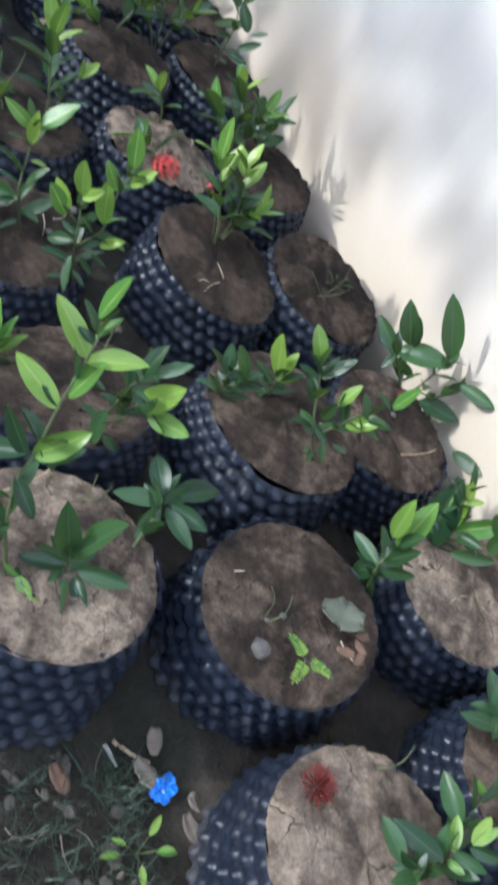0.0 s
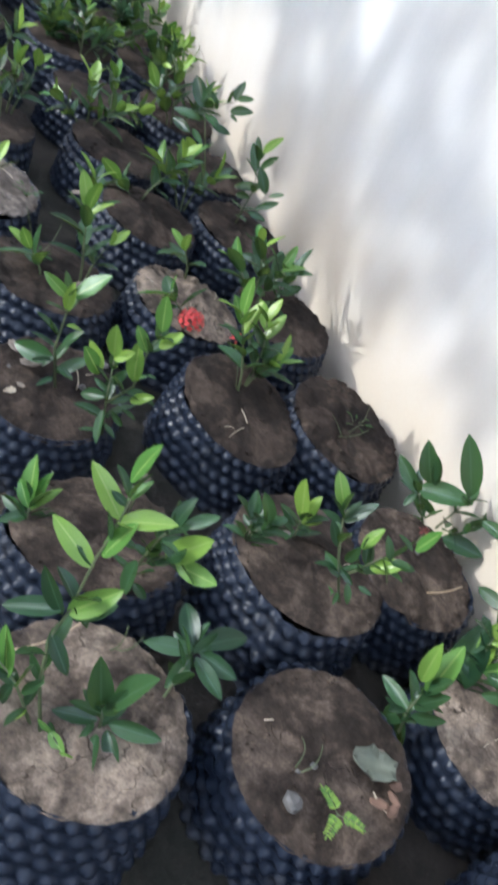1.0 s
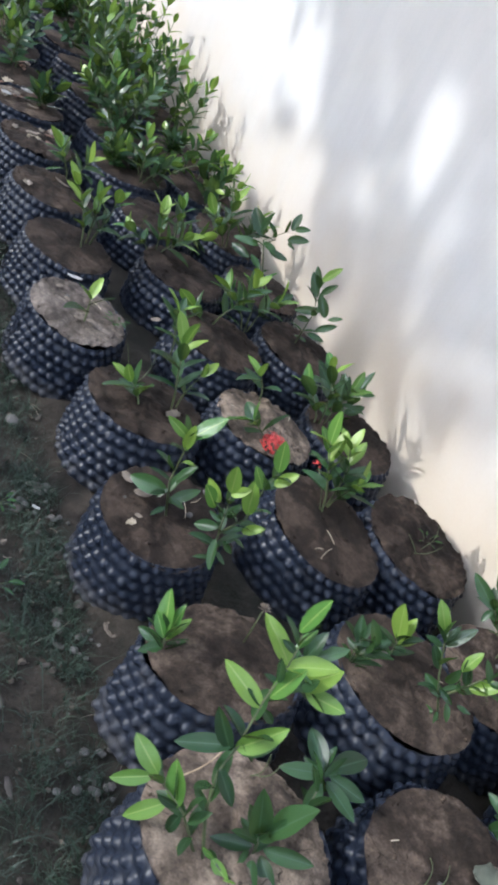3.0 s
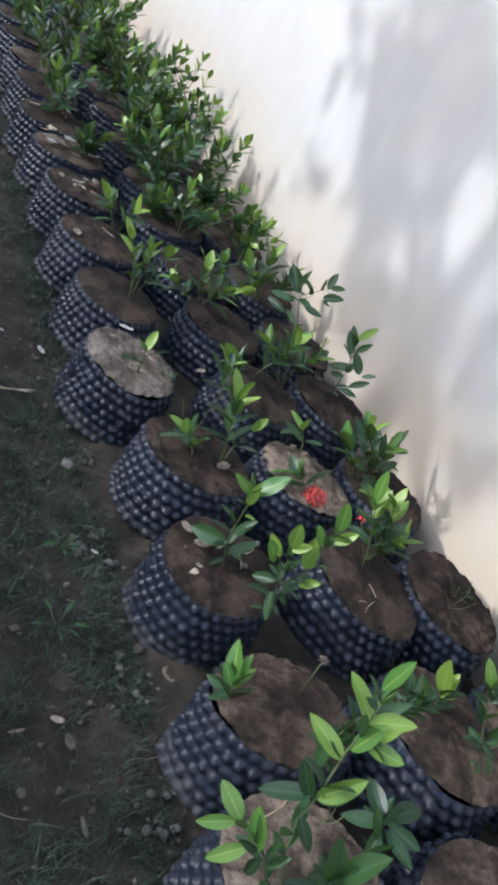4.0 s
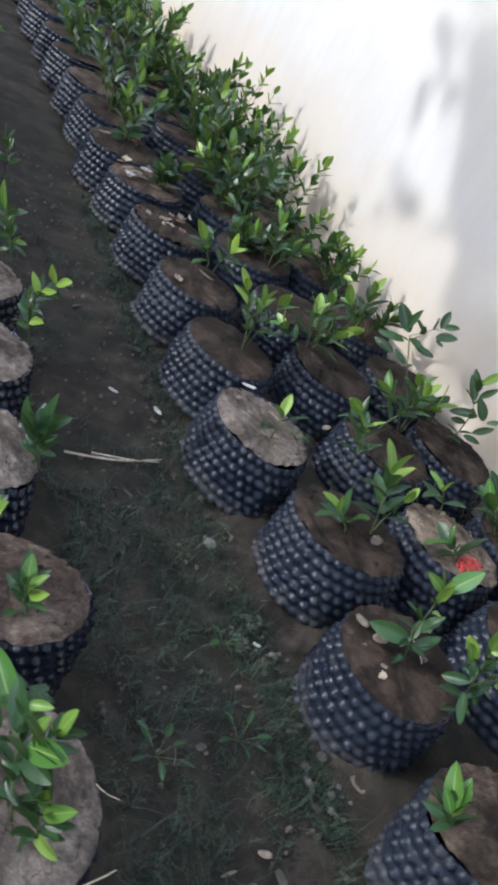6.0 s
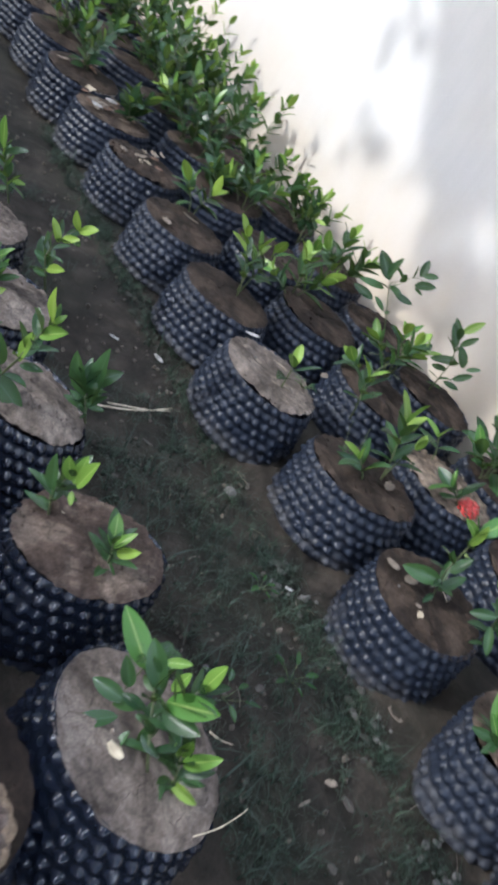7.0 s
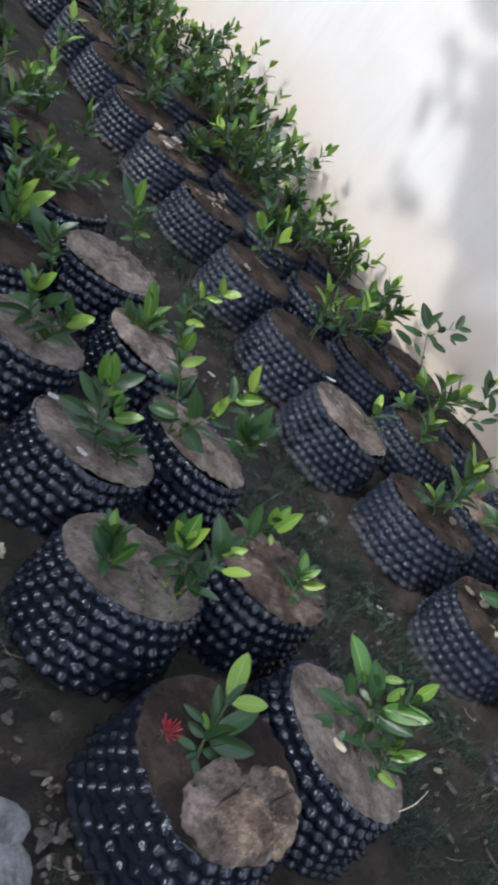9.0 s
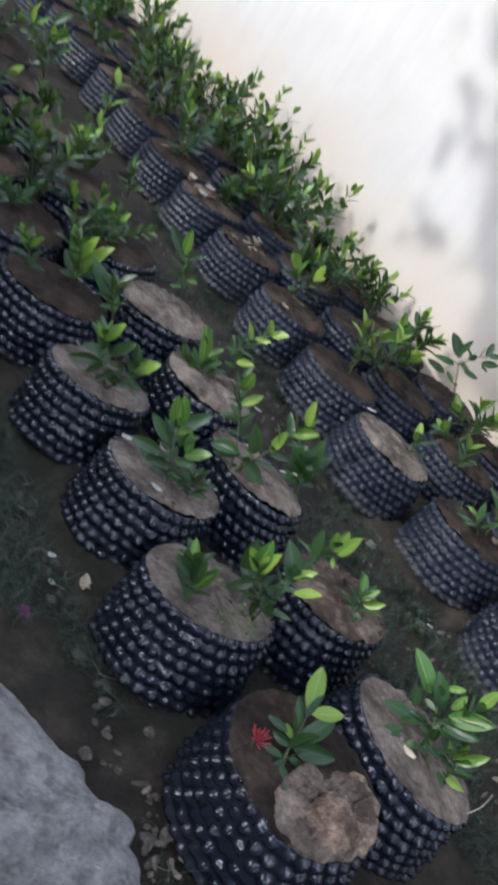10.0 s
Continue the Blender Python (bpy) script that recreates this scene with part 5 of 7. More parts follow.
leaf(s, (-0.061, 0.029, 0.233), (-0.02, -0.001, 0.325))
leaf(s, (-0.033, 0.015, 0.168), (-0.06, 0.018, 0.235), True)
leaf(s, (-0.023, 0.011, 0.163), (0.028, -0.015, 0.223), True)
leaf(s, (0.001, -0.001, 0.119), (0.034, -0.043, 0.193), True)
leaf(s, (-0.016, 0.008, 0.069), (-0.081, 0.041, 0.126))
leaf(s, (-0.123, 0.058, 0.138), (-0.166, 0.106, 0.129))
leaf(s, (-0.123, 0.058, 0.181), (-0.187, 0.092, 0.203))
leaf(s, (-0.123, 0.058, 0.181), (-0.082, 0.055, 0.25), True)
leaf(s, (-0.017, 0.008, 0.039), (-0.071, 0.063, 0.031))
leaf(s, (-0.015, 0.007, 0.046), (0.031, 0.008, 0.097))
s = shrub_foot((-0.323, 3.742, 0.212), [[(0, 0, 0), (-0.022, 0.013, 0.099), (-0.033, 0.019, 0.204), (-0.044, 0.026, 0.381)]], "young ixora shrub with glossy green leaves growing in a pot")
leaf(s, (-0.038, 0.022, 0.367), (-0.057, 0.05, 0.42), True)
leaf(s, (-0.035, 0.02, 0.369), (0.01, 0.016, 0.392), True)
leaf(s, (-0.036, 0.021, 0.271), (-0.062, 0.058, 0.317))
leaf(s, (-0.033, 0.019, 0.273), (0.001, -0.018, 0.347), True)
leaf(s, (-0.031, 0.018, 0.195), (-0.052, 0.029, 0.254), True)
leaf(s, (-0.047, 0.027, 0.106), (-0.116, 0.056, 0.144), True)
leaf(s, (-0.044, 0.025, 0.109), (-0.074, 0.026, 0.169), True)
leaf(s, (-0.029, 0.017, 0.163), (-0.016, 0.014, 0.226), True)
leaf(s, (-0.027, 0.016, 0.022), (-0.105, 0.048, 0.078))
leaf(s, (0.002, -0.001, 0.007), (0.021, -0.004, 0.111))
leaf(s, (-0.017, 0.01, 0.007), (-0.078, 0.051, 0.007))
leaf(s, (-0.015, 0.009, 0.058), (0.014, -0.036, 0.143))
leaf(s, (-0.014, 0.008, 0.032), (-0.069, 0.036, 0.007))
leaf(s, (-0.014, 0.008, 0.105), (-0.064, 0.029, 0.129))
leaf(s, (-0.014, 0.008, 0.071), (0.003, 0.013, 0.141), True)
s = shrub_foot((-0.127, 3.694, 0.212), [[(0, 0, 0), (-0.019, 0.012, 0.06), (-0.026, 0.017, 0.09)]], "sparse ixora shrub with a few green leaves on dry soil")
leaf(s, (-0.023, 0.015, 0.073), (-0.058, 0.009, 0.17), True)
leaf(s, (0, 0, 0.028), (0.021, -0.037, 0.068))
leaf(s, (-0.011, 0.007, 0.033), (-0.051, 0.034, 0.034))
leaf(s, (0, 0, 0.02), (-0.013, 0.002, 0.007))
s = shrub_foot((-0.5, 3.43, 0.212), [[(0, 0, 0), (-0.011, 0.006, 0.021), (-0.015, 0.009, 0.04)]], "sparse ixora shrub with a few green leaves on dry soil")
leaf(s, (-0.013, 0.008, 0.012), (-0.008, 0.016, 0.077), True)
leaf(s, (-0.005, 0.003, 0.011), (0.031, -0.029, 0.031))
leaf(s, (-0.009, 0.005, 0.008), (-0.056, 0.011, 0.011))
leaf(s, (-0.007, 0.004, 0.022), (0.018, 0.019, 0.047), True)
s = shrub_foot((-0.668, 1.587, 0.212), [[(0, 0, 0), (-0.017, 0.03, 0.069), (-0.034, 0.058, 0.103)], [(0, 0, 0), (0, 0, 0.108), (-0.001, 0.001, 0.156)]], "young ixora shrub with glossy green leaves growing in a pot")
leaf(s, (-0.034, 0.058, 0.089), (-0.053, 0.06, 0.184), True)
leaf(s, (-0.031, 0.054, 0.094), (-0.045, 0.035, 0.173), True)
leaf(s, (-0.031, 0.053, 0.095), (-0.065, 0.086, 0.14), True)
leaf(s, (-0.046, 0.08, 0.076), (-0.06, 0.085, 0.154))
leaf(s, (-0.025, 0.044, 0.067), (-0.063, 0.076, 0.016))
leaf(s, (-0.01, 0.016, 0.062), (0.018, -0.026, 0.024))
leaf(s, (-0.018, 0.032, 0.062), (-0.029, 0.103, 0.062))
leaf(s, (0.006, -0.028, 0.127), (0.017, -0.073, 0.178), True, 0.75)
leaf(s, (0.006, -0.01, 0.137), (-0.028, 0.037, 0.213))
leaf(s, (0.002, -0.003, 0.148), (0.026, -0.024, 0.192), True)
leaf(s, (-0.016, 0.028, 0.05), (-0.008, 0.061, 0.007))
leaf(s, (-0.014, 0.024, 0.066), (0.01, 0.043, 0.103))
leaf(s, (-0.009, 0.015, 0.047), (-0.026, 0.002, 0.007))
leaf(s, (-0.014, 0.024, 0.077), (0.011, -0.014, 0.085))
s = shrub_foot((-0.84, 1.648, 0.212), [[(0, 0, 0), (-0.008, 0.011, 0.044), (-0.02, 0.029, 0.089)]], "young ixora shrub with glossy green leaves growing in a pot")
leaf(s, (-0.016, 0.022, 0.075), (-0.018, 0.064, 0.117), True)
leaf(s, (-0.01, 0.015, 0.05), (-0.06, 0.038, 0.09))
leaf(s, (-0.009, 0.012, 0.034), (-0.029, 0.049, 0.039))
leaf(s, (-0.006, 0.008, 0.039), (-0.023, -0.001, 0.112))
leaf(s, (0.001, -0.002, 0.032), (0.023, -0.004, 0.099), True)
leaf(s, (-0.002, 0.003, 0.017), (0.008, 0.034, 0.007))
leaf(s, (-0.014, 0.019, 0.071), (-0.015, 0.025, 0.117))
leaf(s, (-0.003, 0.004, 0.02), (-0.02, -0.023, 0.007))
leaf(s, (-0.012, 0.016, 0.058), (-0.056, 0.034, 0.11))
s = shrub_foot((-0.41, 1.701, 0.212), [[(0, 0, 0), (-0.011, 0.019, 0.06), (-0.003, 0.005, 0.122)]], "young ixora shrub with glossy green leaves growing in a pot")
leaf(s, (-0.011, 0.019, 0.055), (-0.029, 0.041, 0.136))
leaf(s, (-0.008, 0.014, 0.077), (-0.006, 0.053, 0.091))
leaf(s, (-0.001, 0.001, 0.111), (-0.023, 0.008, 0.164), True)
leaf(s, (0.004, -0.007, 0.111), (0.01, 0.003, 0.173), True)
leaf(s, (0.009, -0.016, 0.11), (0.01, -0.029, 0.189), True)
leaf(s, (0.006, -0.011, 0.094), (0.003, -0.034, 0.079), True)
leaf(s, (-0.002, 0.004, 0.079), (0.024, -0.018, 0.073))
leaf(s, (-0.007, 0.012, 0.035), (-0.032, 0.033, 0.031))
leaf(s, (-0.007, 0.013, 0.056), (-0.035, 0.046, 0.077))
s = shrub_foot((-0.322, 1.578, 0.212), [[(0, 0, 0), (-0.004, 0.008, 0.032), (-0.008, 0.017, 0.06)]], "sparse ixora shrub with a few green leaves on dry soil")
leaf(s, (-0.006, 0.013, 0.049), (-0.005, 0.05, 0.103), True)
leaf(s, (0, 0.001, 0.046), (0.015, -0.033, 0.088), True)
leaf(s, (-0.006, 0.013, 0.049), (0.016, 0.006, 0.099), True)
leaf(s, (-0.004, 0.008, 0.02), (-0.012, 0.029, 0.007))
leaf(s, (-0.002, 0.004, 0.014), (-0.006, -0.037, 0.007))
leaf(s, (-0.005, 0.012, 0.02), (-0.022, 0.04, 0.03))
shrub([((-0.217, 4.886, 0.215), (-0.057, 0.031, 0.197)), ((-0.174, 4.926, 0.215), (0.067, -0.019, 0.167))], 0.09, 5, 0.4)
shrub([((1.248, 4.976, 0.212), (0.081, 0.044, 0.456))], 0.08, 4, 0.3)
shrub([((1.243, 5.109, 0.212), (0.074, 0.034, 0.323))], 0.08, 4, 0.3)
shrub([((1.237, 5.267, 0.212), (0.066, 0.021, 0.132))], 0.08, 4, 0.3)
shrub([((1.266, 4.459, 0.212), (0.077, 0.034, 0.327)), ((1.272, 4.521, 0.215), (0.056, 0.218, 0.226))], 0.08, 4, 0.3)
shrub([((1.279, 4.083, 0.212), (0.079, 0.036, 0.345)), ((1.294, 4.131, 0.215), (0.053, 0.147, 0.253)), ((1.294, 4.131, 0.215), (0.041, 0.224, 0.08))], 0.08, 4, 0.3)
shrub([((1.032, 3.514, 0.215), (0.327, 0.336, 0.17)), ((1.032, 3.514, 0.215), (0.335, 0.099, 0.157)), ((0.973, 3.49, 0.215), (0.377, 0.431, 0.035))], 0.08, 4, 0.3)
shrub([((1.242, 3.385, 0.215), (0.134, 0.002, 0.169)), ((1.242, 3.385, 0.215), (0.126, 0.153, 0.143))], 0.08, 4, 0.3)
shrub([((1.261, 4.598, 0.212), (0.077, 0.035, 0.343))], 0.08, 4, 0.3)
shrub([((1.251, 4.878, 0.212), (0.071, 0.028, 0.234))], 0.08, 4, 0.3)
shrub([((1.238, 5.251, 0.212), (0.077, 0.039, 0.397))], 0.08, 4, 0.3)
shrub([((1.253, 4.818, 0.212), (0.08, 0.041, 0.418))], 0.08, 4, 0.3)
shrub([((1.247, 4.998, 0.212), (0.081, 0.044, 0.463))], 0.08, 4, 0.3)
shrub([((1.242, 5.145, 0.212), (0.074, 0.034, 0.32))], 0.08, 4, 0.3)
shrub([((1.257, 4.726, 0.212), (0.074, 0.032, 0.296)), ((1.256, 4.74, 0.212), (0.066, 0.018, 0.096))], 0.08, 4, 0.3)
shrub([((1.274, 4.241, 0.212), (0.075, 0.03, 0.267))], 0.08, 4, 0.3)
shrub([((1.28, 4.053, 0.212), (0.079, 0.035, 0.337))], 0.08, 4, 0.3)
shrub([((1.286, 3.886, 0.212), (0.07, 0.022, 0.159))], 0.08, 4, 0.3)
shrub([((1.295, 3.635, 0.212), (0.07, 0.022, 0.156))], 0.08, 4, 0.3)
shrub([((1.137, 2.465, 0.215), (-0.088, 0.064, 0.094)), ((1.151, 2.47, 0.215), (-0.025, 0.033, 0.159)), ((1.165, 2.476, 0.215), (0.052, -0.02, 0.117))], 0.098, 5, 0.25)
shrub([((1.23, 1.937, 0.215), (-0.034, 0.054, 0.188)), ((1.244, 1.94, 0.215), (0.031, -0.006, 0.148)), ((1.217, 1.933, 0.215), (-0.056, 0.059, 0.096))], 0.098, 5, 0.25)
shrub([((0.876, 2.836, 0.215), (-0.02, 0.024, 0.164)), ((0.861, 2.829, 0.215), (-0.097, 0.05, 0.063)), ((0.889, 2.843, 0.215), (0.07, -0.024, 0.099))], 0.098, 5, 0.25)
shrub([((1.263, 3.076, 0.215), (-0.031, 0.035, 0.189)), ((1.246, 3.067, 0.215), (-0.08, 0.053, 0.109)), ((1.279, 3.085, 0.215), (0.08, -0.03, 0.126))], 0.098, 5, 0.25)


# shrubs further along the rows: fuller, with the leaves of each joined to one crown
def crown_proto(seed, height, spread, stems, pairs, size):
    rnd = random.Random(seed)
    stem_bm, old_bm, new_bm = bmesh.new(), bmesh.new(), bmesh.new()
    for k in range(stems):
        a = k * math.tau / stems + rnd.uniform(-0.5, 0.5)
        out = spread * rnd.uniform(0.3, 1.0)
        reach = (math.cos(a) * out, math.sin(a) * out, height * rnd.uniform(0.6, 1.05))
        pts = stem_points((rnd.uniform(-0.03, 0.03), rnd.uniform(-0.03, 0.03), 0), reach, rnd)
        tube(stem_bm, pts, [0.004, 0.0036, 0.003, 0.0026, 0.0022, 0.0016], 5)
        for m, is_new in leaf_poses(rnd, pts, size, pairs, 0.0, 0.1):
            leaf_bm(new_bm if is_new else old_bm, m, 5, 2, rnd.uniform(0.18, 0.22), rnd.uniform(0.10, 0.32), rnd.uniform(-0.2, 0.0), 0)
    base = new("ixora_shrub")
    tagged(base, "bushy ixora shrub with many green leaves in a far pot", "shrub", "shrubs further along the rows")
    part("stem", stem_bm, STEM, base)
    part("foliage", old_bm, LEAF_OLD, base, "dark green mature leaves")
    part("young_foliage", new_bm, LEAF_NEW, base, "bright yellow-green young leaves")
    return base


PROTOS = [crown_proto(300 + k, 0.17 + 0.06 * (k % 4), 0.13 + 0.03 * (k % 3), 3 + k % 4, 8, 0.082) for k in range(9)]
rnd_far = random.Random(77)
spots = []
for px, py, column in FAR_POTS:
    if column == 4 and py < 4.9:
        continue
    for extra in range(2 if column == 1 else 1):
        spots.append((px + rnd_far.uniform(-0.07, 0.07) + (-0.04 if column == 2 else 0.05 if column == 0 else 0.0), py + rnd_far.uniform(-0.07, 0.07)))
spots += [(-0.45, 3.22), (-0.64, 3.42), (-0.42, 3.72), (-0.58, 3.98), (-0.36, 4.30), (-0.62, 3.06)]
for k, (px, py) in enumerate(spots):
    over = rnd_far.uniform(-9, 9) - (5 if px > 1.2 else 0)
    m = pose(px, py, POT_H - 0.012, 0, over, 0) @ pose(0, 0, 0, 0, 0, rnd_far.uniform(0, 360)) @ Matrix.Scale(rnd_far.uniform(0.85, 1.15) * (1.0 if px > 0 else 0.8), 4)
    if k < len(PROTOS):
        PROTOS[k].matrix_basis = m
    else:
        copy_thing(PROTOS[k % len(PROTOS)], m)


# ---------------------------------------------------------------- flowers
def flower_head(name, centre, radius, count, material, parent_label, foot, spiky=False, seed=1, spread=0.8):
    """A round head of small four-petalled florets (or bare tubes) on a thin stalk."""
    rnd = random.Random(seed)
    base = new(name)
    base.matrix_basis = Matrix.Translation(foot)
    tagged(base, parent_label, "flower")
    c = Vector(centre) - Vector(foot)
    bm = bmesh.new()
    tube(bm, [Vector((0, 0, -0.01)), c * 0.5 + Vector((0, 0, 0.01)), c - Vector((0, 0, radius * 0.5))], [0.002, 0.0018, 0.0014], 5)
    part("stalk", bm, STEM, base)
    for k in range(count):
        f = (k + 0.5) / count
        th = k * 2.399963
        up = 1 - (spread if spiky else 1.25) * f
        d = Vector((math.cos(th) * math.sqrt(max(0, 1 - up * up)), math.sin(th) * math.sqrt(max(0, 1 - up * up)), up)).normalized()
        tip = d * radius * rnd.uniform(0.85, 1.1)
        bm = bmesh.new()
        tube(bm, [d * radius * 0.25, tip], [0.0007, 0.0009 if not spiky else 0.0014], 4)
        if not spiky:
            u = d.orthogonal().normalized()
            w = d.cross(u)
            spin = rnd.uniform(0, math.pi)
            for q in range(4):
                a = spin + q * math.pi / 2
                r = u * math.cos(a) + w * math.sin(a)
                side = d.cross(r)
                L, W = radius * 0.26, radius * 0.11
                vs = [bm.verts.new(tip + r * L * x + side * W * y + d * z * L) for x, y, z in ((0.05, 0, 0), (0.55, 1, 0.12), (1.0, 0, -0.05), (0.55, -1, 0.12))]
                bm.faces.new(vs)
        part("floret", bm, material, base, at=Matrix.Translation(c), smooth=False)
    return base


flower_head("flower_head", (0.987, 1.78, 0.228), 0.034, 34, RED, "round head of bright red ixora florets on a thin stalk", (0.987, 1.795, 0.208), seed=3)
flower_head("flower_head", (1.042, 1.62, 0.306), 0.017, 10, RED, "small cluster of red ixora florets on a shrub", (1.052, 1.516, 0.21), seed=4)
flower_head("flower_head", (-0.878, 1.283, 0.248), 0.032, 22, SPIKE_RED, "dark red spiky ixora bud head beside a shrub", (-0.869, 1.297, 0.21), True, 5, 0.42)
flower_head("flower_head", (0.85, 0.276, 0.222), 0.034, 70, DARK_RED, "withered dark red flower head lying on cracked soil", (0.856, 0.276, 0.212), True, 6)
flower_head("flower_head", (0.681, 1.117, 0.3), 0.016, 22, DEAD, "dried brown spent flower head on a stalk", (0.673, 1.105, 0.21), True, 7)
flower_head("flower_head", (-0.753, 2.383, 0.26), 0.024, 18, DARK_RED, "dark red flower head among green leaves", (-0.754, 2.391, 0.21), True, 8)
flower_head("flower_head", (1.387, 1.051, 0.25), 0.016, 9, DARK_RED, "few small red florets above damp soil", (1.384, 1.048, 0.21), False, 9)
flower_head("wild_flower", (-1.127, 1.738, 0.05), 0.014, 14, PURPLE, "small purple wild flower in the grass", (-1.128, 1.742, 0), False, 10)


# ---------------------------------------------------------------- small things on soil and earth
def blob(name, at, size, material, label, category, seed, flat=0.6):
    rnd = random.Random(seed)
    bm = bmesh.new()
    bmesh.ops.create_icosphere(bm, subdivisions=2, radius=1.0)
    for v in bm.verts:
        n = 1 + 0.35 * noise.noise(v.co * 1.6 + Vector((seed * 3.1, 0, 0)))
        v.co = Vector((v.co.x * n * size, v.co.y * n * size * rnd.uniform(0.9, 1.0), v.co.z * n * size * flat))
    ob = new(name, to_mesh(name, bm, material, False))
    ob.matrix_basis = pose(*at, 0, 0, rnd.uniform(0, 360))
    return tagged(ob, label, category)


def scrap(name, at, length, width, turn, material, label, category, seed, lift=0.25):
    """A bent thin piece: a curled leaf, torn film or flake, with some thickness."""
    rnd = random.Random(seed)
    bm = bmesh.new()
    nl, nw = 7, 3
    top = []
    for layer in (0.0, -0.0012):
        rows = []
        for j in range(nl + 1):
            v = j / nl
            w = width * (0.25 + 0.75 * math.sin(math.pi * (0.12 + 0.8 * v))) * (1 + 0.25 * rnd.uniform(-1, 1) * (1 if layer == 0.0 else 0))
            rows.append([bm.verts.new(((i / nw - 0.5) * w, (v - 0.5) * length,
                                       layer + lift * width * (abs(i / nw - 0.5) * 1.3) + lift * length * 0.3 * (v - 0.5) ** 2 * 2
                                       + 0.1 * width * noise.noise(Vector((i * 1.3, j * 0.9, seed))))) for i in range(nw + 1)])
        grid_faces(bm, rows if layer == 0.0 else rows[::-1])
        top.append(rows)
    a, b = top
    ring = [(r, 0) for r in range(nl + 1)] + [(nl, c) for c in range(1, nw + 1)] + [(r, nw) for r in range(nl - 1, -1, -1)] + [(0, c) for c in range(nw - 1, 0, -1)]
    for (r, c), (r2, c2) in zip(ring, ring[1:] + ring[:1]):
        bm.faces.new((a[r][c], a[r2][c2], b[r2][c2], b[r][c]))
    ob = new(name, to_mesh(name, bm, material))
    ob.matrix_basis = pose(*at, rnd.uniform(-6, 6), rnd.uniform(-6, 6), turn)
    return tagged(ob, label, category)


def rod(name, a, b, r, material, label, category, sag=0.0, seed=0):
    rnd = random.Random(seed)
    a, b = Vector(a), Vector(b)
    side = (b - a).cross(Vector((0, 0, 1))).normalized()
    bm = bmesh.new()
    n = 8
    tube(bm, [(b - a) * (k / n) + side * sag * math.sin(math.pi * k / n) + side * rnd.uniform(-0.3, 0.3) * r for k in range(n + 1)],
         [r * (1 - 0.35 * k / n) for k in range(n + 1)], 6)
    ob = new(name, to_mesh(name, bm, material))
    ob.matrix_basis = Matrix.Translation(a)
    return tagged(ob, label, category)


rod("dry_stalk", (0.03, 2.338, 0.005), (0.245, 2.334, 0.006), 0.003, STRAW, "pale dry grass stalk lying on bare earth", "stalk", 0.008, 2)
rod("dry_stalk", (-0.055, 2.324, 0.006), (0.255, 2.348, 0.006), 0.004, STRAW, "long pale dry grass stalk lying on bare earth", "stalk", 0.02)
rod("cigarette_end", (0.622, 0.453, 0.006), (0.634, 0.414, 0.006), 0.0042, WHITE, "short white paper tube lying on dark earth", "litter")
rod("twig", (0.637, 0.457, 0.006), (0.693, 0.41, 0.006), 0.004, WOOD, "brown twig lying on dark earth", "twig", 0.004)
rod("twig", (-0.352, 1.053, 0.222), (-0.245, 1.069, 0.235), 0.0013, STRAW, "thin dry stalk sticking out over a pot rim", "twig", 0.006, 3)
rod("twig", (1.342, 0.909, 0.216), (1.456, 0.926, 0.216), 0.002, WOOD, "thin dry twig on the soil of a pot", "twig", 0.006, 4)
rod("twig", (0.83, 0.648, 0.216), (0.892, 0.651, 0.216), 0.0015, STRAW, "thin dry straw on damp soil", "twig", 0.002, 5)
rod("twig", (0.417, 0.805, 0.218), (0.548, 0.861, 0.224), 0.002, WOOD, "thin brown twig across the soil of a pot", "twig", 0.012, 6)
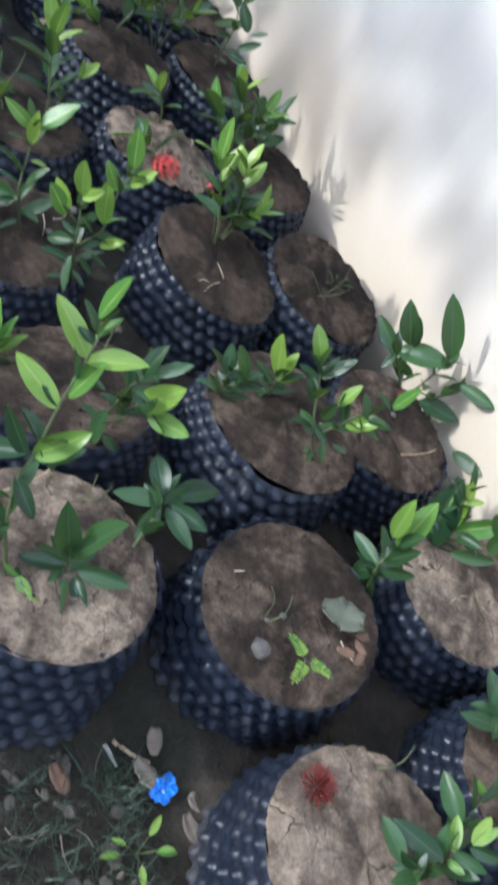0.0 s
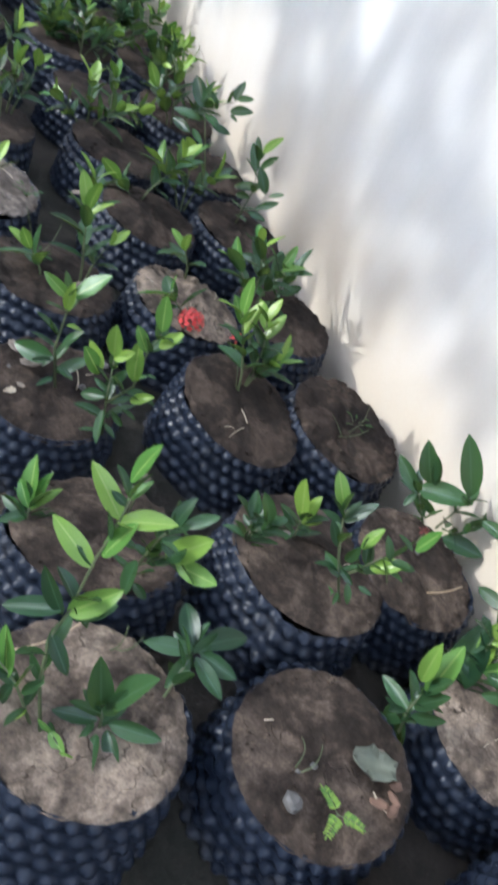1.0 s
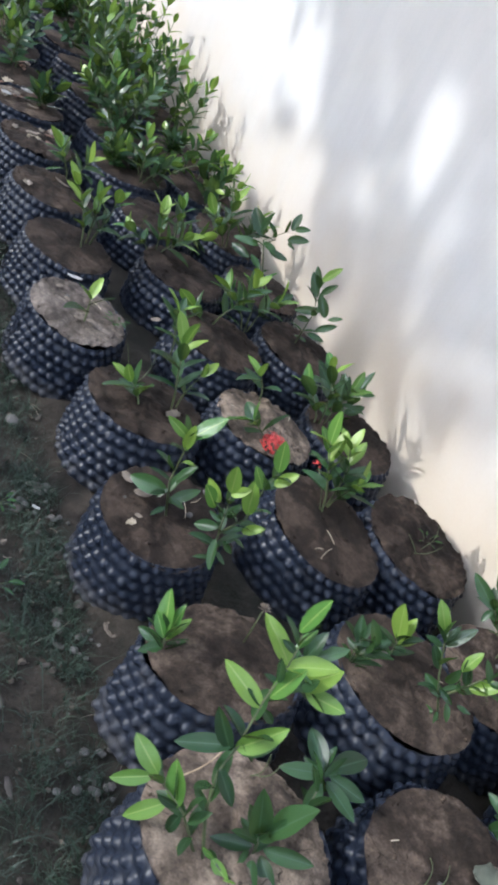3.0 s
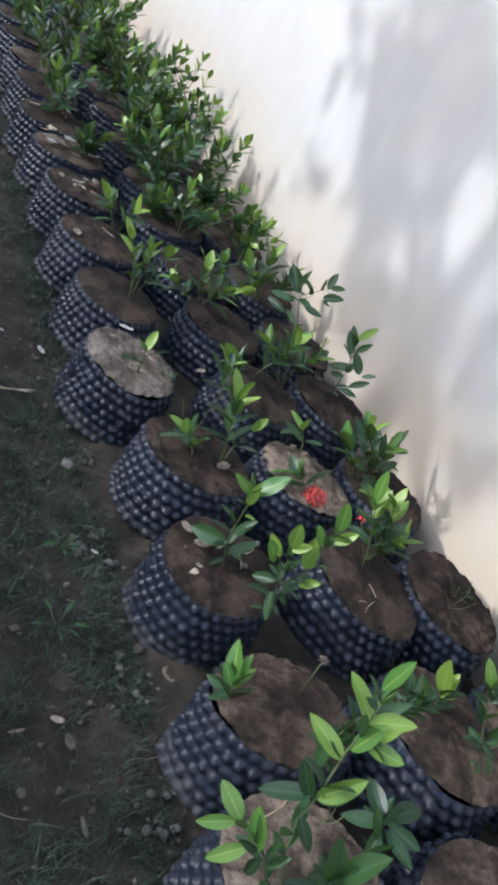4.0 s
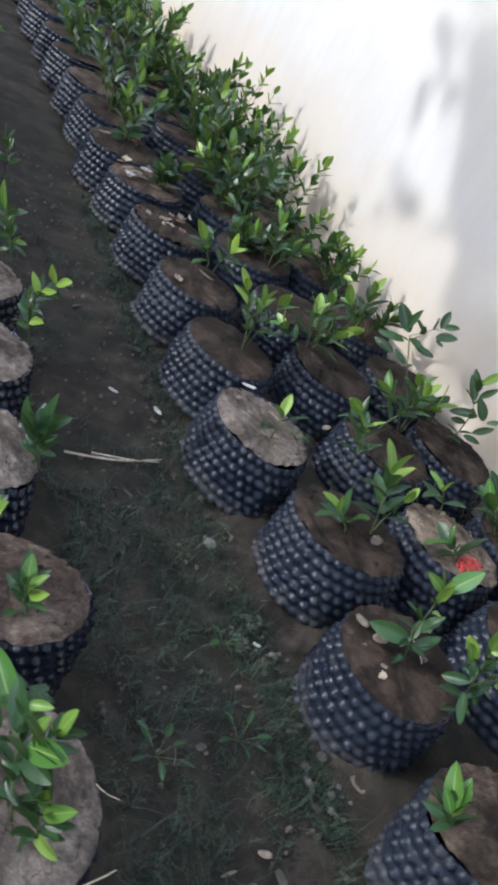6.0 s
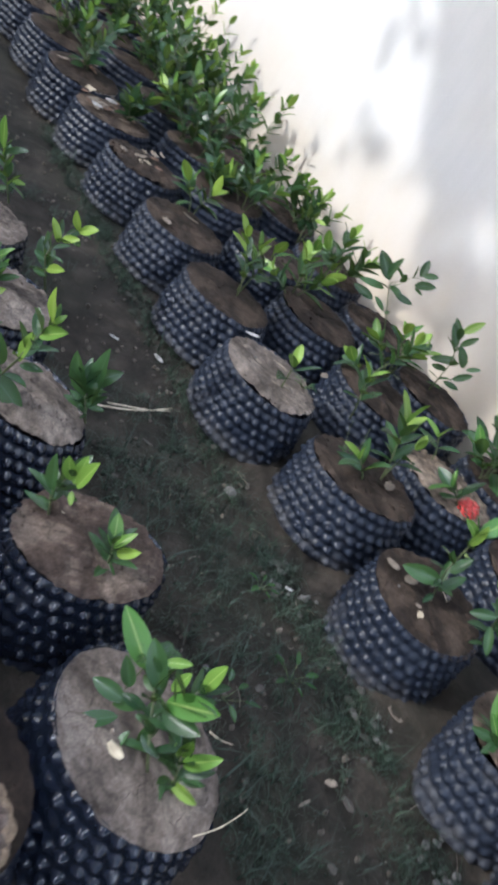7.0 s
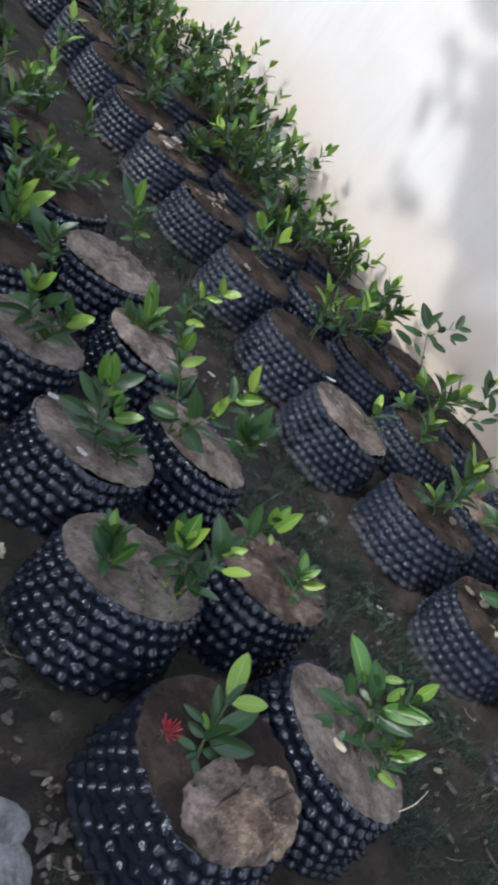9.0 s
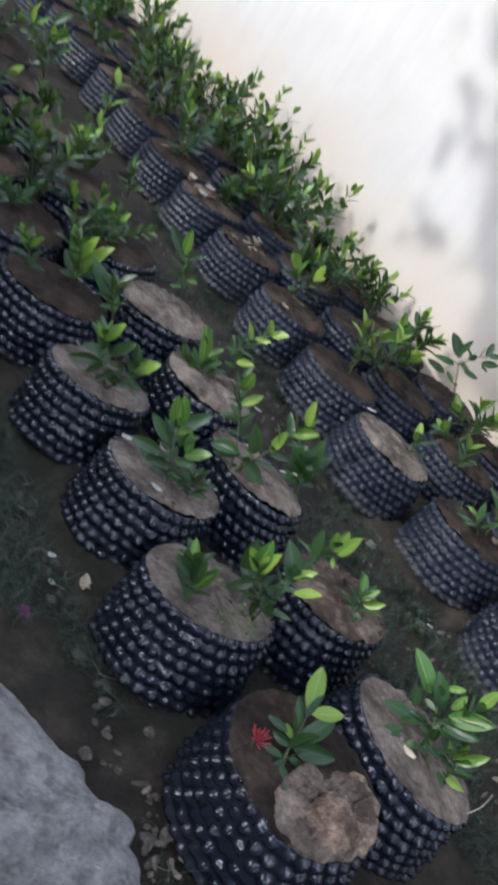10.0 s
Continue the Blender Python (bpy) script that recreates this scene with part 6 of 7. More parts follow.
for k, (x, y, z, l, w, turn, mat, name, label, cat) in enumerate((
        (0.164, 2.669, 0.004, 0.035, 0.014, 60, WHITE, "leaf_scrap", "small whitish dry leaf on bare earth", "leaf"),
        (0.304, 2.596, 0.004, 0.04, 0.018, 20, WHITE, "leaf_scrap", "whitish dry leaf at the foot of a pot", "leaf"),
        (0.464, 1.277, 0.012, 0.045, 0.026, 10, DEAD, "paper_scrap", "crumpled pale scrap at the foot of a pot", "litter"),
        (0.757, 0.333, 0.006, 0.035, 0.028, 40, DEAD, "dead_leaf", "pale brown dead leaf on dark earth", "leaf"),
        (0.738, 0.294, 0.006, 0.05, 0.03, 10, DEAD, "dead_leaf", "grey-brown dead leaf on dark earth", "leaf"),
        (0.708, 0.443, 0.006, 0.05, 0.03, 160, DEAD, "dead_leaf", "grey-brown dead leaf on dark earth", "leaf"),
        (0.679, 0.394, 0.006, 0.06, 0.032, 30, DEAD, "dead_leaf", "grey-brown dead leaf on dark earth", "leaf"),
        (0.515, 2.508, 0.222, 0.05, 0.018, 75, WHITE, "leaf_scrap", "whitish dry leaf on the soil of a pot", "leaf"),
        (0.778, 2.388, 0.2, 0.04, 0.02, 110, DEAD, "paper_scrap", "pale scrap lying between two pots", "litter"),
        (-0.443, 1.204, 0.232, 0.034, 0.020, 20, STRAW, "paper_scrap", "small white scrap on the soil of a pot", "litter"),
        (-0.78, 1.968, 0.22, 0.03, 0.018, 30, WHITE, "leaf_scrap", "small pale dry leaf on the soil of a pot", "leaf"),
        (-0.796, 2.138, 0.22, 0.03, 0.02, 80, WHITE, "leaf_scrap", "small pale dry leaf on the soil of a pot", "leaf"),
        (-0.976, 1.927, 0.006, 0.020, 0.014, 60, WHITE, "leaf_scrap", "small whitish dry leaf on dark earth", "leaf"),
        (-1.003, 1.849, 0.006, 0.018, 0.013, 10, WHITE, "leaf_scrap", "small whitish dry leaf on dark earth", "leaf"),
        (1.008, 0.54, 0.226, 0.085, 0.06, 60, OLIVE, "dead_leaf", "large withered dull green leaf lying on damp soil", "leaf"),
        (1.027, 0.481, 0.22, 0.03, 0.016, 15, RUSTY, "dead_leaf", "reddish withered leaves on damp soil", "leaf"),
        (1.042, 0.501, 0.22, 0.026, 0.018, 85, RUSTY, "dead_leaf", "rusty withered leaves on damp soil", "leaf"),
        (1.014, 0.461, 0.22, 0.03, 0.018, 120, RUSTY, "dead_leaf", "rusty withered leaves on damp soil", "leaf"),
        (0.994, 0.477, 0.22, 0.035, 0.018, 60, RUSTY, "dead_leaf", "reddish withered leaves on damp soil", "leaf"),
        (0.536, 0.412, 0.006, 0.05, 0.025, 20, RUSTY, "dead_leaf", "dark reddish dead leaf on dark earth", "leaf"),
        (0.529, 1.525, 0.222, 0.05, 0.03, 100, DEAD, "dead_leaf", "pale curled dead leaf on damp soil", "leaf"),
        (0.497, 1.575, 0.222, 0.04, 0.025, 20, DEAD, "dead_leaf", "reddish brown dead leaf on damp soil", "leaf"),
        (0.693, 1.858, 0.22, 0.05, 0.03, 120, DEAD, "dead_leaf", "pale curled dead leaf on damp soil", "leaf"))):
    scrap(name, (x, y, z), l, w, turn, mat, label, cat, 40 + k)


def crumpled_film(at, size, turn, seed, material, label, name="plastic_scrap", category="litter"):
    """A torn piece of thin film, crushed into facets, with a ragged outline."""
    bm = bmesh.new()
    n = 13
    sheets = []
    for layer in (0.0, -0.0012):
        rows = []
        for j in range(n):
            row = []
            for i in range(n):
                u, v = i / (n - 1) * 2 - 1, j / (n - 1) * 2 - 1
                pull = 0.72 + 0.4 * noise.noise(Vector((u * 1.7, v * 1.7, seed)))
                fold = noise.noise(Vector((u * 2.6 + v, v * 2.1 - u * 0.7, seed + 5.0)))
                row.append(bm.verts.new((u * size * pull * (1 - 0.35 * abs(v)), v * size * 0.55 * pull, 0.006 + layer + size * 0.30 * abs(fold) + size * 0.07 * noise.noise(Vector((u * 7, v * 7, seed))))))
            rows.append(row)
        grid_faces(bm, rows if layer == 0.0 else rows[::-1])
        sheets.append(rows)
    a, b = sheets
    ring = [(0, k) for k in range(n)] + [(k, n - 1) for k in range(1, n)] + [(n - 1, k) for k in range(n - 2, -1, -1)] + [(k, 0) for k in range(n - 2, 0, -1)]
    for (r, c), (r2, c2) in zip(ring, ring[1:] + ring[:1]):
        bm.faces.new((a[r2][c2], a[r][c], b[r][c], b[r2][c2]))
    ob = new(name, to_mesh(name, bm, material, False))
    ob.matrix_basis = pose(*at, 0, 0, turn)
    tagged(ob, label, category)


crumpled_film((0.705, 0.365, 0.004), 0.040, 40, 3, BLUE, "crumpled bright blue plastic film on dark earth")
for k, (x, y, z, size, turn, mat, label) in enumerate(((0.508, 3.578, 0.226, 0.042, 20, STRAW, "large curled pale dry leaf on the soil of a pot"), (0.459, 4.184, 0.226, 0.045, 60, STRAW, "curled pale dry leaf on the soil of a far pot"),
                                                       (0.541, 4.128, 0.226, 0.040, 10, WHITE, "curled pale dry leaf on the soil of a far pot"), (0.44, 4.02, 0.226, 0.036, 130, WHITE, "curled pale dry leaf on the soil of a far pot"),
                                                       (0.60, 3.70, 0.226, 0.036, 90, DEAD, "curled brown dry leaf on the soil of a pot"), (-0.914, 1.846, 0.002, 0.032, 60, STRAW, "torn pale dry leaf at the foot of a pot"),
                                                       (0.470, 1.415, 0.226, 0.020, 30, STRAW, "torn pale leaf piece on damp soil of a pot"), (0.535, 1.545, 0.226, 0.022, 80, STRAW, "torn pale leaf piece on damp soil of a pot"))):
    crumpled_film((x, y, z), size, turn, 20 + k, mat, label, "dead_leaf", "leaf")


def clay_lump():
    """Dry cracked clod in front of the rim: grey crust that sinks into the soil on one side and breaks off in scallops on the other."""
    base = new("clay_lump")
    base.matrix_basis = pose(-0.752, 1.139, 0.202, 0, 3, 0)
    tagged(base, "dry cracked clay clod crumbling over the pot rim", "clay lump")
    cracks = (((0.016, 0.034), (-0.045, 0.020), (-0.073, 0.006), (-0.086, -0.013), (-0.085, -0.045)), ((0.016, 0.034), (0.030, 0.055), (0.031, 0.072), (0.017, 0.100)),
              ((0.016, 0.034), (0.047, 0.028), (0.062, -0.003), (0.120, -0.003)), ((-0.045, 0.020), (-0.055, 0.060)), ((0.030, 0.055), (0.060, 0.066)))

    def off_crack(x, y):
        best = 1.0
        p = Vector((x + 0.006 * noise.noise(Vector((x * 70, y * 70, 2))), y + 0.006 * noise.noise(Vector((x * 70, y * 70, 8)))))
        for line in cracks:
            for a, b in zip(line, line[1:]):
                a, d = Vector(a), Vector(b) - Vector(a)
                f = max(0.0, min(1.0, (p - a).dot(d) / d.length_squared))
                best = min(best, (p - a - d * f).length)
        return best

    def height(x, y):
        f = math.hypot(x / 0.128, y / 0.094)
        side = 0.5 + 0.5 * math.cos(math.atan2(y / 0.094, x / 0.128) + 0.85)
        big = noise.fractal(Vector((x * 15, y * 15, 9)), 0.9, 2.1, 3)
        fine = noise.fractal(Vector((x * 60, y * 60, 4)), 0.7, 2.1, 4)
        up = 0.018 + (0.008 + 0.024 * side) * max(0.0, 1 - f ** (2 + 7 * side)) + 0.014 * big + 0.0045 * fine
        up -= 0.024 * math.exp(-((x - 0.058) ** 2 + (y + 0.030) ** 2) / 0.0009)
        up += 0.018 * math.exp(-((x + 0.020) ** 2 + (y + 0.014) ** 2) / 0.0014)
        return up - 0.015 * max(0.0, 1 - off_crack(x, y) / 0.0017)

    def patch(name, cx, cy, ax, ay, n, m, lift, rough, rag, material, label, seed, scallop=0.0):
        bm = bmesh.new()
        rows = []
        for j in range(1, m + 1):
            f = j / m
            row = []
            for i in range(n):
                t = math.tau * i / n
                side = max(0.0, math.cos(t + 0.4)) ** 0.5
                r = 1 - scallop * (1 - abs(math.sin(5.5 * t + 0.9))) * side + rag * noise.fractal(Vector((math.cos(t) * 2.6, math.sin(t) * 2.6, seed)), 0.6, 2.2, 6)
                x, y = cx + ax * f * r * math.cos(t), cy + ay * f * r * math.sin(t)
                z = height(x, y) + lift * (1 - f ** 6) + rough * noise.fractal(Vector((x * 95, y * 95, seed)), 0.55, 2.1, 5)
                row.append(bm.verts.new((x, y, z if j < m else -0.02)))
            rows.append(row)
        mid = bm.verts.new((cx, cy, height(cx, cy) + lift))
        for k in range(n):
            bm.faces.new((mid, rows[0][k], rows[0][(k + 1) % n]))
        grid_faces(bm, rows[::-1], True)
        return part(name, bm, material, base, label)

    patch("crust", 0, 0, 0.128, 0.094, 400, 110, 0.0, 0.0012, 0.07, CLOD_CRUST, "grey-brown cracked crust", 5, 0.10)
    patch("broken_core", -0.012, -0.030, 0.072, 0.052, 180, 54, 0.0035, 0.0055, 0.26, SOIL_CLOD, "crumbly tan core where the crust broke off", 3)
    rnd = random.Random(4)
    for k in range(6):
        t = math.radians(-70 + 19 * k)
        x, y = 0.111 * math.cos(t), 0.080 * math.sin(t)
        bm = bmesh.new()
        bmesh.ops.create_icosphere(bm, subdivisions=4, radius=1.0)
        size = rnd.uniform(0.85, 1.25)
        for v in bm.verts:
            d = v.co * (1 + 0.22 * noise.fractal(v.co * 1.1 + Vector((k * 3.3, 0, 0)), 0.9, 2.1, 3))
            v.co = Vector((d.x * 0.022, d.y * 0.021, d.z * 0.016 - 0.006 * d.x * d.x)) * size
        part("edge_scallop", bm, SOIL_OCHRE, base, "ochre crumbling edge" if k == 0 else "", pose(x, y, height(x * 0.88, y * 0.88) - 0.013, 0, 12, math.degrees(t)))


clay_lump()
blob("stone", (0.833, 0.504, 0.218), 0.018, STONE, "small angular grey stone on damp soil", "stone", 3)
blob("stone", (0.318, 2.012, 0.004), 0.02, STONE, "small grey stone on dark earth", "stone", 6)
soil_rnd = random.Random(12)
for k in range(46):
    kind = soil_rnd.random()
    x, y = soil_rnd.choice(((0.496, 0.67), (0.943, 0.581), (0.913, 0.163), (1.026, 0.995), (1.375, 0.988), (1.361, 1.463), (1.023, 1.444), (0.593, 1.484),
                            (0.517, 2.339), (0.991, 1.892), (-0.757, 1.232), (-0.747, 1.661), (-0.712, 2.046), (-0.331, 1.234), (-0.329, 1.665), (1.369, 0.592)))
    a, r = soil_rnd.uniform(0, math.tau), soil_rnd.uniform(0.03, 0.14)
    x, y = x + r * math.cos(a), y + r * math.sin(a)
    if kind < 0.45:
        b = soil_rnd.uniform(0, math.tau)
        l = soil_rnd.uniform(0.02, 0.07)
        rod("twig", (x, y, 0.217), (x + l * math.cos(b), y + l * math.sin(b), 0.219), 0.0011, STRAW, "thin dry straw on the soil of a pot", "twig", 0.004, k)
    elif kind < 0.75:
        scrap("dead_leaf", (x, y, 0.221), soil_rnd.uniform(0.015, 0.035), soil_rnd.uniform(0.008, 0.018), soil_rnd.uniform(0, 360), DEAD, "small dry leaf fragment on the soil of a pot", "leaf", 200 + k)
    else:
        blob("pebble", (x, y, 0.216), soil_rnd.uniform(0.004, 0.009), STONE, "small pebble on the soil of a pot", "stone", 300 + k)


pot_litter = random.Random(8)
for k in range(34):
    px, py = pot_litter.choice(((0.556, 3.645), (0.523, 4.059), (0.509, 4.472), (0.556, 3.645), (0.523, 4.059), (0.533, 3.18)))
    a, r = pot_litter.uniform(0, math.tau), pot_litter.uniform(0.03, 0.14)
    scrap("dead_leaf", (px + r * math.cos(a), py + r * math.sin(a), 0.224), pot_litter.uniform(0.03, 0.07), pot_litter.uniform(0.014, 0.032), pot_litter.uniform(0, 360),
          pot_litter.choice((DEAD, DEAD, RUSTY)), "curled brown dead leaf on the soil of a pot", "leaf", 700 + k, 0.35)
for k, (x, y, dx, dy, dz) in enumerate(((0.579, 0.8, 0.01, 0.0, 0.07), (0.59, 0.8, 0.03, -0.01, 0.05), (0.864, 0.551, 0.03, 0.02, 0.05), (0.863, 0.561, 0.0, 0.03, 0.045),
                                        (1.316, 1.401, 0.06, -0.02, 0.05), (1.326, 1.401, -0.05, 0.02, 0.05), (1.357, 1.42, 0.05, 0.04, 0.06), (0.975, 0.286, 0.05, 0.01, 0.05),
                                        (0.587, 1.977, -0.04, 0.02, 0.12), (0.597, 1.977, 0.05, 0.03, 0.09))):
    rod("grass_blade", (x, y, 0.212), (x + dx, y + dy, 0.215 + dz), 0.0013, STEM, "thin green grass blade growing from the soil of a pot", "grass blade", 0.012, 800 + k)


litter_rnd = random.Random(31)
for k in range(130):
    x, y = litter_rnd.choice(((litter_rnd.uniform(0.28, 0.42), litter_rnd.uniform(0.9, 3.6)), (litter_rnd.uniform(-0.12, 0.4), litter_rnd.uniform(0.7, 2.2)),
                              (litter_rnd.uniform(0.3, 0.66), litter_rnd.uniform(0.2, 0.46)), (litter_rnd.uniform(-1.02, -0.95), litter_rnd.uniform(1.0, 2.2))))
    if litter_rnd.random() < 0.65:
        scrap("dead_leaf", (x, y, 0.003), litter_rnd.uniform(0.015, 0.045), litter_rnd.uniform(0.010, 0.026), litter_rnd.uniform(0, 360), ROTTEN, "dark rotting leaf fragment on damp earth", "leaf", 500 + k, 0.15)
    else:
        b, l = litter_rnd.uniform(0, math.tau), litter_rnd.uniform(0.02, 0.07)
        rod("twig", (x, y, 0.003), (x + l * math.cos(b), y + l * math.sin(b), 0.004), 0.0012, DEAD, "thin dry twig on damp earth", "twig", 0.004, 600 + k)


for k, (x, y, l, w, turn, mat) in enumerate(((0.173, 1.156, 0.03, 0.016, 70, DEAD), (0.081, 1.130, 0.035, 0.007, 100, DEAD),
                                             (0.342, 1.664, 0.022, 0.012, 50, WHITE))):
    scrap("dead_leaf", (x, y, 0.006), l, w, turn, mat, "dull dry leaf on dark earth beside the pots", "leaf", 960 + k, 0.4)
base_rnd = random.Random(21)
for k in range(44):
    y = base_rnd.choice((base_rnd.uniform(0.82, 1.0), base_rnd.uniform(1.2, 1.32), base_rnd.uniform(1.62, 1.76)))
    blob("clod", (base_rnd.gauss(0.375, 0.028), y, 0.002), base_rnd.uniform(0.004, 0.011), STONE, "grey earth clod at the foot of a pot", "clod", 1000 + k)
foot_rnd = random.Random(77)
for k in range(26):
    f = foot_rnd.random()
    x, y = -0.945 - 0.02 * f + foot_rnd.gauss(0, 0.018), 1.34 - 0.19 * f
    if k % 3:
        blob("clod", (x, y, 0.004), foot_rnd.uniform(0.003, 0.008), SOIL_PALE, "small pale dry clod at the foot of a pot", "clod", 900 + k)
    else:
        scrap("dead_leaf", (x, y, 0.005), foot_rnd.uniform(0.014, 0.026), foot_rnd.uniform(0.009, 0.016), foot_rnd.uniform(0, 360), DEAD, "small pale leaf fragment on dark earth", "leaf", 930 + k, 0.3)
for x, y, size in ((-0.90, 1.452, 0.014), (-1.066, 1.430, 0.015), (-1.008, 1.386, 0.008), (-1.035, 1.405, 0.006)):
    blob("clod", (x, y, 0.006), size, SOIL_PALE, "pale dry clod on dark earth", "clod", int(size * 9000))


def weed(at, leaves, size, seed, label):
    """A low seedling of small oval leaflets on thin stalks."""
    rnd = random.Random(seed)
    base = new("weed")
    base.matrix_basis = Matrix.Translation(at)
    tagged(base, label, "weed")
    for k in range(leaves):
        a = k * 2.4 + rnd.uniform(-0.3, 0.3)
        d = Vector((math.cos(a), math.sin(a), rnd.uniform(0.3, 1.1))).normalized()
        p = d * size * rnd.uniform(0.5, 1.1)
        bm = bmesh.new()
        tube(bm, [Vector((0, 0, -0.004)), p * 0.6, p], [0.0011, 0.0009, 0.0007], 4)
        part("stalk", bm, STEM, base)
        part("leaf", rnd.choice(NEW_LEAVES if "bright" in label else OLD_LEAVES), None, base, "", leaf_frame(p, Vector((d.x, d.y, 0.15)), Vector((0, 0, 1)), size * rnd.uniform(0.6, 0.9)))
    return base


def fern_leaf(at, turn, length, base, leaves=NEW_LEAVES):
    """A feathery leaf: a thin rib with eight pairs of narrow leaflets and one at the tip."""
    m = pose(*at, 0, 0, turn)
    bm = bmesh.new()
    tube(bm, [m @ Vector((0, 0, 0)), m @ Vector((0, length * 0.5, 0.006)), m @ Vector((0, length, 0.002))], [0.0008, 0.0007, 0.0005], 4)
    part("rib", bm, STEM, base)
    for k in range(8):
        f = 0.22 + 0.75 * k / 7
        for side in (-1, 1):
            at_rib = m @ Matrix.Translation((0, length * f, 0.006 - 0.016 * (f - 0.5) ** 2))
            part("leaflet", leaves[k % 4], None, base, "", at_rib @ pose(0, 0, 0, 10, 0, -68 * side) @ Matrix.Scale(length * 0.34 * (1.05 - 0.45 * f), 4))
    part("leaflet", leaves[0], None, base, "", m @ Matrix.Translation((0, length, 0.002)) @ Matrix.Scale(length * 0.2, 4))


seedling = tagged(new("seedling"), "small feathery green seedling on damp soil", "seedling")
seedling.matrix_basis = Matrix.Translation((0.9, 0.468, 0.222))
bm = bmesh.new()
tube(bm, [Vector((0, 0, -0.012)), Vector((0, 0, 0.0)), Vector((0.0, 0.0, 0.01))], [0.0014, 0.0012, 0.001], 5)
part("stem", bm, STEM, seedling)
for turn in (15, 130, 230):
    fern_leaf((0, 0, 0.008), turn, 0.045, seedling)
feathery = tagged(new("weed"), "small feathery dark green weed growing from dry soil", "weed")
feathery.matrix_basis = Matrix.Translation((-0.375, 1.318, 0.225))
bm = bmesh.new()
tube(bm, [Vector((0, 0, -0.014)), Vector((-0.006, -0.008, 0.06)), Vector((-0.016, -0.018, 0.135))], [0.0016, 0.0013, 0.001], 5)
part("stem", bm, STEM, feathery)
for turn, high in ((20, 0.12), (110, 0.125), (200, 0.13), (290, 0.12), (60, 0.135), (240, 0.135)):
    fern_leaf((-0.016 * high / 0.135, -0.018 * high / 0.135, high), turn, 0.038, feathery, OLD_LEAVES)
weed((0.64, 0.28, 0), 6, 0.04, 1, "low bright green weed on dark earth")
weed((0.593, 1.962, 0.214), 14, 0.03, 2, "low pale green weed on the soil of a pot")
weed((0.608, 2.282, 0.214), 11, 0.028, 3, "low pale green weed on the soil of a pot")
weed((-0.7, 1.593, 0.214), 6, 0.022, 4, "small bright green weed on dry soil of a pot")
weed((-0.765, 1.579, 0.212), 5, 0.018, 14, "small bright green weed on dry soil of a pot")
weed((-0.714, 1.547, 0.210), 5, 0.016, 15, "small bright green weed on dry soil of a pot")
weed((-0.002, 1.386, 0), 7, 0.05, 6, "low broad-leaved weed on dark earth")
weed((0.207, 1.41, 0), 7, 0.045, 7, "low broad-leaved weed on dark earth")
weed((0.251, 1.675, 0), 6, 0.04, 8, "low broad-leaved weed on dark earth")
weed((1.387, 1.45, 0.214), 6, 0.03, 5, "low green weed on the soil of a pot")


# ---------------------------------------------------------------- grass and clods
def on_path(x, y):
    """Earth that no pot covers."""
    if -0.13 < x < 0.40 or (x < -0.96 and not (x < -1.02 and y < 1.76)):
        return True
    return y < 0.46 and 0.2 < x < 0.66


def grass_tufts(count, seed):
    rnd = random.Random(seed)
    verts, faces = [], []
    made = 0
    while made < count:
        x, y = rnd.uniform(-1.5, 0.68), rnd.uniform(0.1, 4.2)
        dens = noise.noise(Vector((x * 3.2, y * 3.2, 2.0))) * 0.8 + 0.42
        if 0.30 < x < 0.42:
            dens += 0.45
        if x < -0.93:
            dens += 0.5 if y > 1.5 else -0.35
        if -0.1 < x < 0.3 and y > 2.2:
            dens -= 0.42
        if not on_path(x, y) or rnd.random() > dens:
            continue
        made += 1
        for _ in range(rnd.randint(3, 12)):
            a = rnd.uniform(0, math.tau)
            l = rnd.uniform(0.012, 0.05) * (2.2 if rnd.random() < 0.10 else 1)
            w = rnd.uniform(0.0008, 0.0017) * (2.2 if rnd.random() < 0.15 else 1)
            lean = rnd.uniform(0.4, 1.7)
            bx, by = x + rnd.uniform(-0.02, 0.02), y + rnd.uniform(-0.02, 0.02)
            k = len(verts)
            n = 4
            for j in range(n + 1):
                f = j / n
                out = l * lean * f * f * 0.9
                up = l * f * (1 - 0.35 * lean * f)
                cx, cy = bx + math.cos(a) * out, by + math.sin(a) * out
                ww = w * (1 - f * 0.9)
                verts.append((cx - math.sin(a) * ww, cy + math.cos(a) * ww, up - 0.006))
                verts.append((cx + math.sin(a) * ww, cy - math.cos(a) * ww, up - 0.006))
            for j in range(n):
                faces.append((k + 2 * j, k + 2 * j + 1, k + 2 * j + 3, k + 2 * j + 2))
    me = bpy.data.meshes.new("grass")
    me.from_pydata(verts, [], faces)
    me.materials.append(GRASS)
    return tagged(new("grass", me), "sparse dark green grass on the earth between pots", "grass", kind="stuff")


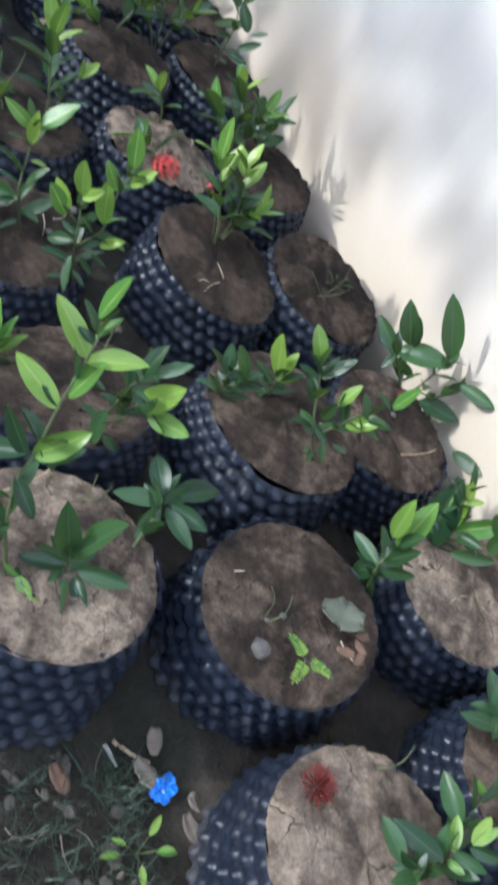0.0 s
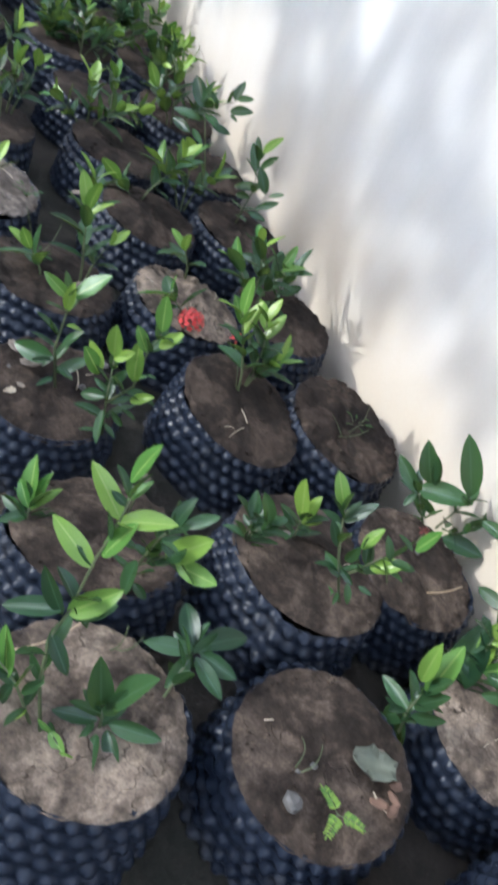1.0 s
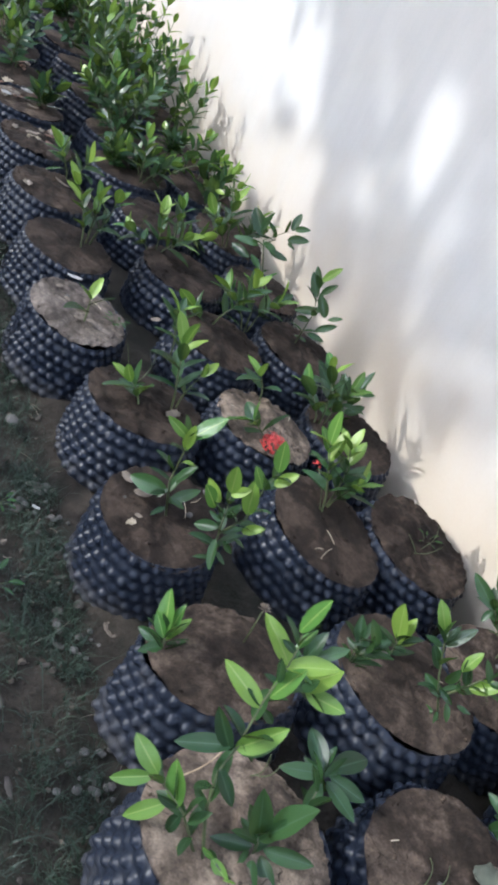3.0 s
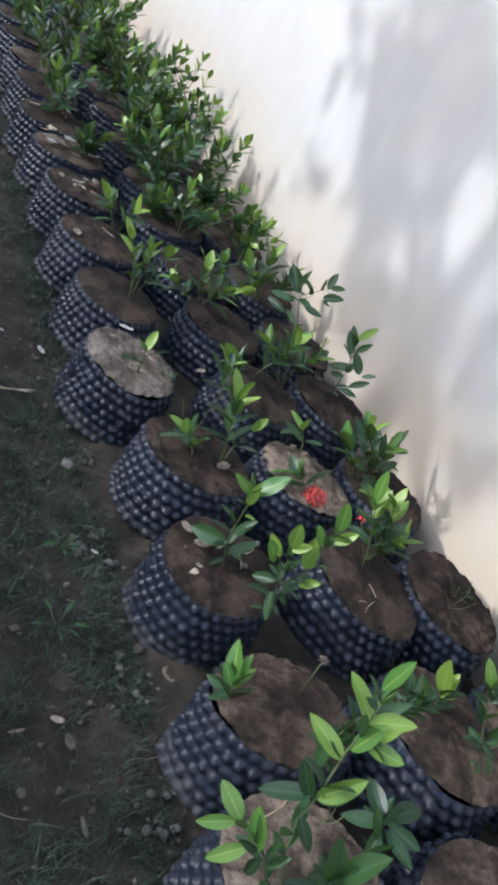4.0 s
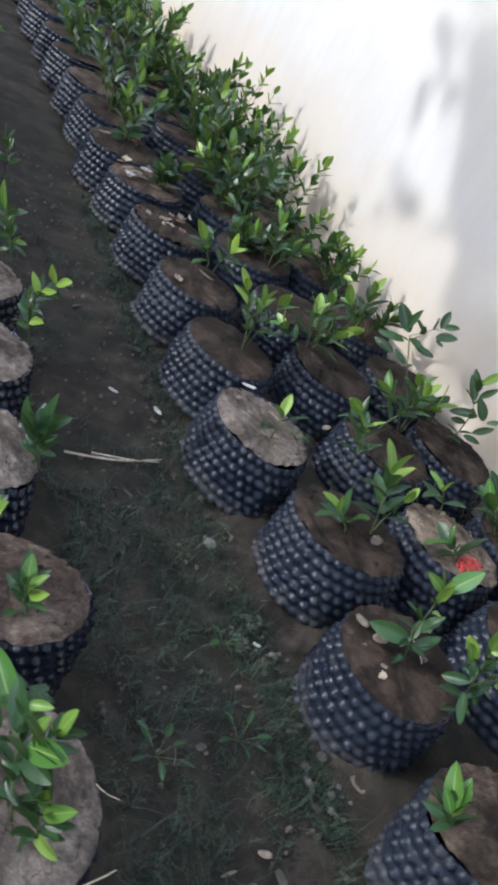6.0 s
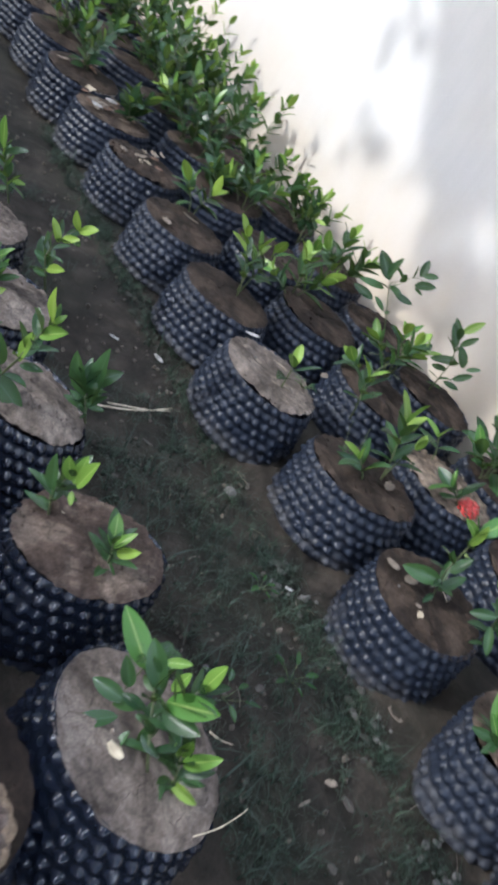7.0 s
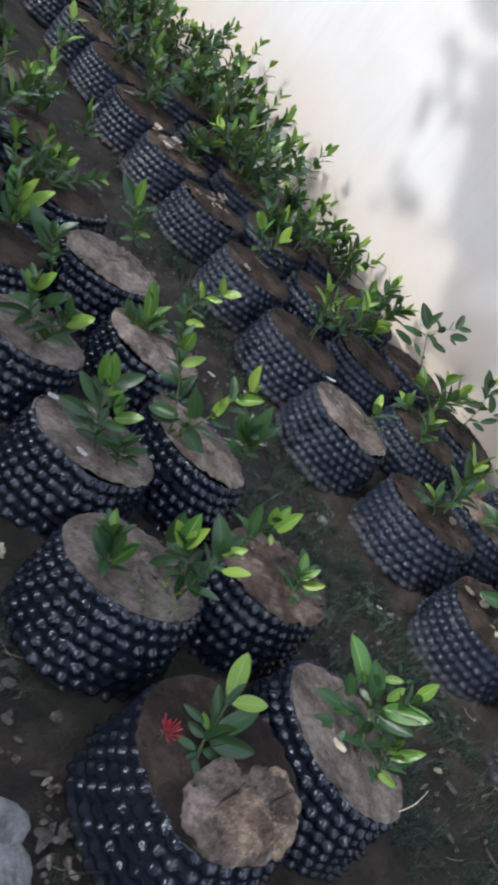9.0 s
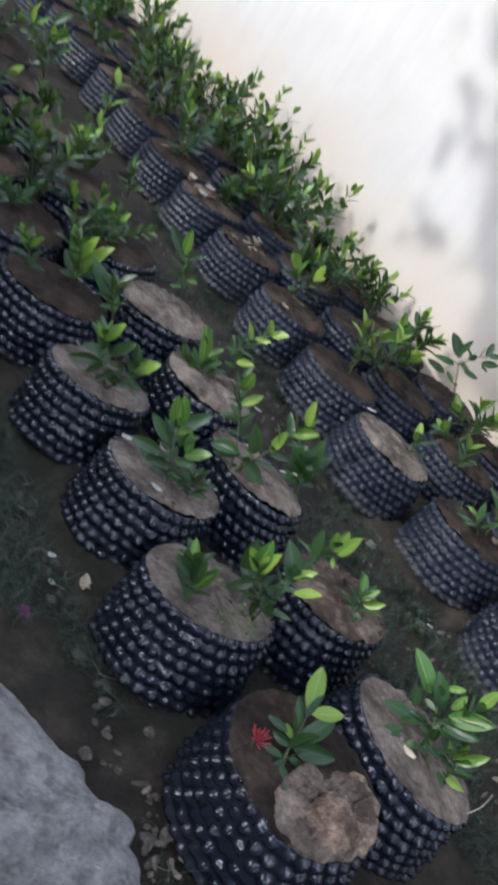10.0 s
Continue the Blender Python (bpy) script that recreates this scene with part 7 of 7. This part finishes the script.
grass_tufts(4300, 4)


def clods(count, seed):
    rnd = random.Random(seed)
    bm = bmesh.new()
    made = 0
    while made < count:
        x, y = rnd.uniform(-1.6, 0.68), rnd.uniform(0.1, 4.5)
        if not on_path(x, y):
            continue
        made += 1
        s = rnd.uniform(0.003, 0.010)
        d = bmesh.ops.create_icosphere(bm, subdivisions=1, radius=s, matrix=pose(x, y, -0.004, rnd.uniform(0, 360), rnd.uniform(0, 360), 0) @ Matrix.Diagonal((1, rnd.uniform(0.6, 1), rnd.uniform(0.5, 0.9), 1)))
        for v in d["verts"]:
            v.co += Vector((rnd.uniform(-1, 1), rnd.uniform(-1, 1), rnd.uniform(-1, 1))) * s * 0.25
    ob = new("earth_clods", to_mesh("earth_clods", bm, CLOD, False))
    return tagged(ob, "small dry clods and crumbs scattered on dark earth", "clods", kind="stuff")


CLOD = plain("clod", (0.045, 0.037, 0.029), (0.11, 0.09, 0.07), 9, 0.95, 0.4)
clods(900, 8)


# ---------------------------------------------------------------- the pale cement heap
def cement():
    bm = bmesh.new()
    rows = []
    n = 150
    for j in range(n + 1):
        y = -1.6 + 3.36 * j / n
        edge = -1.015 - 0.30 * max(0.0, (y - 1.15) / 0.6) ** 1.9 + 0.05 * noise.fractal(Vector((y * 9, 0, 0)), 0.9, 2.1, 4)
        row = []
        for i in range(n + 1):
            f = i / n
            x = edge - 1.5 * f * (0.35 + 0.65 * f)
            top = 0.07 * (1 - math.exp(-(edge - x) * 16)) * max(0.0, min(1.0, (1.76 - y) * 6)) ** 0.5
            k = top / 0.07
            z = top + k * (0.022 * noise.fractal(Vector((x * 8, y * 8, 1)), 0.8, 2.1, 4) + 0.020 * noise.fractal(Vector((x * 45, y * 45, 4)), 0.5, 2.1, 5)) - 0.012
            row.append(bm.verts.new((x, y, z)))
        rows.append(row)
    grid_faces(bm, [r[::-1] for r in rows])
    tagged(new("cement_slab", to_mesh("cement_slab", bm, LUMP)), "rough pale grey hardened cement slab on dark earth", "cement slab")


cement()
